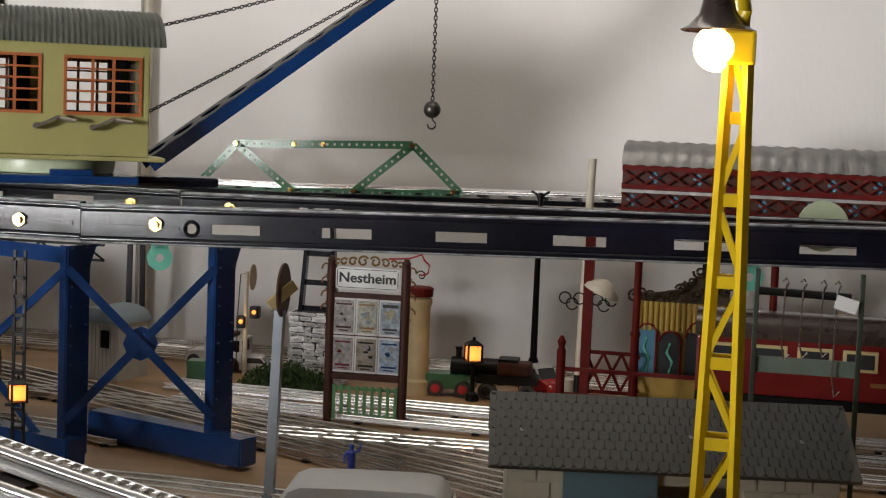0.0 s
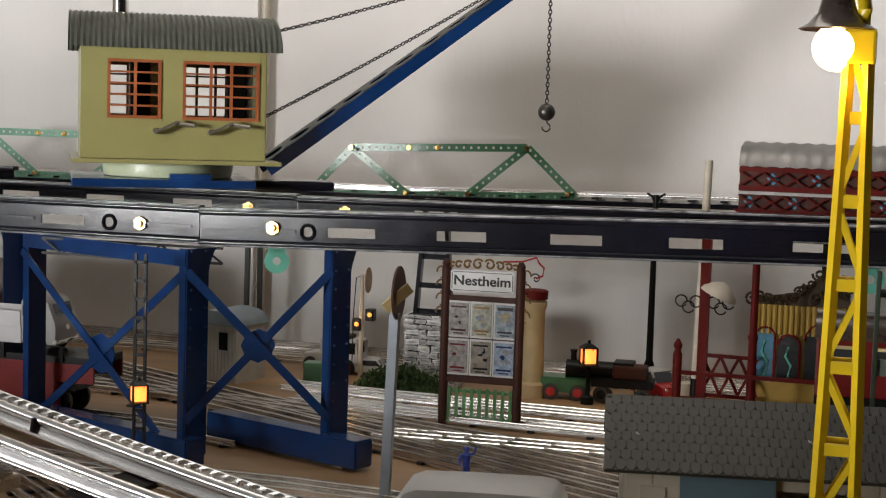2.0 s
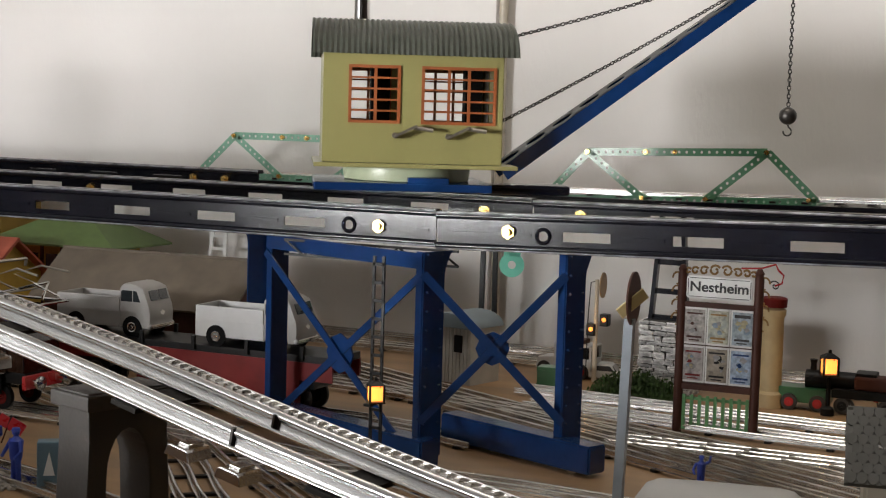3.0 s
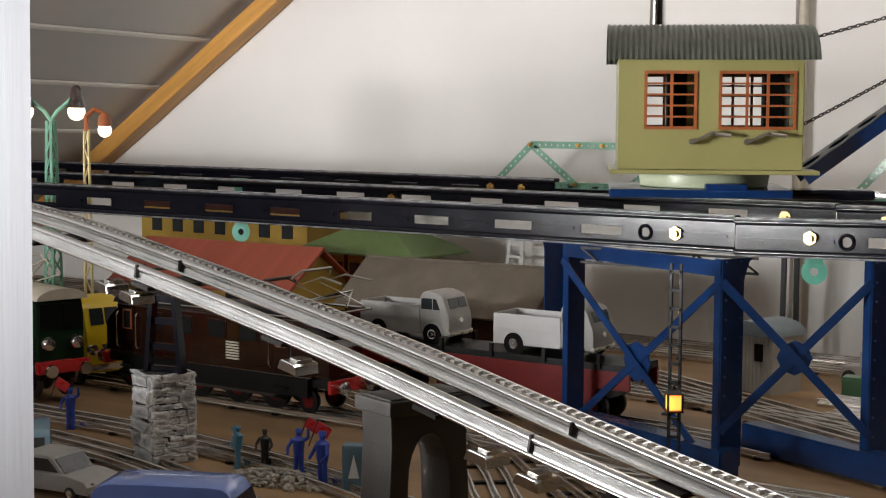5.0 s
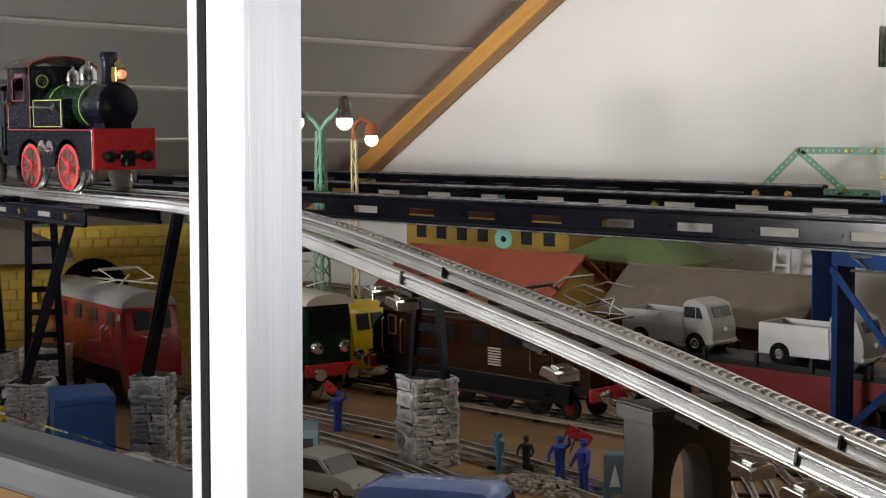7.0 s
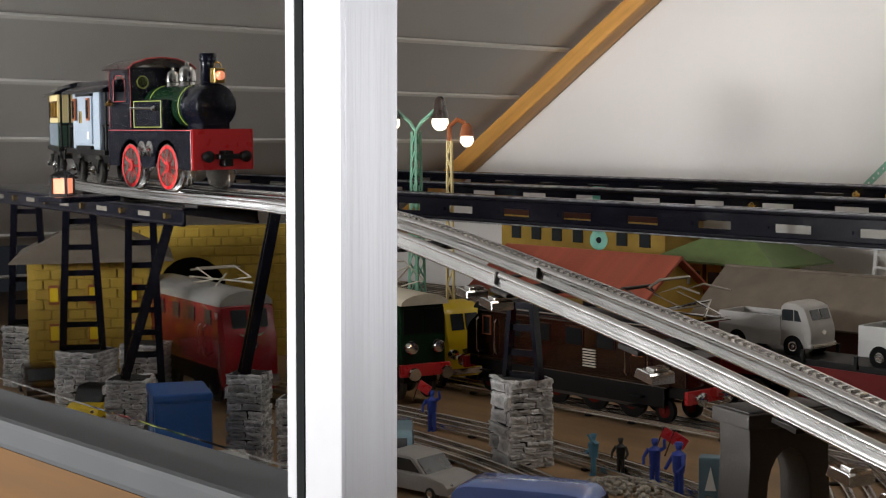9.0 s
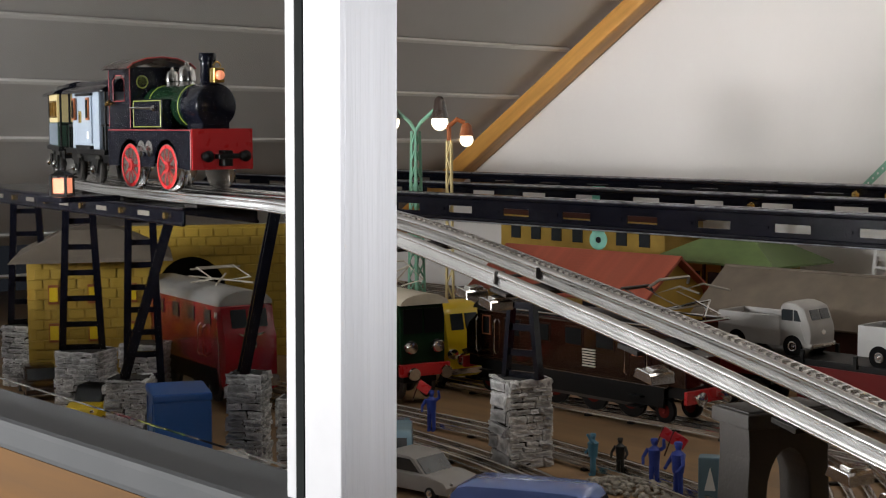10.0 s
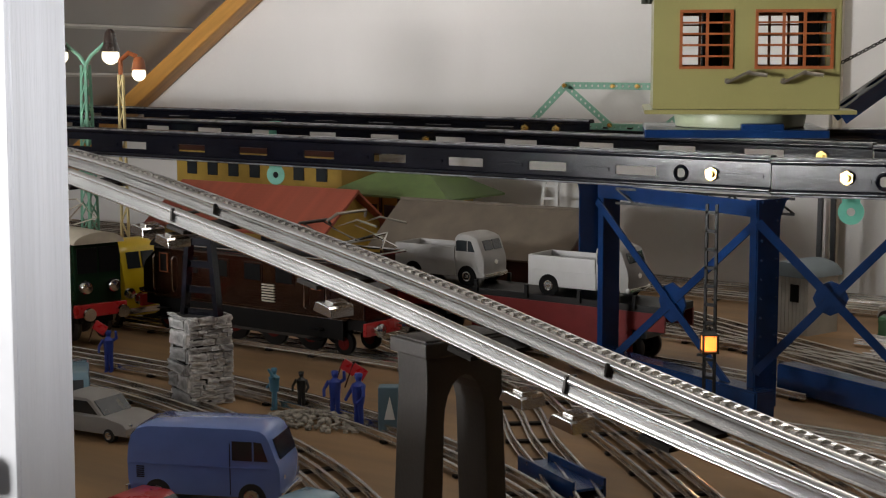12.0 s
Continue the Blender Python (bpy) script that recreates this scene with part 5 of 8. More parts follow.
for row, (z0, z1) in enumerate(((0.285, 0.303), (0.255, 0.273))):
    bm = bm_new()
    for k in range(n):
        a, b = SLN * k / n, SLN * (k + 1) / n
        bar(bm, (a, -0.0205, z0), (b, -0.0205, z1), 0.002, 0.003, up=(0, 1, 0))
        bar(bm, (a, -0.0195, z1), (b, -0.0195, z0), 0.002, 0.003, up=(0, 1, 0))
        if (k + row) % 2:
            part("coloured_glazing", box(bm_new(), 0.012, 0.0015, 0.010, ((a + b) / 2, -0.0135, (z0 + z1) / 2), (0, 45, 0)), M_LBLUE, st, "blue glazing behind the lattice")
    part("lattice", bm, M_DKRED, st)
for px0 in (0.024, 0.20, 0.40, 0.62):
    part("column", turned(bm_new(), [(0.009, ZB), (0.009, ZB + 0.02), (0.0065, ZB + 0.03), (0.0055, 0.08), (0.007, 0.085), (0.005, 0.09), (0.005, 0.235), (0.009, 0.252)], (px0, 0.02, 0), seg=12), M_DKRED, st, smooth=True)
    for s in (-1, 1):
        part("bracket", prism(bm_new(), [(0, 0.252), (s * 0.035, 0.252), (s * 0.012, 0.238), (0, 0.222)], -0.002, 0.002), M_DKRED, st).matrix_basis = pose(px0, 0.02, 0)
# low balustrade
for z in (ZB + 0.012, ZB + 0.040, ZB + 0.074):
    part("balustrade_rail", box(bm_new(), 0.22, 0.004, 0.005, (0.04, -0.005, z + 0.012)), M_DKRED, st)
for k in range(9):
    a = -0.07 + 0.0245 * k
    bm = bm_new()
    bar(bm, (a, -0.005, ZB + 0.026), (a + 0.0245, -0.005, ZB + 0.050), 0.003, 0.004, up=(0, 1, 0))
    bar(bm, (a + 0.0245, -0.006, ZB + 0.026), (a, -0.006, ZB + 0.050), 0.003, 0.004, up=(0, 1, 0))
    part("balustrade_cross", bm, M_DKRED, st)
for a in (-0.07, 0.15):
    part("balustrade_post", turned(bm_new(), [(0.006, ZB), (0.006, ZB + 0.11), (0.004, ZB + 0.115), (0.006, ZB + 0.122), (0.002, ZB + 0.13)], (a, -0.005, 0), seg=10), M_DKRED, st, smooth=True)
t2 = thing("iron_tower", "dark red latticed iron tower with scroll brackets", "tower", pose(-0.245, 2.13, ZB))
part("mast", box(bm_new(), 0.013, 0.013, 0.285, (0, 0, 0.1425)), M_DKRED, t2)
for z in (0.02, 0.075):
    part("cross_bar", box(bm_new(), 0.075, 0.004, 0.005, (0.035, 0, z + 0.02)), M_DKRED, t2)
for k in range(3):
    bm = bm_new()
    bar(bm, (0.025 * k, 0, 0.042), (0.025 * (k + 1), 0, 0.094), 0.004, 0.003, up=(0, 1, 0))
    bar(bm, (0.025 * (k + 1), 0.002, 0.042), (0.025 * k, 0.002, 0.094), 0.004, 0.003, up=(0, 1, 0))
    part("cross_brace", bm, M_DKRED, t2)
for s in (-1, 1):
    for k in range(3):
        cc = (s * (0.012 + 0.010 * k), 0, 0.168 - 0.008 * (k % 2))
        part("scroll", tube(bm_new(), [(cc[0] + 0.008 * math.cos(a), 0, cc[2] + 0.008 * math.sin(a)) for a in [2 * math.pi * q / 14 for q in range(14)]], 0.0011, 5), M_BLACKM, t2)
part("shade", turned(bm_new(), [(0.026, 0), (0.024, 0.006), (0.012, 0.016), (0.003, 0.020)], (0.018, -0.004, 0.178), (0, 24, 0), 20), M_CREAMP, t2, "cream enamel lamp shade", True)
# pale green signal discs
for name, x, y, z, r in (("disc", 0.056, 1.872, 0.252, 0.030),):
    d = solid("round_plate", turned(bm_new(), [(r, -0.0012), (r, 0.0012)], seg=32), M_TURN, "pale green round tin plate", "plate", pose(x, y, z, 90, 0, 8), smooth=False)
for x, y, z in ((-0.896, 2.178, 0.133), (-2.052, 2.178, 0.135), (-0.029, 2.178, 0.157)):
    rg = thing("ring_tag", "mint green round metal tag with a hole", "tag", pose(x, y, z, 90, 0, 15), group="mint ring tags")
    bm = bm_new()
    seg = 26
    ro, ri = 0.019, 0.0062
    v = [[bm.verts.new((rr * math.cos(2 * math.pi * k / seg), rr * math.sin(2 * math.pi * k / seg), zz)) for k in range(seg)] for rr, zz in ((ro, -0.001), (ro, 0.001), (ri, 0.001), (ri, -0.001))]
    for q in range(4):
        for k in range(seg):
            bm.faces.new((v[q][k], v[q][(k + 1) % seg], v[(q + 1) % 4][(k + 1) % seg], v[(q + 1) % 4][k]))
    part("ring", bm, M_MINT, rg)
    part("stem", box(bm_new(), 0.026, 0.090, 0.002, (0, 0.058, 0)), M_MINT, rg)

# ---- fairground organ ----
og = thing("fairground_organ", "ornate gold and red fairground organ with arched glass panels", "organ", pose(-0.118, 2.16, ZB))
part("body", box(bm_new(), 0.120, 0.05, 0.150, (0, 0.02, 0.085)), M_YWALL, og, "orange yellow striped case")
part("plinth", box(bm_new(), 0.128, 0.056, 0.022, (0, 0.018, 0.011), bevel=0.002), M_GOLD, og)
for k, (ax, aw, ah) in enumerate(((-0.045, 0.026, 0.075), (-0.013, 0.030, 0.066), (0.034, 0.052, 0.085))):
    z0 = 0.062
    pts = [(-aw / 2, 0), (aw / 2, 0), (aw / 2, ah - aw / 2)] + [(aw / 2 * math.cos(a), ah - aw / 2 + aw / 2 * math.sin(a)) for a in [math.pi * q / 8 for q in range(1, 8)]] + [(-aw / 2, ah - aw / 2)]
    pn = part("arch_panel", prism(bm_new(), pts, -0.0035, 0.0), (M_LBLUE, M_GLASSD, M_GLASSD)[k], og, "arched glazed panel")
    pn.matrix_basis = pose(ax, -0.006, z0)
    part("arch_trim", tube(bm_new(), [(ax + x, -0.010, z0 + z) for x, z in pts[1:]], 0.0018, 6), M_REDSHADE, og, "red arch moulding")
    part("ornament", tube(bm_new(), [(ax, -0.0105, z0 + 0.008), (ax + 0.004, -0.0105, z0 + ah * 0.35), (ax - 0.004, -0.0105, z0 + ah * 0.55), (ax, -0.0105, z0 + ah * 0.75)], 0.002, 6), M_MINT, og)
for k in range(16):
    part("pipe", rod(bm_new(), (-0.056 + k * 0.0075, -0.008, 0.128), (-0.056 + k * 0.0075, -0.008, 0.168), 0.0034, seg=8), M_YWALL, og, smooth=True)
ro = random.Random(8)
for k in range(26):
    a = k / 25
    hgt = 0.012 + 0.045 * math.exp(-((a - 0.78) / 0.22) ** 2)
    cx, cz, rr, ph = -0.066 + 0.13 * a, 0.170 + hgt * ro.uniform(0.15, 0.9), ro.uniform(0.005, 0.010), ro.uniform(0, 6)
    sp = [(cx + rr * (1 - q / 20) * math.cos(ph + q * 0.55), -0.004 - 0.0003 * q, cz + rr * (1 - q / 20) * math.sin(ph + q * 0.55)) for q in range(16)]
    part("crest_scroll", tube(bm_new(), sp, 0.0019, 6), M_OLDGILT, og, "dark gilded carved scroll", True)
part("crest_board", prism(bm_new(), [(-0.066, 0.166), (0.066, 0.166), (0.064, 0.185), (0.050, 0.205), (0.034, 0.219), (0.018, 0.205), (0.0, 0.186), (-0.040, 0.180), (-0.064, 0.176)], -0.003, 0.001), M_OLDGILT, og, "dark carved crest board")

# ---- red coach ----
rc = thing("dining_coach", "long red toy coach with cream window frames and brown roof", "railway coach", pose(-0.085, 1.965, ZB))
RL = 0.62
part("body", box(bm_new(), RL, 0.065, 0.072, (RL / 2, 0, 0.122), bevel=0.003), M_REDSHADE, rc)
part("roof", prism(bm_new(), [(-0.036, 0)] + [(-0.036 * math.cos(a), 0.032 * math.sin(a)) for a in [math.pi * k / 10 for k in range(1, 10)]] + [(0.036, 0)], 0, RL + 0.004), M_BROWNB, rc, "dark brown curved roof", True).matrix_basis = pose(RL + 0.002, 0, 0.156, 0, 0, 90)
for k in range(11):
    wx = 0.035 + k * 0.054
    wf = part("window", box(bm_new(), 0.042, 0.003, 0.026, (wx, -0.0335, 0.136), bevel=0.001), M_CREAM, rc, "cream window frame")
    part("pane", box(bm_new(), 0.033, 0.002, 0.018, (wx, -0.0349, 0.136)), M_GLASSD, wf, "dark pane")
part("underframe", box(bm_new(), RL, 0.05, 0.012, (RL / 2, 0, 0.078)), M_BLACKM, rc)
part("lettering_bar", box(bm_new(), 0.06, 0.001, 0.005, (0.24, -0.0335, 0.108)), M_GOLD, rc)
for wx in (0.06, 0.11, 0.50, 0.55):
    wheel("wheel", rc, (wx, -0.022, 0.036), 0.020, 0.006, M_CHAIN, M_BLACKM)
    wheel("wheel", rc, (wx, 0.022, 0.036), 0.020, 0.006, M_CHAIN, M_BLACKM)
part("bogie_frame", box(bm_new(), 0.10, 0.048, 0.02, (0.085, 0, 0.058)), M_BLACKM, rc)
part("bogie_frame", box(bm_new(), 0.10, 0.048, 0.02, (0.525, 0, 0.058)), M_BLACKM, rc)

# ---- hook rack ----
hr = thing("hook_rack", "dark green rack with hanging wire hooks and grey board", "rack", pose(-0.0139, 1.72, ZB))
for x in (0.0, 0.111):
    part("post", box(bm_new(), 0.0055, 0.0055, 0.262, (x, 0, 0.131), bevel=0.0008), M_OLIVE, hr)
part("bar", rod(bm_new(), (0.002, 0, 0.238), (0.100, 0, 0.236), 0.0045), M_BLACKM, hr)
part("board", box(bm_new(), 0.110, 0.003, 0.018, (0.0555, 0.004, 0.157), bevel=0.0006), M_GREYGREEN, hr, "grey-green board")
for x, ln in ((0.0300, 0.075), (0.0490, 0.072), (0.0700, 0.070), (0.0850, 0.112)):
    part("hook", tube(bm_new(), [(x - 0.003, -0.006, 0.250), (x, -0.006, 0.254), (x + 0.003, -0.006, 0.249), (x, -0.006, 0.240), (x - 0.001, -0.006, 0.240 - ln * 0.8), (x + 0.003, -0.006, 0.240 - ln), (x + 0.008, -0.006, 0.246 - ln)], 0.0013, 6), M_CHROME, hr, "hanging wire hook")
part("tag", box(bm_new(), 0.024, 0.002, 0.015, (0.095, -0.008, 0.229), (0, 15, 0)), M_SIGNW, hr, "small white paper tag")

# ---- hut, cars and greenery near the wall ----
hut = thing("lineside_hut", "small grey boarded hut with curved blue-grey roof", "hut", pose(-0.968, 2.17, ZB, 0, 0, -14))
part("wall", box(bm_new(), 0.084, 0.07, 0.088, (0, 0, 0.044)), M_HUT, hut)
for k in range(12):
    part("board", box(bm_new(), 0.0062, 0.002, 0.086, (-0.0385 + k * 0.0070, -0.0355, 0.044)), M_HUT, hut)
# solid dark panel, painting the shade of the window opening
part("window", box(bm_new(), 0.015, 0.004, 0.026, (0.018, -0.0365, 0.062)), M_DARK, hut, "dark panel standing for the shaded window opening")
part("roof", prism(bm_new(), [(-0.045, 0)] + [(-0.045 * math.cos(a), 0.022 * math.sin(a)) for a in [math.pi * k / 10 for k in range(1, 10)]] + [(0.045, 0)], -0.042, 0.042), M_HUTROOF, hut, "curved blue-grey tin roof", True).matrix_basis = pose(0, 0, 0.086)


def small_car(x, y, z, L, W, Hh, paint, label, turn=0, roof_paint=None, glaze=None, style="saloon", z_axis_w=0.018):
    """A toy car: lower body, cabin, glazing, four wheels, bumpers and lamps. Front towards +x."""
    c = thing("toy_car", label, "toy car", pose(x, y, z, 0, 0, turn), group="toy road vehicles")
    r = Hh * 0.17
    if style == "van":
        body = [(-L * .47, r * .8), (-L * .495, Hh * .30), (-L * .5, Hh * .55), (-L * .49, Hh * .75), (-L * .47, Hh * .87), (-L * .43, Hh * .95), (-L * .36, Hh * .99), (-L * .1, Hh), (L * .28, Hh), (L * .36, Hh * .985), (L * .40, Hh * .94), (L * .425, Hh * .87), (L * .468, Hh * .64), (L * .488, Hh * .56), (L * .497, Hh * .45), (L * .5, Hh * .30), (L * .48, r * .8)]
        part("body", prism(bm_new(), body, -W / 2, W / 2, Hh * 0.10), paint, c, smooth=True)
    elif style == "pickup":
        low = [(-L * .5, r * .9), (-L * .5, Hh * .46), (L * .18, Hh * .46), (L * .18, r * .9)]
        part("body", prism(bm_new(), low, -W / 2, W / 2, Hh * 0.015), paint, c)
        for s in (-1, 1):
            part("drop_side", box(bm_new(), L * .67, 0.0022, Hh * .27, (-L * .163, s * (W / 2 - 0.0011), Hh * .585), bevel=0.0006), paint, c)
        part("tailboard", box(bm_new(), 0.0022, W - 0.006, Hh * .27, (-L * .492, 0, Hh * .585), bevel=0.0006), paint, c)
        part("bed_floor", box(bm_new(), L * .64, W * .92, 0.002, (-L * .16, 0, Hh * .53)), M_BLACKM, c, "dark bed floor")
        cabp = [(L * .16, r * .9), (L * .16, Hh * .80), (L * .165, Hh * .90), (L * .185, Hh * .96), (L * .23, Hh * .995), (L * .30, Hh), (L * .36, Hh * .97), (L * .415, Hh * .92), (L * .434, Hh * .86), (L * .470, Hh * .66), (L * .487, Hh * .58), (L * .498, Hh * .47), (L * .50, Hh * .36), (L * .495, Hh * .22), (L * .48, r * .8)]
        part("cabin", prism(bm_new(), cabp, -W / 2, W / 2, Hh * 0.11), roof_paint or paint, c, smooth=True)
        part("emblem", turned(bm_new(), [(Hh * .07, 0), (Hh * .07, 0.0008), (0.0003, 0.001)], (L * .493, 0, Hh * .46), (0, 78, 0), 16), M_CHROME, c, "round metal disc")
    else:
        body = [(-L * .5, r), (-L * .5, Hh * .45), (-L * .44, Hh * .58), (L * .28, Hh * .60), (L * .46, Hh * .50), (L * .5, Hh * .38), (L * .49, r)]
        part("body", prism(bm_new(), body, -W / 2, W / 2, Hh * 0.08), paint, c, smooth=True)
        cabp = [(-L * .42, Hh * .55), (-L * .33, Hh * .92), (-L * .25, Hh), (L * .04, Hh), (L * .10, Hh * .93), (L * .22, Hh * .56)]
        part("cabin", prism(bm_new(), cabp, -W * .42, W * .42, Hh * 0.05), roof_paint or paint, c, smooth=True)
    g = glaze or M_GLASSD
    for s in (-1, 1):
        ys = s * (W / 2 + 0.0002)
        if style == "van":
            part("side_window", prism(bm_new(), [(L * .19, Hh * .61), (L * .19, Hh * .84), (L * .315, Hh * .84), (L * .315, Hh * .61)], -0.0006, 0.0006), g, c).location = (0, ys, 0)
            part("quarter_window", prism(bm_new(), [(L * .328, Hh * .61), (L * .328, Hh * .84), (L * .375, Hh * .83), (L * .415, Hh * .61)], -0.0006, 0.0006), g, c).location = (0, ys, 0)
            part("door_line", box(bm_new(), 0.0006, 0.0008, Hh * .62, (L * .175, ys, Hh * .50)), M_BLACKM, c)
        elif style == "pickup":
            part("side_window", prism(bm_new(), [(L * .195, Hh * .65), (L * .195, Hh * .83), (L * .21, Hh * .86), (L * .31, Hh * .86), (L * .31, Hh * .65)], -0.0006, 0.0006), g, c).location = (0, ys, 0)
            part("quarter_window", prism(bm_new(), [(L * .322, Hh * .65), (L * .322, Hh * .86), (L * .355, Hh * .85), (L * .395, Hh * .65)], -0.0006, 0.0006), g, c).location = (0, ys, 0)
            for wx in (-L * .29, L * .31):
                # Flat dark discs paint the shade of the wheel recesses.
                part("arch_shade", rod(bm_new(), (wx, ys - s * 0.002, r * 1.02), (wx, ys + s * 0.0004, r * 1.02), r * 1.22, seg=18), M_DARK, c, "dark disc standing for the shaded wheel arch")
        else:
            part("side_window", prism(bm_new(), [(-L * .34, Hh * .62), (-L * .28, Hh * .92), (L * .05, Hh * .92), (L * .16, Hh * .62)], -0.0006, 0.0006), g, c).location = (0, s * (W * .42 + 0.0002), 0)
        for wx in (-L * .29, L * .31):
            wheel("wheel", c, (wx, s * (W / 2 - 0.0035), r), r, W * 0.13, M_TYRE, M_CHROME)
        part("headlamp", turned(bm_new(), [(Hh * .075, 0), (Hh * .06, Hh * .03), (0.0003, Hh * .045)], (L * .478, s * W * .33, Hh * .40), (0, 90, 0), 14), M_CHROME, c, "round chrome headlamp", True)
        if style == "van":
            for k in range(6):
                part("vent", box(bm_new(), L * .05, 0.001, Hh * .010, (-L * .40, ys, Hh * (.36 + .025 * k))), M_BLACKM, c)
            part("trim_line", box(bm_new(), L * .9, 0.001, Hh * .012, (-L * .02, ys, Hh * .52)), paint, c)
    fx0, fz0, fx1, fz1 = (L * .474, Hh * .62, L * .431, Hh * .86) if style != "saloon" else (L * .215, Hh * .58, L * .105, Hh * .92)
    if style == "pickup":
        for s in (-1, 1):
            part("windscreen", bar(bm_new(), (L * .4685, s * W * .185, Hh * .675), (L * .436, s * W * .185, Hh * .86), W * .32, 0.0018, up=(1, 0, 0.2)), g, c)
            part("bumper_end", ball(bm_new(), (L * .485, s * W * .46, Hh * .2), Hh * .045, seg=8), paint, c, smooth=True)
    else:
        part("windscreen", bar(bm_new(), (fx0, 0, fz0), (fx1, 0, fz1), W * .74, 0.0022, up=(1, 0, 0.3)), g, c)
    part("bumper", box(bm_new(), 0.003, W * .92, Hh * .07, (L * .5, 0, Hh * .2), bevel=0.001), M_CHROME, c)
    part("bumper", box(bm_new(), 0.003, W * .92, Hh * .07, (-L * .5, 0, Hh * .2), bevel=0.001), M_CHROME, c)
    return c


def estate_car(x, y, z, turn):
    """A boxy old estate car: bonnet, upright cabin with pillars, roof rack load and red wheels."""
    c = thing("toy_car", "boxy white toy estate car with red wheels and roof load", "toy car", pose(x, y, z, 0, 0, turn), group="toy road vehicles")
    part("body", prism(bm_new(), [(-0.046, 0.012), (-0.046, 0.032), (0.020, 0.032), (0.046, 0.029), (0.050, 0.012)], -0.021, 0.021, 0.002), M_VWWHITE, c)
    part("roof", box(bm_new(), 0.064, 0.042, 0.004, (-0.014, 0, 0.052), bevel=0.0016), M_VWWHITE, c)
    for px_ in (-0.044, -0.024, -0.003, 0.016):
        for s_ in (-1, 1):
            part("pillar", box(bm_new(), 0.004, 0.002, 0.020, (px_, s_ * 0.0195, 0.042)), M_VWWHITE, c)
    # Dark block fills the cabin in place of its inner shade.
    part("cabin_shade_block", box(bm_new(), 0.056, 0.034, 0.018, (-0.014, 0, 0.041)), M_DARK, c, "dark block standing for the shaded cabin interior")
    part("roof_load", box(bm_new(), 0.026, 0.028, 0.007, (-0.016, 0, 0.0575), bevel=0.002), M_BROWNW, c, "brown luggage")
    for wx in (-0.030, 0.034):
        for s_ in (-1, 1):
            wheel("wheel", c, (wx, s_ * 0.021, 0.012), 0.012, 0.006, M_TYRE, M_REDSHADE)
    return c


estate_car(-0.842, 2.30, ZB, 176)
small_car(-0.775, 2.30, ZB, 0.060, 0.04, 0.026, M_VWWHITE, "low white toy car near the wall", 10)
gb = thing("green_crate", "dark green wooden crate beside the signal", "crate", pose(-0.822, 2.19, ZB, 0, 0, 8))
part("box", box(bm_new(), 0.054, 0.03, 0.032, (0, 0, 0.016), bevel=0.0015), M_CARGREEN, gb)
for z in (0.006, 0.026):
    part("band", box(bm_new(), 0.055, 0.031, 0.003, (0, 0, z)), M_CARGREEN, gb)
small_car(-0.328, 2.29, ZB, 0.075, 0.042, 0.045, M_RED, "red toy car with pale roof before the wall", -40, M_VWWHITE)
dm = thing("tin_drum", "small pale tin drum standing on the board", "drum", pose(-0.285, 2.26, ZB))
part("barrel", turned(bm_new(), [(0.012, 0), (0.0125, 0.002), (0.012, 0.015), (0.0125, 0.016), (0.012, 0.03), (0.0125, 0.032), (0.010, 0.033)], seg=18), M_CREAMP, dm, smooth=True)
sl = thing("shunting_engine", "small green and black toy engine", "locomotive", pose(-0.455, 2.235, ZB, 0, 0, 4))
part("frame", box(bm_new(), 0.075, 0.04, 0.022, (0, 0, 0.022), bevel=0.002), M_CARGREEN, sl)
part("boiler", rod(bm_new(), (0.0, 0, 0.044), (0.07, 0, 0.044), 0.014, seg=16), M_BLACKM, sl, smooth=True)
part("cab", box(bm_new(), 0.03, 0.038, 0.03, (0.085, 0, 0.045), bevel=0.002), M_BLACKM, sl)
part("funnel", turned(bm_new(), [(0.005, 0), (0.004, 0.012), (0.006, 0.018)], (0.01, 0, 0.055), seg=12), M_BLACKM, sl, smooth=True)
for wx in (-0.02, 0.02, 0.06):
    wheel("wheel", sl, (wx, -0.021, 0.012), 0.012, 0.004, M_CHAIN, M_RED)
ft = thing("flat_truck", "black open toy truck on the rails", "railway wagon", pose(-0.37, 2.235, ZB, 0, 0, 4))
part("deck", box(bm_new(), 0.09, 0.042, 0.012, (0, 0, 0.03), bevel=0.001), M_BLACKM, ft)
part("load", box(bm_new(), 0.05, 0.035, 0.02, (0.01, 0, 0.046), bevel=0.004), M_BROWNW, ft)
for wx in (-0.03, 0.03):
    wheel("wheel", ft, (wx, -0.018, 0.013), 0.012, 0.004, M_CHAIN, M_BLACKM)


def bush(x, y, z, rx, ry, rz, n, label, seed):
    r = random.Random(seed)
    bm = bm_new()
    for k in range(n):
        a, b = r.uniform(0, 2 * math.pi), math.acos(r.uniform(0, 1))
        q = r.uniform(0.6, 1.0) * (1 + 0.18 * math.sin(3 * a + seed))
        c = Vector((rx * math.sin(b) * math.cos(a) * q, ry * math.sin(b) * math.sin(a) * q, rz * math.cos(b) * q))
        m = Matrix.Translation(c) @ Euler((r.uniform(0, 6), r.uniform(0, 6), r.uniform(0, 6))).to_matrix().to_4x4()
        s = r.uniform(0.0025, 0.0055)
        vs = [bm.verts.new(m @ Vector(p)) for p in ((-s, 0, 0), (0, -s * 0.5, s * 0.2), (s, 0, 0), (0, s * 0.5, s * 0.2))]
        bm.faces.new(vs)
    return solid("moss_bush", bm, M_BUSH, label, "bush", pose(x, y, z), kind="stuff")


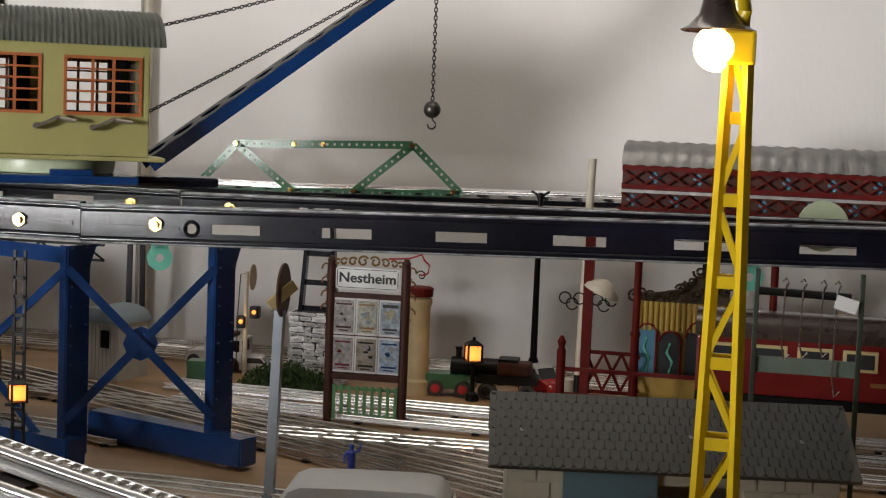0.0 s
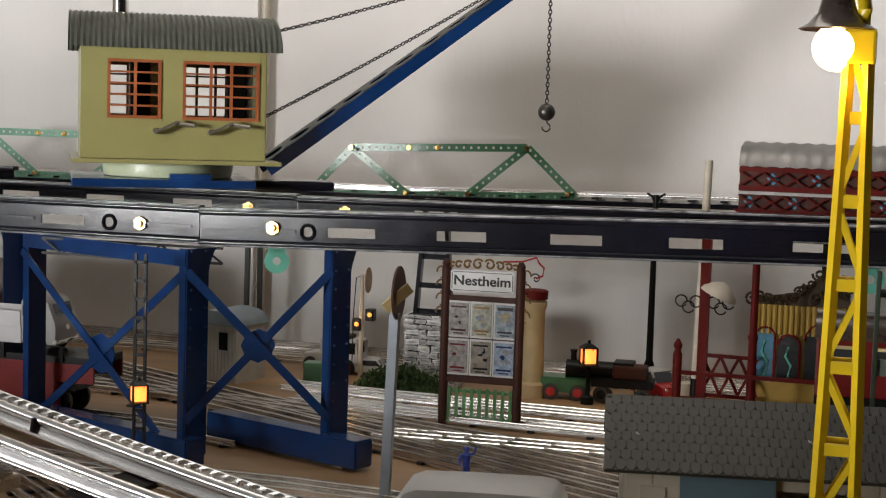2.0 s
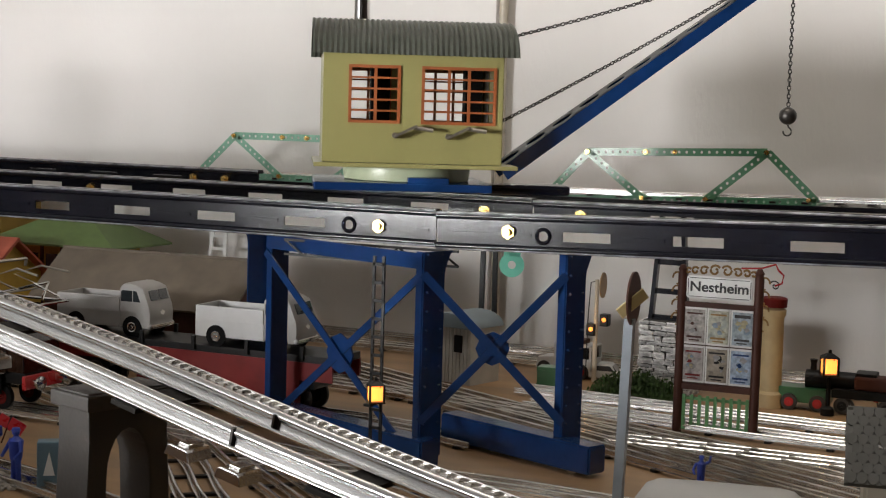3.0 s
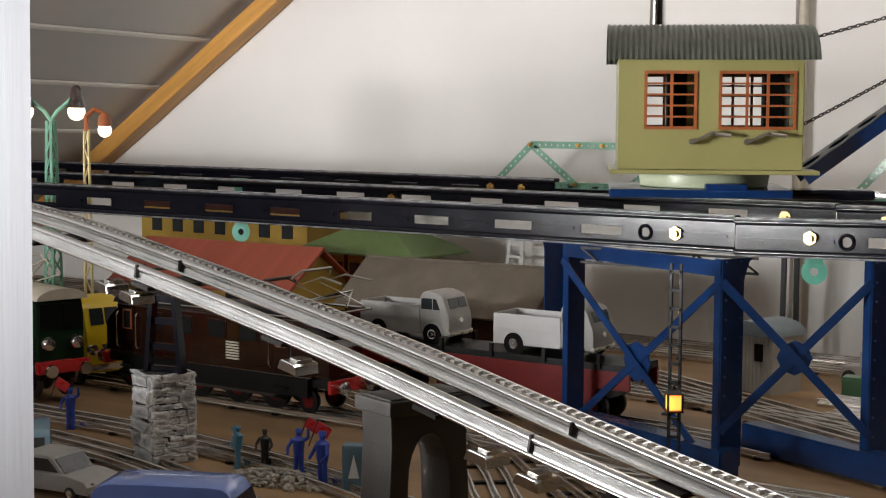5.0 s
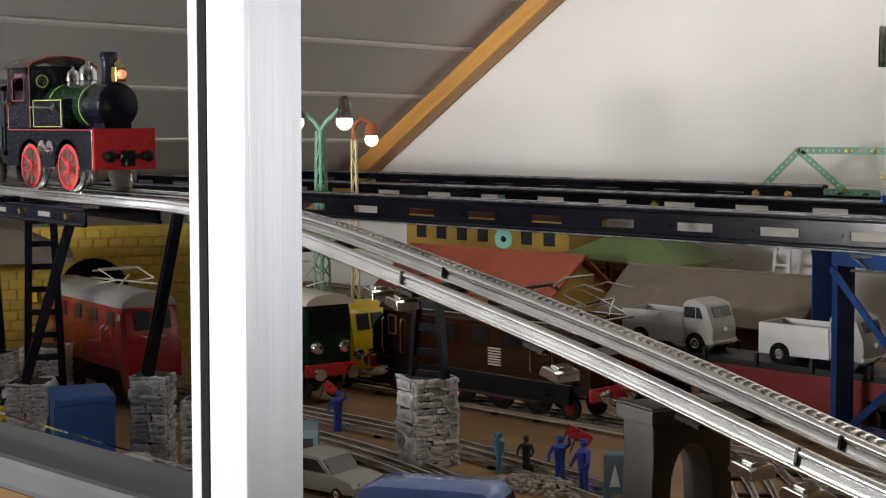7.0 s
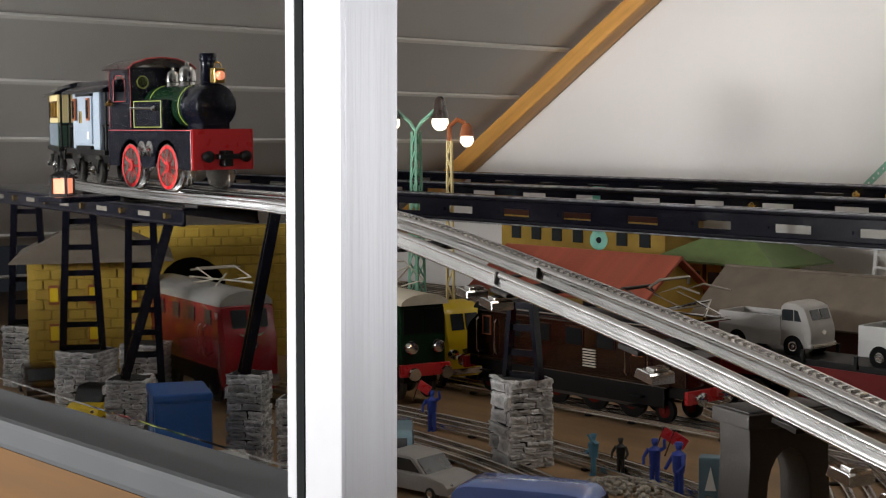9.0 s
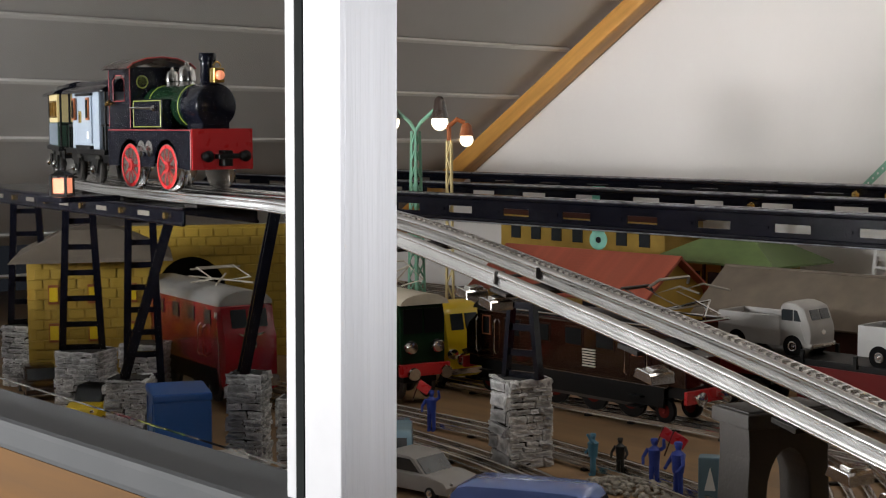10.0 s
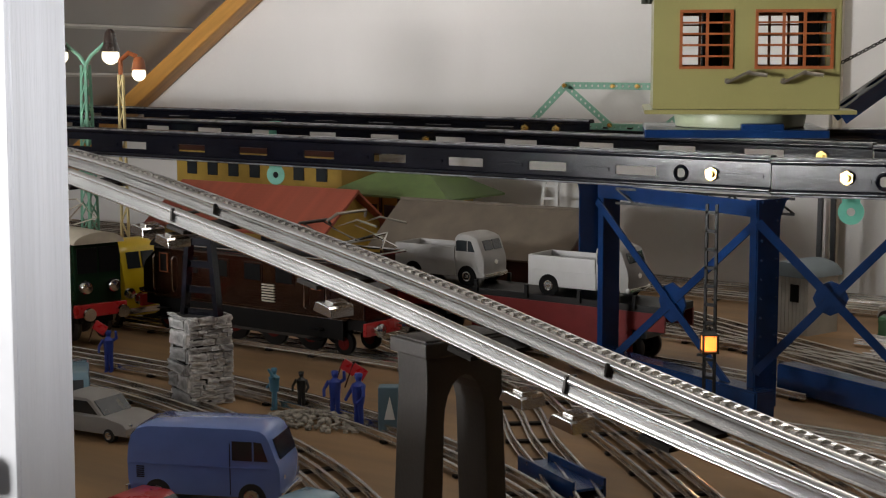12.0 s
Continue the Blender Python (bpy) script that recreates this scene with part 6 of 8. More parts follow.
bush(-0.685, 2.165, ZB, 0.07, 0.035, 0.038, 2600, "clump of dark green model foliage", 3)
# stone pier with a black trestle near the wall
stone_pier(-0.660, 2.235, 0.075, 0.06, 0.112, "rough grey stone pier near the wall", seed=11)
trestle_frame(-0.66, 2.225, ZB + 0.112, 0.236, 0.055, 0.030, "black tin trestle on a stone pier", rungs=4)
figure(-0.452, 1.673, ZB, 0.040, M_BLUEMAN, "small painted signalman figure in blue", 20, 1)
figure(-0.70, 1.50, ZB, 0.03, M_BROWNW, "small brown toy figure beside the track", 0)
# pale coach roof low in front
cv = small_car(-0.315, 1.235, ZB, 0.155, 0.075, 0.113, M_VWWHITE, "white toy van with rounded roof beside the shed", 8, style="van")
# black block and cream drum to the right of the shed
dk = thing("buffer_stop", "dark metal buffer stop at the shed end", "buffer stop", pose(0.10, 1.46, ZB))
part("beam", box(bm_new(), 0.05, 0.012, 0.014, (0, 0, 0.045), bevel=0.002), M_BLACKM, dk)
for s in (-1, 1):
    part("upright", box(bm_new(), 0.008, 0.012, 0.055, (s * 0.018, 0.012, 0.0275)), M_BLACKM, dk)
    part("buffer", rod(bm_new(), (s * 0.018, -0.014, 0.045), (s * 0.018, 0, 0.045), 0.006, seg=14), M_CHAIN, dk, smooth=True)


# ---- two pickups on a flat wagon ----
fw = thing("flat_wagon", "long black flat wagon with red sides carrying two pickups", "railway wagon", pose(-1.22, 1.795, ZB))
part("deck", box(bm_new(), 0.50, 0.078, 0.010, (0, 0, 0.084), bevel=0.001), M_BLACKM, fw)
for s in (-1, 1):
    part("side_sill", box(bm_new(), 0.50, 0.004, 0.024, (0, s * 0.038, 0.068)), M_REDSHADE, fw, "red side sill")
    part("side_box", box(bm_new(), 0.26, 0.006, 0.042, (0.07, s * 0.036, 0.036), bevel=0.001), M_REDSHADE, fw, "red side box")
    for k in range(6):
        part("stake", box(bm_new(), 0.005, 0.004, 0.018, (-0.22 + 0.085 * k, s * 0.041, 0.092)), M_BLACKM, fw)
    for wx in (-0.19, -0.14, 0.14, 0.19):
        wheel("wheel", fw, (wx, s * 0.023, 0.028), 0.021, 0.006, M_CHAIN, M_BLACKM)
part("bogie_frame", box(bm_new(), 0.10, 0.05, 0.016, (-0.165, 0, 0.050)), M_BLACKM, fw)
part("bogie_frame", box(bm_new(), 0.10, 0.05, 0.016, (0.165, 0, 0.050)), M_BLACKM, fw)
small_car(-1.345, 1.795, 0.039, 0.157, 0.062, 0.074, M_VWGREY, "pale grey toy pickup with low open bed", 2, style="pickup")
small_car(-1.110, 1.795, 0.039, 0.157, 0.062, 0.074, M_VWWHITE, "white toy pickup with grey cabin on the wagon", 2, M_VWGREY, style="pickup")

# ---- brown electric locomotive ----
bl = thing("electric_locomotive", "chestnut brown toy electric locomotive with red wheels", "locomotive", pose(-1.535, 1.603, ZB, 0, 0, 0))
BL2 = 0.215
part("body", box(bm_new(), 2 * BL2 - 0.05, 0.078, 0.076, (0, 0, 0.098), bevel=0.004), M_BROWNLOCO, bl)
for s in (-1, 1):
    part("nose", prism(bm_new(), [(0, 0.062), (s * 0.028, 0.062), (s * 0.028, 0.100), (s * 0.022, 0.112), (0, 0.130)], -0.036, 0.036, 0.002), M_BROWNLOCO, bl).matrix_basis = pose(s * (BL2 - 0.027), 0, 0)
    part("buffer_beam", box(bm_new(), 0.006, 0.078, 0.018, (s * (BL2 + 0.004), 0, 0.050), bevel=0.001), M_RED, bl, "red buffer beam")
    for t in (-1, 1):
        part("buffer", turned(bm_new(), [(0.004, 0), (0.004, 0.012), (0.0095, 0.013), (0.0095, 0.016), (0.003, 0.0185)], (s * (BL2 + 0.007), t * 0.026, 0.050), (0, 90 * s, 0), 14), M_CHROME, bl, "plated buffer", True)
    part("pantograph", tube(bm_new(), [(s * 0.115 - 0.03, -0.02, 0.146), (s * 0.115 + 0.035, -0.02, 0.162), (s * 0.115 - 0.02, -0.02, 0.184), (s * 0.115 - 0.02, 0.02, 0.184), (s * 0.115 + 0.035, 0.02, 0.162), (s * 0.115 - 0.03, 0.02, 0.146)], 0.0014, 6), M_CHAIN, bl, "wire pantograph")
    part("pantograph_shoe", tube(bm_new(), [(s * 0.115 - 0.02, -0.036, 0.178), (s * 0.115 - 0.02, -0.028, 0.186), (s * 0.115 - 0.02, 0.028, 0.186), (s * 0.115 - 0.02, 0.036, 0.178)], 0.002, 6), M_CHAIN, bl)
    for k in (-0.03, 0.035):
        part("insulator", turned(bm_new(), [(0.004, 0), (0.006, 0.004), (0.004, 0.006), (0.006, 0.009), (0.003, 0.012)], (s * 0.115 + k, 0.02, 0.142), seg=10), M_CREAM, bl, smooth=True)
part("roof", prism(bm_new(), [(-0.041, 0)] + [(-0.041 * math.cos(a), 0.014 * math.sin(a)) for a in [math.pi * k / 10 for k in range(1, 10)]] + [(0.041, 0)], -BL2 + 0.02, BL2 - 0.02), M_BLACKM, bl, "dark weathered roof", True).matrix_basis = pose(0, 0, 0.1355, 0, 0, 90)
for y0 in (-0.024, 0.024):
    part("pantograph", tube(bm_new(), [(0.120, y0, 0.152), (0.200, y0, 0.168), (0.150, y0, 0.182), (0.195, y0, 0.196), (0.235, y0 * 1.3, 0.190)], 0.0015, 6), M_PEWTER, bl, "folded wire pantograph frame")
    part("pantograph_spring", tube(bm_new(), [(0.135, y0 * 0.5, 0.155), (0.215, -y0 * 0.6, 0.176), (0.230, y0 * 0.7, 0.158)], 0.0018, 6), M_CHROME, bl)
part("pantograph_base", tube(bm_new(), [(0.120, -0.030, 0.152), (0.235, -0.030, 0.152), (0.235, 0.030, 0.152), (0.120, 0.030, 0.152), (0.120, -0.030, 0.152)], 0.0018, 6), M_CHROME, bl)
part("collector_bow", tube(bm_new(), [(0.155, -0.040, 0.193), (0.165, -0.030, 0.203), (0.165, 0.030, 0.203), (0.155, 0.040, 0.193)], 0.0022, 6), M_PEWTER, bl, "curved collector bow")
part("roof_rail", tube(bm_new(), [(-0.17, -0.042, 0.141), (0.17, -0.042, 0.141)], 0.0012, 6), M_CHROME, bl)
for wx in (-0.11, -0.05, 0.015, 0.075):
    wi = part("window", box(bm_new(), 0.036, 0.002, 0.028, (wx, -0.0393, 0.113), bevel=0.0008), M_BROWNLOCO, bl, "dark brown framed window")
    part("pane", box(bm_new(), 0.031, 0.002, 0.023, (wx, -0.0400, 0.113)), M_DARK, wi)
for dx in (-0.165, 0.135):
    do = part("door", box(bm_new(), 0.028, 0.002, 0.062, (dx, -0.0395, 0.097), bevel=0.0008), M_BROWNLOCO, bl)
    part("door_window", box(bm_new(), 0.014, 0.002, 0.026, (dx, -0.0408, 0.112)), M_DARK, do)
    for a, b, c0, d0 in ((0.017, 0.0015, 0, 0.1255), (0.017, 0.0015, 0, 0.0985), (0.0015, 0.028, 0.008, 0.112), (0.0015, 0.028, -0.008, 0.112)):
        part("door_window_frame", box(bm_new(), a, 0.002, b, (dx + c0, -0.0412, d0)), M_RUST, do, "orange window frame")
    for s in (-1, 1):
        part("handrail", tube(bm_new(), [(dx + s * 0.02, -0.040, 0.07), (dx + s * 0.02, -0.044, 0.074), (dx + s * 0.02, -0.044, 0.118), (dx + s * 0.02, -0.040, 0.122)], 0.0011, 6), M_CHROME, bl, "plated handrail")
    part("step", box(bm_new(), 0.022, 0.014, 0.002, (dx, -0.042, 0.030)), M_BLACKM, bl)
    part("step", box(bm_new(), 0.022, 0.010, 0.002, (dx, -0.042, 0.044)), M_BLACKM, bl)
for k in range(7):
    part("louvre", box(bm_new(), 0.024, 0.003, 0.0018, (0.045, -0.040, 0.074 + k * 0.0038)), M_CREAMP, bl, "pale louvre slat")
bright("b", "V", 0.014, (0.178, -0.0398, 0.105), (90, 0, 0), M_SIGNW, bl)
part("frame_plate", box(bm_new(), 2 * BL2, 0.060, 0.016, (0, 0, 0.054)), M_BLACKM, bl)
for wx, r in ((-0.17, 0.017), (-0.105, 0.027), (-0.03, 0.027), (0.045, 0.027), (0.115, 0.027), (0.175, 0.017)):
    for s in (-1, 1):
        wheel("wheel", bl, (wx, s * 0.027, r + 0.010), r, 0.007, M_BLACKM, M_DKRED)
part("valance", box(bm_new(), 0.36, 0.003, 0.030, (0.0, -0.0365, 0.047), bevel=0.0008), M_BLACKM, bl, "black underframe valance")
for z in (0.1365, 0.0605):
    part("waist_line", tube(bm_new(), [(-0.188, -0.0402, z), (0.188, -0.0402, z)], 0.0007, 5), M_CHROME, bl, "thin bright waist line")
part("coupling_rod", box(bm_new(), 0.24, 0.003, 0.005, (0.005, -0.034, 0.030)), M_CHAIN, bl)

# ---- dark green locomotive nose to nose with the brown one ----
gl = thing("green_locomotive", "dark green toy electric locomotive with red buffer beam", "locomotive", pose(-1.725, 1.455, ZB, 0, 0, -12))
part("body", prism(bm_new(), [(-0.30, 0.058), (-0.30, 0.150), (0.0, 0.150), (0.006, 0.13), (0.006, 0.058)], -0.037, 0.037, 0.004), M_LOCOG, gl)
part("roof", prism(bm_new(), [(-0.040, 0)] + [(-0.040 * math.cos(a), 0.016 * math.sin(a)) for a in [math.pi * k / 10 for k in range(1, 10)]] + [(0.040, 0)], -0.305, 0.012), M_CREAMP, gl, "pale dusty roof", True).matrix_basis = pose(0, 0, 0.150, 0, 0, -90)
for y0 in (-0.019, 0.019):
    part("front_window", box(bm_new(), 0.002, 0.031, 0.036, (0.0065, y0 * 0.92, 0.126)), M_DARK, gl, "dark front window")
    part("headlamp", turned(bm_new(), [(0.0105, 0), (0.0105, 0.006), (0.008, 0.010), (0.0003, 0.011)], (0.006, y0 * 1.15, 0.088), (0, 90, 0), 18), M_CHROME, gl, "large round headlamp", True)
    part("buffer", turned(bm_new(), [(0.004, 0), (0.004, 0.014), (0.0095, 0.015), (0.009, 0.019)], (0.012, y0 * 1.4, 0.052), (0, 90, 0), 14), M_CHROME, gl, "plated buffer", True)
part("buffer_beam", box(bm_new(), 0.008, 0.082, 0.018, (0.010, 0, 0.055), bevel=0.001), M_RED, gl, "red buffer beam")
for k in range(3):
    part("side_window", box(bm_new(), 0.03, 0.002, 0.03, (-0.035 - 0.06 * k, -0.0375, 0.126)), M_GLASSD, gl)
part("frame_plate", box(bm_new(), 0.29, 0.055, 0.022, (-0.15, 0, 0.045)), M_BLACKM, gl)
for wx in (-0.03, -0.09, -0.2, -0.26):
    for s in (-1, 1):
        wheel("wheel", gl, (wx, s * 0.024, 0.030), 0.024, 0.006, M_CHAIN, M_BLACKM)
pg = [(-0.10, -0.02, 0.166), (-0.03, -0.02, 0.182), (-0.09, -0.02, 0.205), (-0.09, 0.02, 0.205), (-0.03, 0.02, 0.182), (-0.10, 0.02, 0.166)]
part("pantograph", tube(bm_new(), pg, 0.0013, 6), M_CREAMP, gl, "wire pantograph")
part("pantograph", tube(bm_new(), [(-0.13, -0.03, 0.166), (-0.09, 0.03, 0.198), (-0.05, -0.03, 0.166), (-0.12, 0.02, 0.19)], 0.0013, 6), M_CREAMP, gl)

yt = small_car(-1.880, 1.62, ZB, 0.18, 0.07, 0.135, M_YELLOW, "bright yellow toy lorry with red cabin roof behind the locomotives", -10, style="pickup")

# ---- buildings at the back left ----


def gable_house(x, y, z, L, D, he, hr, wallm, roofm, label, turn=0, over=0.02, tiles=0, windows=()):
    """A house with a pitched roof, the ridge along its local x."""
    h = thing("model_house", label, "model house", pose(x, y, z, 0, 0, turn), group="model buildings")
    for s in (-1, 1):
        part("wall", box(bm_new(), L, 0.004, he, (0, s * (D / 2), he / 2)), wallm, h)
        part("gable_wall", prism(bm_new(), [(-D / 2, 0), (D / 2, 0), (D / 2, he), (0, hr - 0.004), (-D / 2, he)], -0.002, 0.002), wallm, h).matrix_basis = pose(s * L / 2, 0, 0, 0, 0, 90)
    rise = (hr - he) / (D / 2)
    w2 = D / 2 + over
    for s in (-1, 1):
        ln = math.hypot(w2, w2 * rise)
        r = part("roof", box(bm_new(), L + 2 * over, ln, 0.004, bevel=0.0006), roofm, h)
        r.matrix_basis = pose(0, s * w2 / 2, hr - w2 * rise / 2 + 0.002, -s * math.degrees(math.atan(rise)), 0, 0)
        if tiles and s < 0:
            co = part("tile_course", box(bm_new(), L + 2 * over, ln / tiles * 1.02, 0.002), roofm, r)
            co.matrix_basis = pose(0, -ln / 2 + ln * 0.5 / tiles, 0.0026, 8, 0, 0)
            for i in range(1, tiles):
                again(co, "tile_course", r, pose(0, -ln / 2 + ln * (i + 0.5) / tiles, 0.0026, 8, 0, 0))
    for wx, wz, ww, wh in windows:
        wi = part("window", box(bm_new(), ww + 0.006, 0.004, wh + 0.006, (wx, -D / 2 - 0.002, wz)), M_BROWNW, h, "dark wooden window frame")
        part("pane", box(bm_new(), ww, 0.002, wh, (wx, -D / 2 - 0.0045, wz)), M_GLASSD, wi)
    part("ridge", rod(bm_new(), (-L / 2 - over, 0, hr + 0.003), (L / 2 + over, 0, hr + 0.003), 0.0035, seg=8), roofm, h)
    return h


gable_house(-1.435, 2.03, ZB, 0.33, 0.15, 0.115, 0.172, M_BROWNW, M_BRROOF, "low engine shed with grey-brown felt roof", 2)
gable_house(-2.03, 2.13, ZB, 0.40, 0.17, 0.105, 0.165, M_YWALL, M_REDROOF, "long station building with red tiled roof", 2, tiles=16, windows=((0.15, 0.07, 0.03, 0.035), (0.08, 0.07, 0.03, 0.035)))
gh = thing("kiosk", "ochre half-timbered kiosk with hipped olive green roof", "model house", pose(-1.83, 2.33, ZB), group="model buildings")
part("wall", box(bm_new(), 0.20, 0.10, 0.16, (0, 0, 0.08)), M_YWALL, gh)
part("roof", turned(bm_new(), [(0.205, 0), (0.205, 0.004), (0.06, 0.052), (0.05, 0.054)], (0, 0, 0.148), (0, 0, 45), 4), M_GRROOF, gh, "hipped olive green roof").scale = (1, 0.62, 1)
for k in range(5):
    part("timber", box(bm_new(), 0.006, 0.004, 0.15, (-0.09 + 0.045 * k, -0.0515, 0.075)), M_BROWNW, gh)
for k in range(4):
    part("window", box(bm_new(), 0.024, 0.004, 0.04, (-0.0675 + 0.045 * k, -0.052, 0.11)), M_GLASSD, gh)
yh = thing("town_house", "yellow ochre town house with arched dark windows", "model house", pose(-2.30, 2.44, ZB), group="model buildings")
part("wall", box(bm_new(), 0.48, 0.12, 0.215, (0, 0, 0.1075)), M_YWALL, yh)
part("cornice", box(bm_new(), 0.49, 0.13, 0.012, (0, 0, 0.212), bevel=0.002), M_BROWNW, yh)
for k in range(7):
    for z in (0.10, 0.175):
        wf = part("window", prism(bm_new(), [(-0.014, -0.02), (0.014, -0.02), (0.014, 0.008), (0.008, 0.017), (0, 0.020), (-0.008, 0.017), (-0.014, 0.008)], -0.003, 0.0), M_GLASSD, yh, "arched dark window")
        wf.matrix_basis = pose(-0.19 + k * 0.063, -0.0605, z)
wl = thing("step_ladder", "small white wooden step ladder by the wall", "ladder", pose(-1.625, 2.47, ZB, -6, 0, 0))
for s in (-1, 1):
    part("stile", bar(bm_new(), (s * 0.022, 0, 0), (s * 0.014, 0, 0.175), 0.005, 0.007, up=(1, 0, 0)), M_SIGNW, wl)
for k in range(7):
    part("tread", box(bm_new(), 0.040 - 0.0018 * k, 0.008, 0.005, (0, 0, 0.02 + k * 0.024)), M_SIGNW, wl)

# ---- stone pier and trestle under the ramp ----
stone_pier(-1.345, 1.292, 0.056, 0.052, 0.108, "rough grey stone pier under the ramp", turn=72, seed=21)
trestle_frame(-1.335, 1.285, ZB + 0.108, 0.150, 0.048, 0.030, "black tin trestle on a stone pier", turn=12, rungs=3)

# ---- work gang and gravel ----
for x, y, h, t, a, mt, lab in ((-1.572, 1.343, 0.055, 30, 1, M_BLUEMAN, "toy railwayman figure in blue raising a flag"),
                               (-1.245, 1.313, 0.050, -40, 1, M_LBLUE, "toy worker figure in pale blue smock"),
                               (-1.222, 1.335, 0.045, 20, 0, M_INK, "dark toy worker figure"),
                               (-1.158, 1.322, 0.056, 25, 1, M_BLUEMAN, "toy worker figure in blue with tool"),
                               (-1.108, 1.305, 0.062, -15, 0, M_BLUEMAN, "toy worker figure in blue jacket standing")):
    figure(x, y, ZB, h, mt, lab, t, a)
for x, y, z in ((-1.586, 1.330, ZB + 0.060), (-1.160, 1.335, ZB + 0.058), (-1.128, 1.315, ZB + 0.060)):
    fl = thing("signal_flag", "small red signal flag on a stick", "flag", pose(x, y, z, 0, 20, 30), group="red signal flags")
    part("stick", rod(bm_new(), (0, 0, -0.020), (0, 0, 0.010), 0.0009, seg=6), M_BROWNW, fl)
    part("cloth", box(bm_new(), 0.018, 0.0015, 0.013, (0.009, 0, 0.003), (0, 12, 0)), M_RED, fl)
bm = bm_new()
rg = random.Random(5)
for k in range(420):
    a, q = rg.uniform(0, 6.28), rg.uniform(0, 1) ** 0.5
    s = rg.uniform(0.0018, 0.0045)
    bmesh.ops.create_icosphere(bm, subdivisions=1, radius=s, matrix=Matrix.Translation((0.07 * q * math.cos(a), 0.04 * q * math.sin(a), s * 0.4 + 0.012 * (1 - q))) @ Matrix.Diagonal((1, rg.uniform(0.6, 1), rg.uniform(0.5, 0.9), 1)))
solid("gravel_heap", bm, M_GRAVEL, "spread heap of pale grey model gravel", "gravel", pose(-1.16, 1.295, ZB), kind="stuff")
tp = thing("warning_block", "small blue-grey block with a white triangle", "sign", pose(-1.068, 1.312, ZB, 0, 0, 35))
part("block", box(bm_new(), 0.026, 0.02, 0.052, (0, 0, 0.026), bevel=0.002), M_DOOR, tp)
part("triangle", prism(bm_new(), [(-0.006, 0.016), (0.006, 0.016), (0, 0.042)], -0.0008, 0.0008), M_SIGNW, tp).location = (0, -0.011, 0)

# ---- street vehicles in front ----
small_car(-1.035, 1.008, ZB, 0.152, 0.064, 0.078, M_VWBLUE, "glossy lavender blue toy delivery van", 26, style="van")
small_car(-0.990, 0.888, ZB, 0.10, 0.05, 0.041, M_RED, "bright red toy saloon car", 8)
small_car(-0.850, 0.945, ZB, 0.10, 0.05, 0.050, M_SKY, "pale blue open toy car with white seats", 4)
small_car(-1.445, 1.170, ZB, 0.12, 0.052, 0.052, M_SKY, "pale blue toy bus beside the tracks", -40, style="van")
small_car(-1.325, 1.115, ZB, 0.13, 0.06, 0.045, M_VWGREY, "pale grey toy saloon car", 8)
# behind the glass
small_car(-1.440, 0.930, ZB, 0.11, 0.058, 0.05, M_COACHG, "dark blue-green toy car with white roof", -28, M_VWWHITE)
small_car(-1.700, 1.005, ZB, 0.11, 0.05, 0.048, M_BLACKM, "dark vintage toy car behind the glass", -30)
small_car(-1.955, 1.045, ZB, 0.10, 0.05, 0.05, M_YELLOW, "yellow and black toy car behind the glass", -50, M_BLACKM)
small_car(-2.20, 1.085, ZB, 0.13, 0.055, 0.045, M_BROWNLOCO, "dark red-brown toy car behind the glass", -20)
cr = thing("blue_container", "cobalt blue boxy container standing on the board", "container", pose(-1.578, 0.955, ZB, 0, 0, -25))
part("shell", box(bm_new(), 0.088, 0.066, 0.096, (0, 0, 0.048), bevel=0.003), M_BLUECRATE, cr)
part("lid", box(bm_new(), 0.091, 0.069, 0.010, (0, 0, 0.100), bevel=0.003), M_BLUECRATE, cr)
for s in (-1, 1):
    part("rib", box(bm_new(), 0.006, 0.0685, 0.09, (s * 0.032, 0, 0.047)), M_BLUECRATE, cr)

# ---- red electric locomotive behind the glass ----
rl = thing("red_locomotive", "ruby red toy electric locomotive with grey roof", "locomotive", pose(-1.865, 1.25, ZB, 0, 0, -9))
body = [(-0.32, 0.058), (-0.32, 0.155), (-0.016, 0.155), (-0.008, 0.151), (0.000, 0.118), (0.006, 0.108), (0.006, 0.030), (-0.02, 0.030), (-0.03, 0.058)]
part("body", prism(bm_new(), body, -0.043, 0.043, 0.011), M_REDLOCO, rl, smooth=True)
part("roof", prism(bm_new(), [(-0.043, 0)] + [(-0.043 * math.cos(a), 0.022 * math.sin(a)) for a in [math.pi * k / 10 for k in range(1, 10)]] + [(0.043, 0)], -0.32, -0.012, 0.002), M_SILVER, rl, "dull grey domed roof", True).matrix_basis = pose(0, 0, 0.152, 0, 0, -90)
for y0 in (-0.018, 0.018):
    part("front_window", bar(bm_new(), (-0.0005, y0 * 0.9, 0.121), (-0.0065, y0 * 0.9, 0.147), 0.024, 0.0025, up=(1, 0, 0.3)), M_GLASSD, rl, "dark front window")
    part("buffer", turned(bm_new(), [(0.004, 0), (0.004, 0.012), (0.0095, 0.013), (0.009, 0.017)], (0.006, y0 * 1.5, 0.045), (0, 90, 0), 14), M_CHROME, rl, "plated buffer", True)
part("headlamp", turned(bm_new(), [(0.0085, 0), (0.0085, 0.004), (0.006, 0.007), (0.0003, 0.008)], (0.003, 0, 0.096), (0, 90, 0), 18), M_CHROME, rl, "round headlamp", True)
part("emblem", prism(bm_new(), [(-0.022, 0.004), (-0.008, -0.004), (0.008, -0.004), (0.022, 0.004), (0.006, 0.001), (0, 0.005), (-0.006, 0.001)], -0.001, 0.001), M_CHROME, rl, "winged metal emblem").matrix_basis = pose(0.0045, 0.0, 0.110, 0, 0, 90)
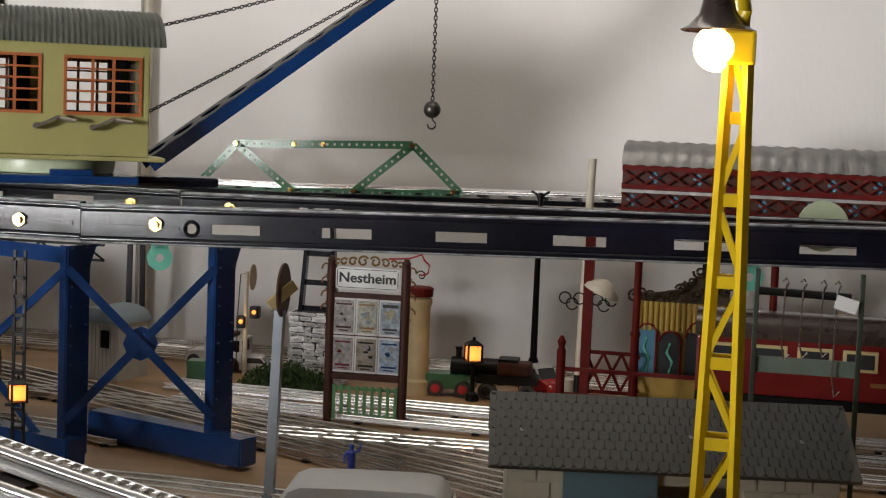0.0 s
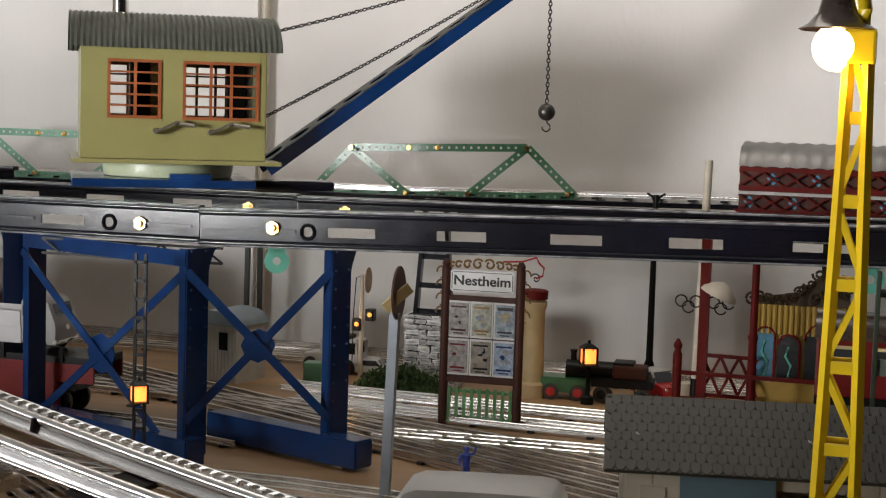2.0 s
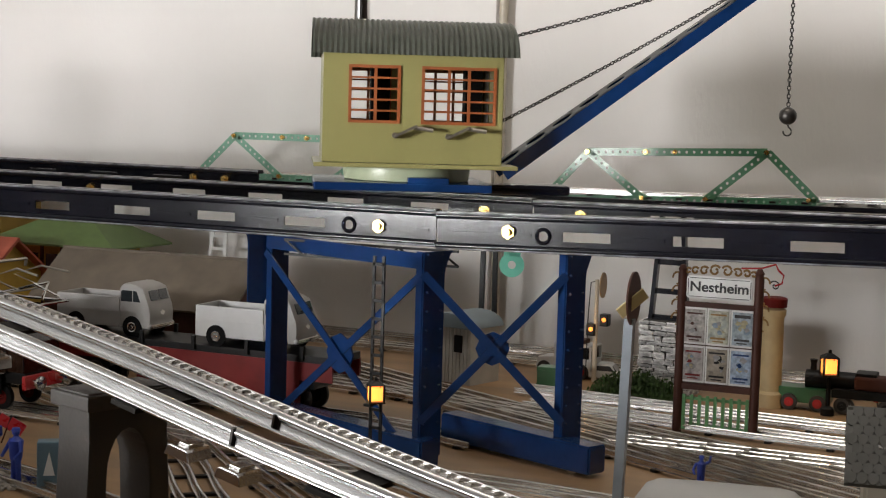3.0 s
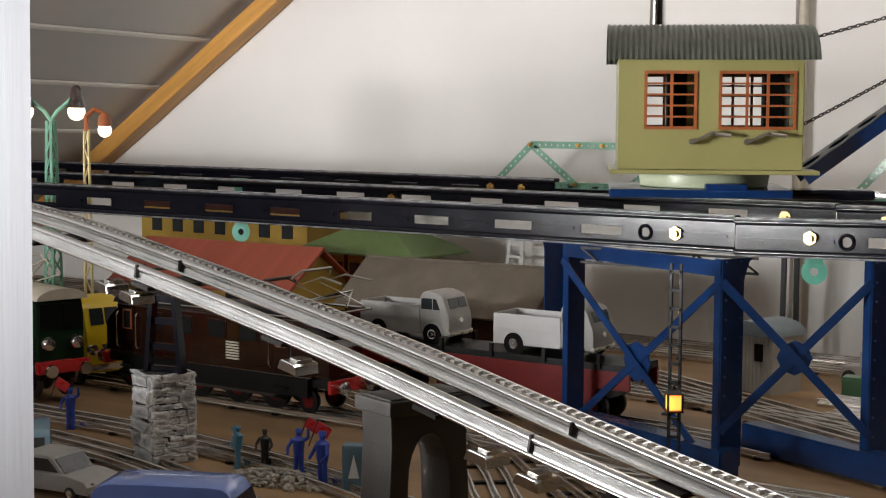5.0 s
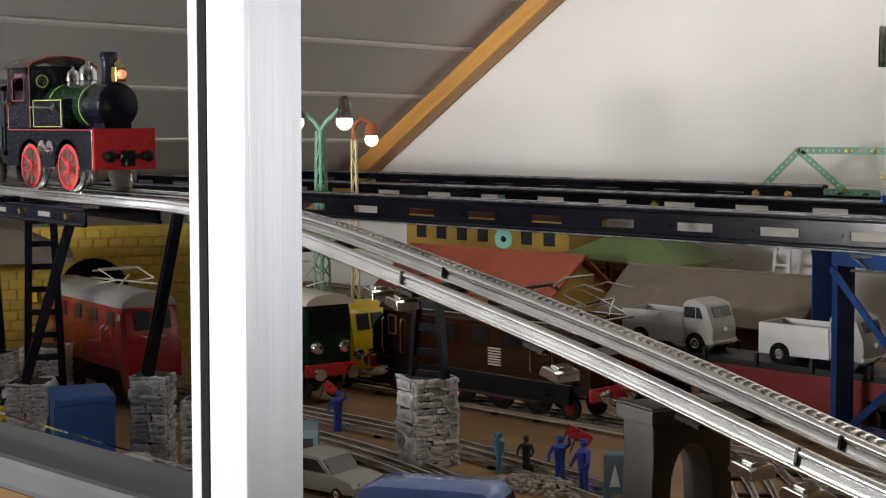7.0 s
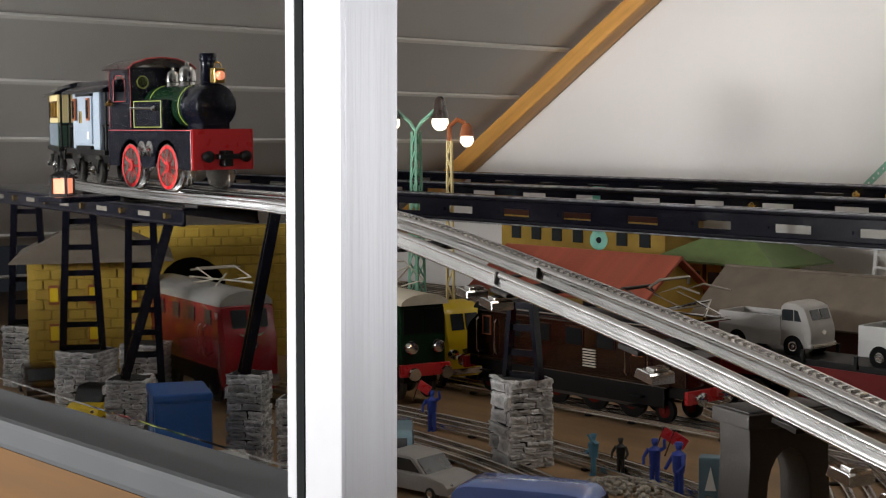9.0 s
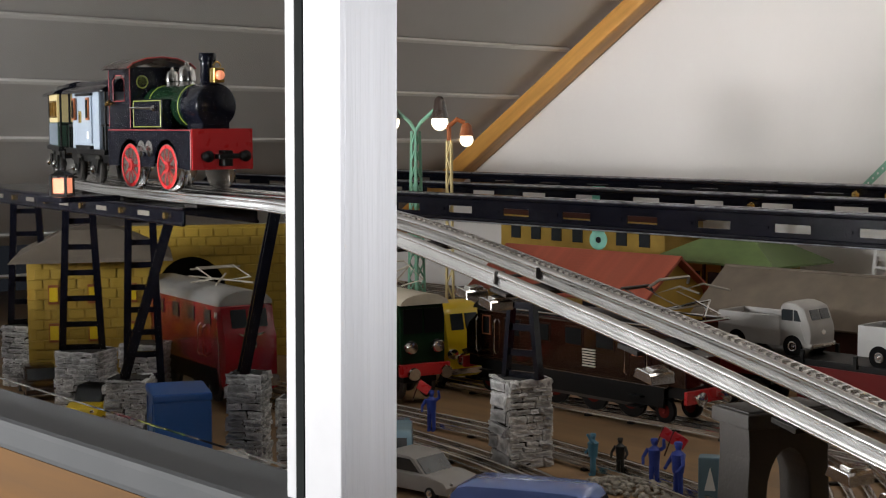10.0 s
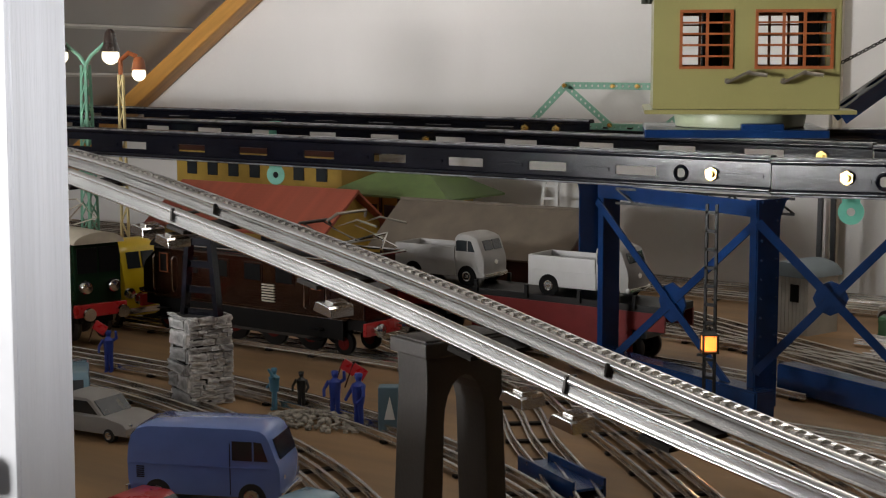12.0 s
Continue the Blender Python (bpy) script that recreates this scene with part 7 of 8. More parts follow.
for k, wx in enumerate((-0.04, -0.10, -0.16, -0.22)):
    part("side_window", box(bm_new(), 0.024, 0.002, 0.022, (wx - 0.012, -0.0435, 0.134), bevel=0.0006), M_GLASSD, rl)
for wx in (-0.078, -0.060):
    part("handrail", tube(bm_new(), [(wx, -0.043, 0.075), (wx, -0.048, 0.079), (wx, -0.048, 0.118), (wx, -0.043, 0.122)], 0.0016, 6), M_CHROME, rl, "plated handrail")
bright("b", "H", 0.013, (-0.022, -0.0437, 0.138), (90, 0, 0), M_SIGNW, rl)
part("underframe", box(bm_new(), 0.30, 0.06, 0.03, (-0.17, 0, 0.045)), M_BLACKM, rl)
for wx in (-0.06, -0.12, -0.22, -0.28):
    for s in (-1, 1):
        wheel("wheel", rl, (wx, s * 0.026, 0.030), 0.024, 0.006, M_CHAIN, M_BLACKM)
for pts in (((-0.14, -0.03, 0.176), (-0.06, -0.03, 0.188), (-0.12, -0.03, 0.200), (-0.12, 0.03, 0.200), (-0.06, 0.03, 0.188), (-0.14, 0.03, 0.176)),
            ((-0.15, -0.03, 0.185), (-0.05, 0.03, 0.180)), ((-0.15, 0.03, 0.185), (-0.05, -0.03, 0.180)), ((-0.12, -0.04, 0.198), (-0.12, 0.04, 0.198))):
    part("pantograph", tube(bm_new(), pts, 0.0015, 6), M_CREAMP, rl, "folded wire pantograph")

# ---- yellow brick tunnel front and tower ----
tf = thing("brick_tunnel_front", "yellow printed brick wall with a dark arched tunnel", "tunnel portal", pose(-2.36, 1.46, ZB, 0, 0, 58))
arch = [(-0.20, 0), (-0.06, 0), (-0.06, 0.12)] + [(-0.06 * math.cos(a), 0.12 + 0.06 * math.sin(a)) for a in [math.pi * k / 12 for k in range(1, 12)]] + [(0.06, 0.12), (0.06, 0), (0.20, 0), (0.20, 0.235), (-0.20, 0.235)]
part("wall", prism(bm_new(), arch, -0.01, 0.01), M_YBRICK, tf)
# black sheet behind the arch stands for the tunnel's shade
part("tunnel_shade_sheet", box(bm_new(), 0.2, 0.004, 0.2, (0, 0.10, 0.1)), M_DARK, tf)
first = None
for row in range(14):
    for k in range(16):
        bx, bz = -0.19 + 0.0255 * (k + (0.5 if row % 2 else 0)), 0.008 + row * 0.0165
        if bx > 0.19 or (abs(bx) < 0.075 and bz < 0.125) or math.hypot(bx, bz - 0.12) < 0.074:
            continue
        m = pose(bx, -0.0105, bz)
        if first is None:
            first = part("brick", box(bm_new(), 0.0235, 0.004, 0.0148, bevel=0.0012), M_YBRICK, tf)
            first.matrix_basis = m
        else:
            again(first, "brick", tf, m)
bt = thing("brick_tower", "yellow printed brick tower with red-framed windows", "model house", pose(-2.19, 1.175, ZB, 0, 0, 60), group="model buildings")
part("wall", box(bm_new(), 0.20, 0.12, 0.205, (0, 0.06, 0.1025)), M_YBRICK, bt)
part("roof", turned(bm_new(), [(0.175, 0), (0.17, 0.004), (0.06, 0.045), (0.02, 0.05)], (0, 0.06, 0.204), (0, 0, 45), 4), M_BRROOF, bt, "grey felt hipped roof")
first = None
for row in range(13):
    for k in range(8):
        bx, bz = -0.088 + 0.0253 * (k + (0.45 if row % 2 else 0)), 0.008 + row * 0.0158
        if bx > 0.09:
            continue
        m = pose(bx, -0.001, bz)
        if first is None:
            first = part("brick", box(bm_new(), 0.0235, 0.004, 0.0142, bevel=0.0012), M_YBRICK, bt)
            first.matrix_basis = m
        else:
            again(first, "brick", bt, m)
for k in range(3):
    for z in (0.09, 0.15):
        wf = part("window", box(bm_new(), 0.016, 0.004, 0.030, (-0.06 + k * 0.06, -0.004, z)), M_RUST, bt, "red window frame")
        part("pane", box(bm_new(), 0.013, 0.003, 0.022, (-0.06 + k * 0.06, -0.0055, z)), M_YELLOW, wf)

# ---- elevated deck of the loop on piers ----
dk = thing("loop_deck", "black tin girder deck of the raised loop", "deck", pose(-1.335, 0.862, 0.284, 0, 0, 172.5))
part("plate", box(bm_new(), 0.72, 0.078, 0.003, (0.36, 0.0, -0.003)), M_BLACK, dk)
for s in (-1, 1):
    part("side_girder", box(bm_new(), 0.72, 0.003, 0.015, (0.36, s * 0.040, -0.011), bevel=0.0006), M_BLACK, dk)
    part("flange", rod(bm_new(), (0, s * 0.041, -0.0185), (0.72, s * 0.041, -0.0185), 0.002, seg=10), M_BLACK, dk, smooth=True)
    part("upper_bead", rod(bm_new(), (0, s * 0.041, -0.0035), (0.72, s * 0.041, -0.0035), 0.002, seg=10), M_BLACK, dk, smooth=True)
for k in range(6):
    part("bolt", rod(bm_new(), (0.04 + k * 0.12, 0.040, -0.011), (0.04 + k * 0.12, 0.045, -0.011), 0.0036, seg=6), M_BRASS, dk, "brass nut")
for k in range(5):
    part("slot", box(bm_new(), 0.030, 0.002, 0.005, (0.10 + k * 0.12, 0.0412, -0.011)), M_PEWTER, dk, "pale slot in the girder")
for x, y, w, h, tn, lab in ((-2.29, 1.12, 0.070, 0.098, 30, "far rough stone pier behind glass"), (-2.02, 1.07, 0.066, 0.091, 34, "broad rough stone pier behind glass"),
                            (-1.805, 1.018, 0.050, 0.083, 42, "near stone pier with leaning black trestle"), (-2.06, 1.19, 0.060, 0.085, 42, "rough stone pier beside the locomotive"),
                            (-1.565, 1.045, 0.043, 0.115, 42, "tall rough stone pier behind glass"), (-1.470, 1.050, 0.040, 0.097, 42, "short rough stone pier by the post")):
    stone_pier(x, y, w, w * 0.9, h, lab, turn=tn, seed=31 + round(w * 1000))
for x, y, z0, ln, tn in ((-1.800, 1.008, ZB + 0.083, -17, -28), (-1.560, 1.035, ZB + 0.115, -12, -25)):
    trestle_frame(x, y, z0, 0.262, 0.020, 0.014, "thin leaning black tin trestle under the raised loop", turn=tn, lean=ln, rungs=4, cheek=0.004)
for x, y, z0, w in ((-2.29, 1.115, ZB + 0.098, 0.056), (-2.02, 1.065, ZB + 0.091, 0.056), (-1.90, 1.095, ZB - 0.0, 0.050)):
    trestle_frame(x, y, z0, 0.264, w, w * 0.62, "upright black tin ladder trestle under the raised loop", turn=58, rungs=6 if z0 > ZB else 10, cheek=0.010)
cab_lantern(-1.500, 0.772, 0.292, 0.020, "small lantern with dim amber panes on the deck", mt=M_AMBER, turn=35)
solid("deck_bracket", box(bm_new(), 0.05, 0.07, 0.006, bevel=0.001), M_BLACK, "black tin bracket plate beside the raised deck", "bracket", pose(-1.497, 0.790, 0.288))

# ---- double lamp and small lattice lamp ----
dl = thing("twin_lamp_post", "green lattice lamp post with two lit bell lamps", "lamp", pose(-2.069, 1.736, ZB))
HT = 0.398
for sx, sy in ((-1, -1), (1, -1), (1, 1), (-1, 1)):
    part("upright", bar(bm_new(), (sx * 0.012, sy * 0.012, 0), (sx * 0.005, sy * 0.005, HT), 0.0042, 0.0042), M_GREENL, dl)
for k in range(14):
    z0, z1 = HT * k / 14, HT * (k + 1) / 14
    q0, q1 = 0.012 - 0.007 * k / 14, 0.012 - 0.007 * (k + 1) / 14
    bm = bm_new()
    for sy in (-1, 1):
        bar(bm, (-q0, sy * q0, z0), (q1, sy * q1, z1), 0.0026, 0.0016, up=(0, 1, 0))
        bar(bm, (sy * q0, q0, z0), (sy * q1, -q1, z1), 0.0026, 0.0016, up=(1, 0, 0))
    part("lattice", bm, M_GREENL, dl)
for s in (-1, 1):
    v = Vector((0.64, 0.77, 0)) * s
    part("arm", tube(bm_new(), [(0, 0, HT), (v.x * 0.010, v.y * 0.010, HT + 0.016), (v.x * 0.026, v.y * 0.026, HT + 0.030), (v.x * 0.042, v.y * 0.042, HT + 0.046)], 0.0032, 8), M_GREENL, dl, smooth=True)
    c = (v.x * 0.042, v.y * 0.042, HT + 0.022)
    part("shade", turned(bm_new(), [(0.004, 0.038), (0.009, 0.032), (0.0115, 0.016), (0.0155, 0.003), (0.0165, 0), (0.009, 0.006)], c, seg=18), M_BROWNB, dl, "dark bell shade", True)
    part("bulb", ball(bm_new(), (c[0], c[1], c[2] - 0.0065), 0.0150, seg=14), M_BULBW, dl, "glowing bulb", True)
yl = thing("small_lattice_lamp", "small orange lattice lamp post with lit bulb", "lamp", pose(-1.997, 1.750, ZB))
HT = 0.382
for s in (-1, 1):
    part("upright", bar(bm_new(), (s * 0.010, 0, 0), (s * 0.005, 0, HT), 0.0036, 0.0036), M_CREAM, yl)
for k in range(14):
    z0, z1 = HT * k / 14, HT * (k + 1) / 14
    q0, q1 = 0.010 - 0.005 * k / 14, 0.010 - 0.005 * (k + 1) / 14
    s = 1 if k % 2 else -1
    part("lattice", bar(bm_new(), (-s * q0, 0, z0), (s * q1, 0, z1), 0.0026, 0.002, up=(0, 1, 0)), M_CREAM, yl)
part("arm", tube(bm_new(), [(0, 0, HT), (0, 0, HT + 0.024), (0.009, 0.010, HT + 0.036), (0.018, 0.020, HT + 0.030)], 0.0042, 8), M_RUST, yl, "orange curved arm", True)
part("shade", turned(bm_new(), [(0.004, 0.022), (0.009, 0.017), (0.0125, 0.0), (0.007, 0.004)], (0.020, 0.022, HT + 0.008), seg=16), M_RUST, yl, "orange bell shade", True)
part("bulb", ball(bm_new(), (0.020, 0.022, HT + 0.001), 0.0118, seg=14), M_BULBW, yl, "glowing bulb", True)

bc = thing("blue_channel", "short blue tin channel lying under the ramp", "channel", pose(-0.80, 1.245, ZB + 0.009, 0, 0, -28))
part("base", box(bm_new(), 0.11, 0.034, 0.003, (0, 0, 0)), M_BLUE, bc)
for s in (-1, 1):
    part("flange", box(bm_new(), 0.11, 0.003, 0.018, (0, s * 0.017, 0.0)), M_BLUE, bc)


# ---- the train on the raised loop ----
def along(back):
    """The pose on the ramp line, a way back from the front of the engine at the rail's top."""
    d = 0.0
    pts = [p for p in ramp_line if p.x <= -1.297][::-1]
    for a, b in zip(pts, pts[1:]):
        s = (b - a).length
        if d + s >= back:
            c = a.lerp(b, (back - d) / s)
            h = a - b
            return pose(c.x, c.y, c.z + 0.0144, 0, 0, math.degrees(math.atan2(h.y, h.x)))
        d += s


def spoked(parent, at, r, side):
    """A driving wheel: bright tyre with flange, red spoked centre and a nut."""
    o = part("driving_wheel", turned(bm_new(), [(r * 0.80, -0.005), (r * 0.96, -0.005), (r, -0.003), (r, 0.003), (r * 1.07, 0.0035), (r * 1.07, 0.005), (r * 0.80, 0.005)], rot=(-90 * side, 0, 0), seg=30), M_CHROME, parent, "bright steel tyre", True)
    o.location = at
    bm = turned(bm_new(), [(r * 0.93, -0.003), (r * 0.93, -0.005), (r * 0.78, -0.0055), (r * 0.76, -0.002)], rot=(-90 * side, 0, 0), seg=30)
    rod(bm, (0, side * 0.001, 0), (0, side * -0.0062, 0), r * 0.24, seg=16)
    for k in range(10):
        a = 2 * math.pi * k / 10
        bar(bm, (r * 0.2 * math.cos(a), -side * 0.0035, r * 0.2 * math.sin(a)), (r * 0.82 * math.cos(a), -side * 0.0035, r * 0.82 * math.sin(a)), 0.003, 0.0030, up=(0, 1, 0))
    turned(bm, [(r * 0.85, -0.0015), (r * 0.85, -0.0005)], rot=(-90 * side, 0, 0), seg=30)
    part("wheel_centre", bm, M_RED, o, "red spoked wheel centre", True)
    part("axle_nut", rod(bm_new(), (0, -side * 0.006, 0), (0, -side * 0.009, 0), 0.0034, seg=6), M_CHROME, o, "plated axle nut")


eng = thing("tank_locomotive", "black and green toy tank engine with red buffer beam", "locomotive", along(0.12))
L2, R0 = 0.0975, 0.0245
wx1, wx2 = 0.0415, -0.0445
for s in (-1, 1):
    pts = [(-L2, 0.024), (-L2, 0.063), (L2, 0.063), (L2, 0.022)]
    for wx in (wx1, wx2):
        rr = 0.0285
        a0 = math.asin((0.024 - R0) / rr)
        pts += [(wx + rr * math.cos(a), R0 + rr * math.sin(a)) for a in [a0 + (math.pi - 2 * a0) * k / 12 for k in range(13)]]
    part("side_frame", prism(bm_new(), pts, -0.0009, 0.0009), M_BLACK, eng).location = (0, s * 0.0335, 0)
    part("frame_line", tube(bm_new(), [(-L2, s * 0.0346, 0.0622), (L2, s * 0.0346, 0.0622)], 0.00045, 5), M_LINER, eng, "thin red lining")
    part("frame_line", tube(bm_new(), [(L2 - 0.0006, s * 0.0346, 0.0225), (L2 - 0.0006, s * 0.0346, 0.0622)], 0.00045, 5), M_LINER, eng)
    for wx in (wx1, wx2):
        spoked(eng, (wx, s * 0.0285, R0), R0, 1 if s < 0 else -1)
    for dx in (-0.008, 0.010):
        part("boss", turned(bm_new(), [(0.0085, 0), (0.0085, 0.002), (0.003, 0.003), (0.0025, 0.006)], (dx - 0.004, s * 0.0344, 0.043), (-90 * s, 0, 0), 16), M_CHROME, eng, "plated side boss", True)
    # side tank
    tk = part("side_tank", box(bm_new(), 0.066, 0.012, 0.030, (-0.004, s * 0.0265, 0.079), bevel=0.0008), M_BLACK, eng)
    for a, b in (((-0.036, 0.0655), (0.028, 0.0655)), ((-0.036, 0.0925), (0.028, 0.0925)), ((-0.036, 0.0655), (-0.036, 0.0925)), ((0.028, 0.0655), (0.028, 0.0925))):
        part("tank_line", tube(bm_new(), [(a[0], s * 0.0330, a[1]), (b[0], s * 0.0330, b[1])], 0.00045, 5), M_LINEY, tk, "yellow-green lining")
    part("handrail", tube(bm_new(), [(-0.040, s * 0.0355, 0.0855), (0.020, s * 0.0355, 0.0845)], 0.0012, 6), M_CHROME, eng, "plated handrail")
    part("knob", turned(bm_new(), [(0.0028, 0), (0.0034, 0.002), (0.002, 0.004)], (0.016, s * 0.0335, 0.0847), (-90 * s, 0, 0), 10), M_CHROME, eng, smooth=True)
part("running_plate", box(bm_new(), 2 * L2, 0.066, 0.0025, (0, 0, 0.0615)), M_BLACK, eng)
bb = part("buffer_beam", box(bm_new(), 0.002, 0.068, 0.041, (L2 + 0.001, 0, 0.043)), M_RED, eng, "bright red buffer beam")
part("rear_beam", box(bm_new(), 0.002, 0.068, 0.039, (-L2 - 0.001, 0, 0.044)), M_BLACK, eng)
for y0 in (-0.020, 0.022):
    part("buffer", turned(bm_new(), [(0.0048, 0), (0.0048, 0.007), (0.006, 0.008), (0.002, 0.010)], (L2 + 0.002, y0, 0.036), (0, 90, 0), 14), M_BLACKM, eng, smooth=True)
bm = box(bm_new(), 0.012, 0.010, 0.016, (L2 + 0.008, 0.0, 0.034), bevel=0.001)
box(bm, 0.010, 0.024, 0.005, (L2 + 0.012, 0.0, 0.036), bevel=0.001)
part("coupling", bm, M_BLACKM, eng)
part("boiler", rod(bm_new(), (-0.035, 0, 0.0865), (0.052, 0, 0.0865), 0.0225, seg=30), M_LOCOG, eng, "dark green boiler", True)
part("smokebox", turned(bm_new(), [(0.0228, 0), (0.0232, 0.001), (0.0232, 0.033), (0.0225, 0.035), (0.018, 0.0365), (0.005, 0.037), (0.003, 0.039)], (0.052, 0, 0.0865), (0, 90, 0), 30), M_BLACK, eng, "black smokebox", True)
for bx, mt in ((0.052, M_CHROME), (0.046, M_LINEY), (-0.022, M_LINEY)):
    part("boiler_band", turned(bm_new(), [(0.0226, -0.0005), (0.0229, 0), (0.0226, 0.0005)], (bx, 0, 0.0865), (0, 90, 0), 30), mt, eng, smooth=True)
part("saddle", box(bm_new(), 0.034, 0.030, 0.012, (0.069, 0, 0.066)), M_BLACK, eng)
part("chimney", turned(bm_new(), [(0.0095, 0), (0.0078, 0.004), (0.0074, 0.024), (0.0090, 0.026), (0.0090, 0.030), (0.0082, 0.033), (0.0060, 0.033), (0.0055, 0.028)], (0.070, 0, 0.107), seg=24), M_BLACK, eng, "black chimney", True)
for dx, sc in ((0.024, 1.15), (-0.010, 0.9)):
    part("dome", turned(bm_new(), [(0.0095 * sc, -0.004), (0.0075 * sc, 0.001), (0.0072 * sc, 0.003), (0.0082 * sc, 0.004), (0.0080 * sc, 0.011 * sc), (0.006 * sc, 0.0155 * sc), (0.002 * sc, 0.0175 * sc), (0.0018 * sc, 0.020 * sc), (0.0006, 0.0215 * sc)], (dx, 0, 0.109), seg=22), M_CHROME, eng, "polished dome", True)
lamp = part("head_lantern", box(bm_new(), 0.010, 0.012, 0.015, (0.090, 0, 0.117), bevel=0.001), M_BRASS, eng, "brass head lantern")
part("lantern_glass", ball(bm_new(), (0.0965, 0, 0.117), 0.0048, seg=12), M_AMBER, lamp, "amber lantern glass", True)
part("lantern_loop", tube(bm_new(), [(0.090, 0.004 * math.cos(a), 0.1255 + 0.005 * math.sin(a)) for a in [math.pi * k / 8 for k in range(9)]], 0.0008, 6), M_BRASS, lamp)
# cab
bm = bm_new()
cx0, cx1 = -0.094, -0.040
for s in (-1, 1):
    y = s * 0.0335
    box(bm, cx1 - cx0, 0.002, 0.030, ((cx0 + cx1) / 2, y, 0.078))
    box(bm, 0.012, 0.002, 0.036, (cx0 + 0.006, y, 0.111))
    box(bm, 0.014, 0.002, 0.036, (cx1 - 0.007, y, 0.111))
    box(bm, cx1 - cx0, 0.002, 0.008, ((cx0 + cx1) / 2, y, 0.125))
part("cab_side", bm, M_BLACK, eng)
part("cab_front", box(bm_new(), 0.002, 0.066, 0.066, (cx1, 0, 0.096)), M_BLACK, eng)
for y0 in (-0.021, 0.021):
    part("spectacle", turned(bm_new(), [(0.0066, 0), (0.0070, 0.0006), (0.0066, 0.0012), (0.0060, 0.0012), (0.0058, 0.0)], (cx1 + 0.001, y0, 0.113), (0, 90, 0), 20), M_LINEY, eng, "green round spectacle ring", True)
for s in (-1, 1):
    wp_ = [(cx0 + 0.012, 0.093), (cx0 + 0.012, 0.115), (cx0 + 0.020, 0.1205), (cx1 - 0.022, 0.1205), (cx1 - 0.014, 0.115), (cx1 - 0.014, 0.093), (cx0 + 0.012, 0.093)]
    part("window_line", tube(bm_new(), [(x, s * 0.0348, z) for x, z in wp_], 0.00045, 5), M_LINER, eng, "red window lining")
    part("cab_line", tube(bm_new(), [(cx0 + 0.001, s * 0.0348, 0.065), (cx0 + 0.001, s * 0.0348, 0.128), (cx1, s * 0.0348, 0.128), (cx1, s * 0.0348, 0.065)], 0.00045, 5), M_LINER, eng)
    part("door_handle", tube(bm_new(), [(cx0 + 0.006, s * 0.034, 0.090), (cx0 + 0.006, s * 0.040, 0.090), (cx0 + 0.013, s * 0.040, 0.093)], 0.0022, 8), M_BRASS, eng, "brass door handle", True)
part("cab_roof", prism(bm_new(), [(-0.040, 0.1265), (-0.034, 0.1315), (-0.018, 0.1370), (0, 0.1385), (0.018, 0.1370), (0.034, 0.1315), (0.040, 0.1265), (0.038, 0.1255), (0, 0.1365), (-0.038, 0.1255)], -0.034, 0.034), M_BROWNB, eng, "dark red-edged curved cab roof", True).matrix_basis = pose((cx0 + cx1) / 2, 0, 0.001, 0, 0, 90)
part("roof_edge", tube(bm_new(), [(cx1 + 0.007, y, z) for y, z in ((-0.040, 0.1275), (-0.034, 0.1325), (-0.018, 0.138), (0, 0.1395), (0.018, 0.138), (0.034, 0.1325), (0.040, 0.1275))], 0.0009, 6), M_LINER, eng)


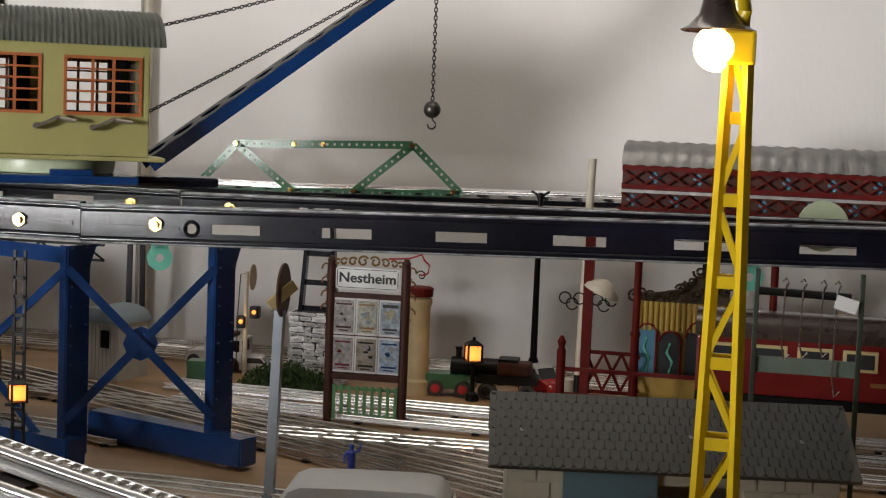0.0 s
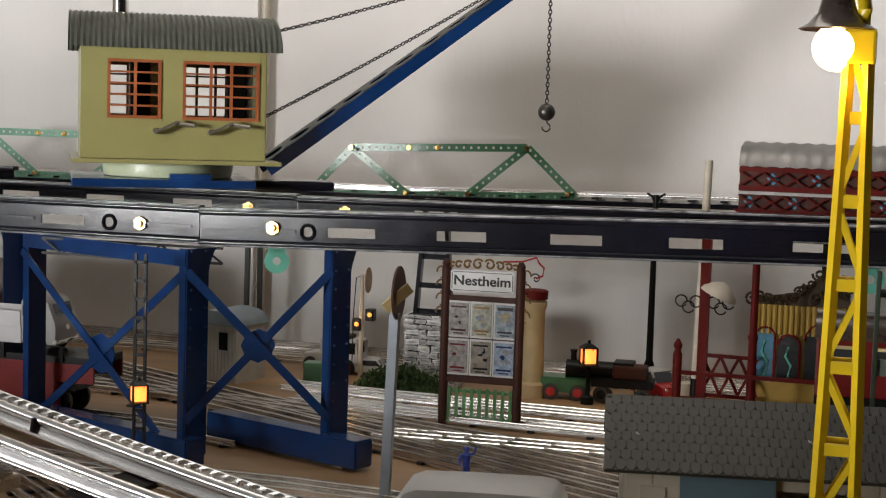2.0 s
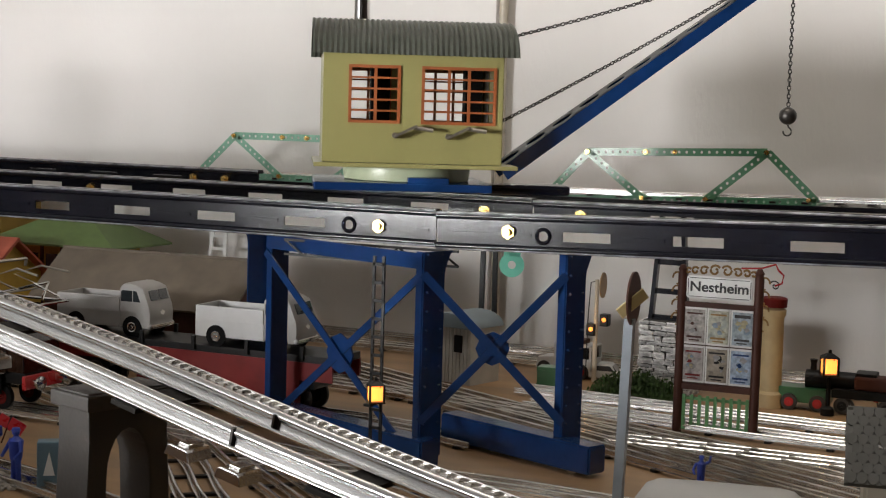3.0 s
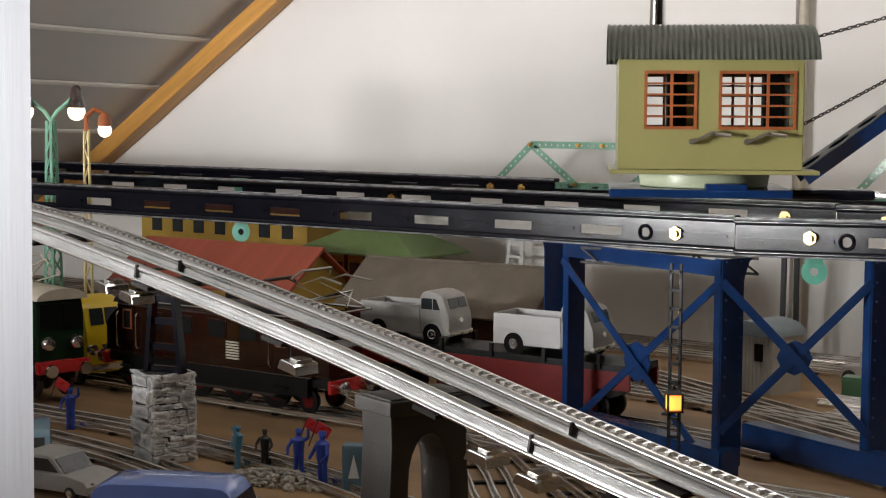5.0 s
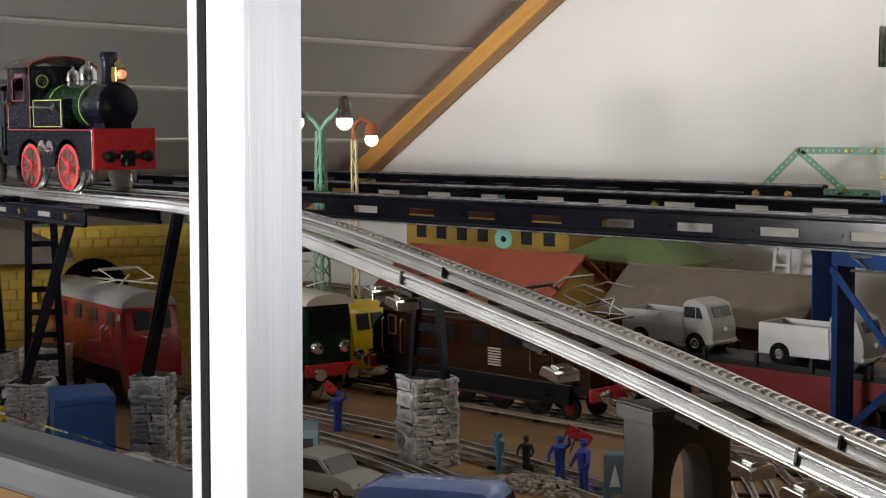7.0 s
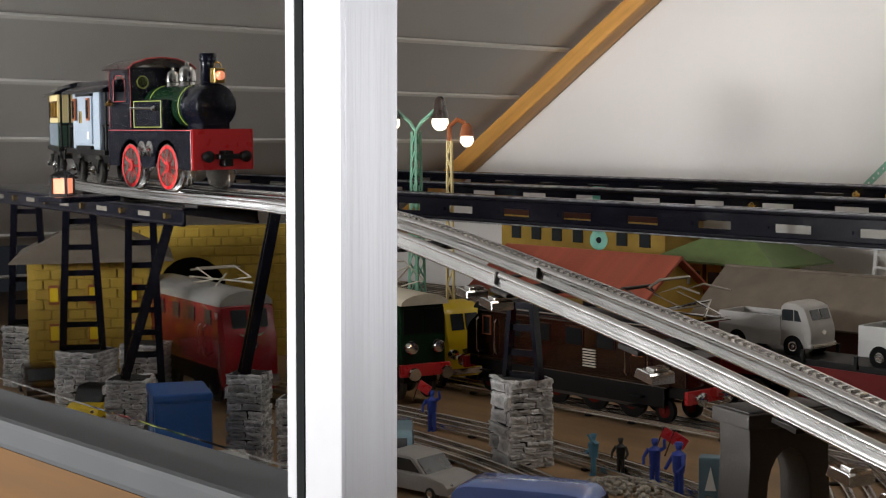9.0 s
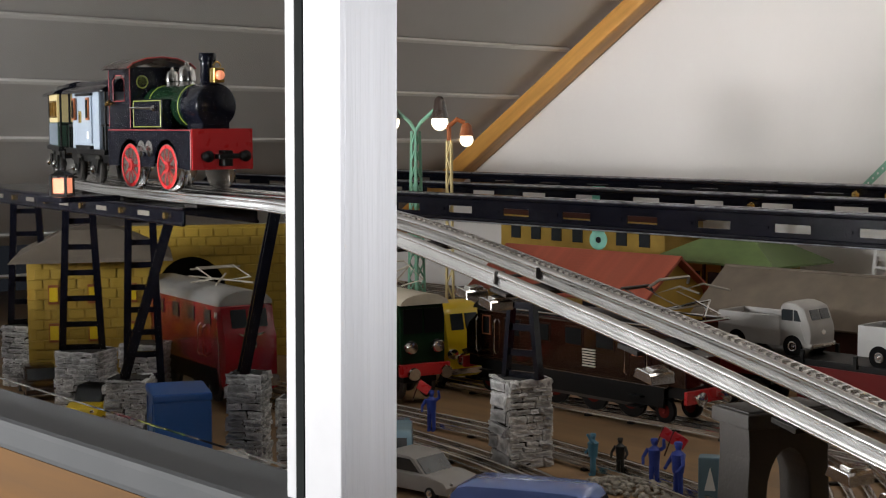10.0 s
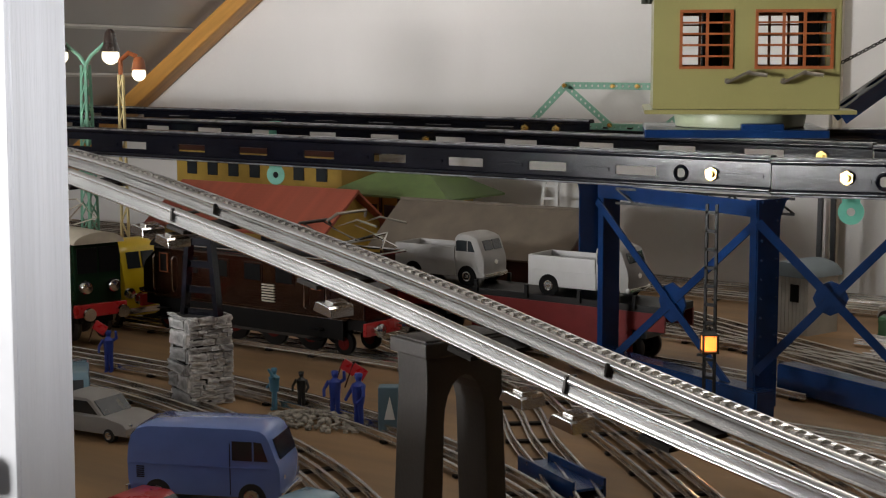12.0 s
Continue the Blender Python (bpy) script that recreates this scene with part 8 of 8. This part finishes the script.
def carriage(m, kind, label):
    """A short four-wheeled toy carriage with open end platforms and a curved black roof."""
    c = thing("toy_carriage", label, "railway carriage", m, group="carriages of the toy train")
    h = 0.066
    part("floor", box(bm_new(), 0.186, 0.064, 0.006, (0, 0, 0.036), bevel=0.0008), M_BLACKM, c)
    part("solebar", box(bm_new(), 0.186, 0.050, 0.010, (0, 0, 0.029)), M_BLACKM, c)
    b0 = 0.064
    if kind == "van":
        part("body", box(bm_new(), 2 * b0, 0.060, h, (0, 0, 0.039 + h / 2), bevel=0.001), M_VANGREY, c)
        for s in (-1, 1):
            dr = part("sliding_door", box(bm_new(), 0.062, 0.002, h - 0.010, (0.004, s * 0.031, 0.040 + h / 2), bevel=0.0005), M_VANGREY, c)
            part("door_handle", box(bm_new(), 0.004, 0.004, 0.014, (-0.012, s * 0.033, 0.076), bevel=0.0008), M_BRASS, dr, "brass handle")
            part("door_rail", box(bm_new(), 0.070, 0.004, 0.004, (0.004, s * 0.0325, 0.041)), M_BLACKM, c)
            part("door_rail", box(bm_new(), 0.070, 0.004, 0.003, (0.004, s * 0.0325, 0.1015)), M_BLACKM, c)
            for wx in (-0.047, 0.022):
                wf = part("window", box(bm_new(), 0.014, 0.002, 0.026, (wx, s * 0.0325, 0.085)), M_RUST, c, "orange window frame")
                part("pane", box(bm_new(), 0.009, 0.002, 0.021, (wx, s * 0.0332, 0.085)), M_DARK, wf)
            part("crossed_plate", box(bm_new(), 0.008, 0.001, 0.008, (0.022, s * 0.0325, 0.055)), M_SIGNW, c, "small white crossed plate")
            for k in range(3):
                part("end_board", box(bm_new(), 0.0006, 0.016, h - 0.004, (s * (b0 + 0.0003), -0.02 + k * 0.02, 0.040 + h / 2)), M_VANGREY, c)
    else:
        part("lower_body", box(bm_new(), 2 * b0, 0.060, 0.030, (0, 0, 0.054), bevel=0.0008), M_COACHG, c, "dark green lower panels")
        for s in (-1, 1):
            for k in range(21):
                part("panel_strip", box(bm_new(), 0.0022, 0.0012, 0.028, (-0.060 + k * 0.006, s * 0.0303, 0.054)), M_VANGREY, c)
            bm = bm_new()
            box(bm, 2 * b0, 0.002, 0.006, (0, s * 0.029, 0.072))
            box(bm, 2 * b0, 0.002, 0.009, (0, s * 0.029, 0.1005))
            for k in range(4):
                box(bm, 0.009, 0.002, 0.022, (-b0 + 0.0045 + k * (2 * b0 - 0.009) / 3, s * 0.029, 0.0855))
            part("upper_side", bm, M_CREAM, c, "cream window side")
            for k in range(3):
                x = -b0 + 0.0045 + (k + 0.5) * (2 * b0 - 0.009) / 3
                bm = bm_new()
                for dx in (-0.0135, 0.0135):
                    box(bm, 0.002, 0.0025, 0.022, (x + dx, s * 0.0295, 0.0855))
                for dz in (-0.010, 0.010):
                    box(bm, 0.029, 0.0025, 0.002, (x, s * 0.0295, 0.0855 + dz))
                part("window_frame", bm, M_BRASS, c, "thin golden window frame")
        for s in (-1, 1):
            part("end_wall", box(bm_new(), 0.002, 0.056, 0.036, (s * b0, 0, 0.087)), M_CREAM, c)
    for s in (-1, 1):
        for y in (-0.028, 0.028):
            part("platform_post", rod(bm_new(), (s * 0.088, y, 0.038), (s * 0.088, y, 0.104), 0.0014, seg=8), M_BLACKM, c)
            part("gate", box(bm_new(), 0.018, 0.0015, 0.003, (s * 0.078, y, 0.066)), M_BLACKM, c)
            part("gate", box(bm_new(), 0.0015, 0.0015, 0.028, (s * 0.076, y, 0.053)), M_BLACKM, c)
        for k in range(4):
            part("end_rail", box(bm_new(), 0.0015, 0.0015, 0.028, (s * 0.0895, -0.021 + k * 0.014, 0.053)), M_BLACKM, c)
        part("end_rail", box(bm_new(), 0.0015, 0.058, 0.002, (s * 0.0895, 0, 0.0665)), M_BLACKM, c)
        part("coupling", box(bm_new(), 0.022, 0.006, 0.006, (s * 0.102, 0, 0.033), bevel=0.001), M_BLACKM, c)
        for y in (-0.021, 0.021):
            part("buffer", turned(bm_new(), [(0.003, 0), (0.003, 0.006), (0.0055, 0.007), (0.005, 0.009)], (s * 0.093, y, 0.034), (0, 90 * s, 0), 12), M_CHROME, c, smooth=True)
        for wx in (-0.046, 0.046):
            wheel("wheel", c, (wx, s * 0.0245, 0.0165), 0.0165, 0.007, M_CHAIN, M_BLACKM)
            part("axle_guard", prism(bm_new(), [(-0.016, 0.028), (0.016, 0.028), (0.006, 0.012), (-0.006, 0.012)], -0.001, 0.001), M_BLACKM, c).matrix_basis = pose(wx, s * 0.030, 0)
            part("axle_box", ball(bm_new(), (wx, s * 0.0325, 0.0165), 0.0045, seg=10), M_CHROME, c, "plated axle box", True)
    prof = [(-0.037, 0.1035), (-0.035, 0.1065), (-0.024, 0.1115), (-0.018, 0.1125), (-0.017, 0.1165), (-0.010, 0.1185), (0, 0.1192), (0.010, 0.1185), (0.017, 0.1165), (0.018, 0.1125), (0.024, 0.1115), (0.035, 0.1065), (0.037, 0.1035)]
    part("roof", prism(bm_new(), prof, -0.096, 0.096, 0.001), M_BLACK, c, "glossy black stepped roof", True).matrix_basis = pose(0, 0, 0, 0, 0, 90)
    return c


carriage(along(0.12 + 0.213), "van", "blue-grey toy luggage van with orange window frames")
carriage(along(0.12 + 0.433), "coach", "cream and green toy passenger coach with black roof")
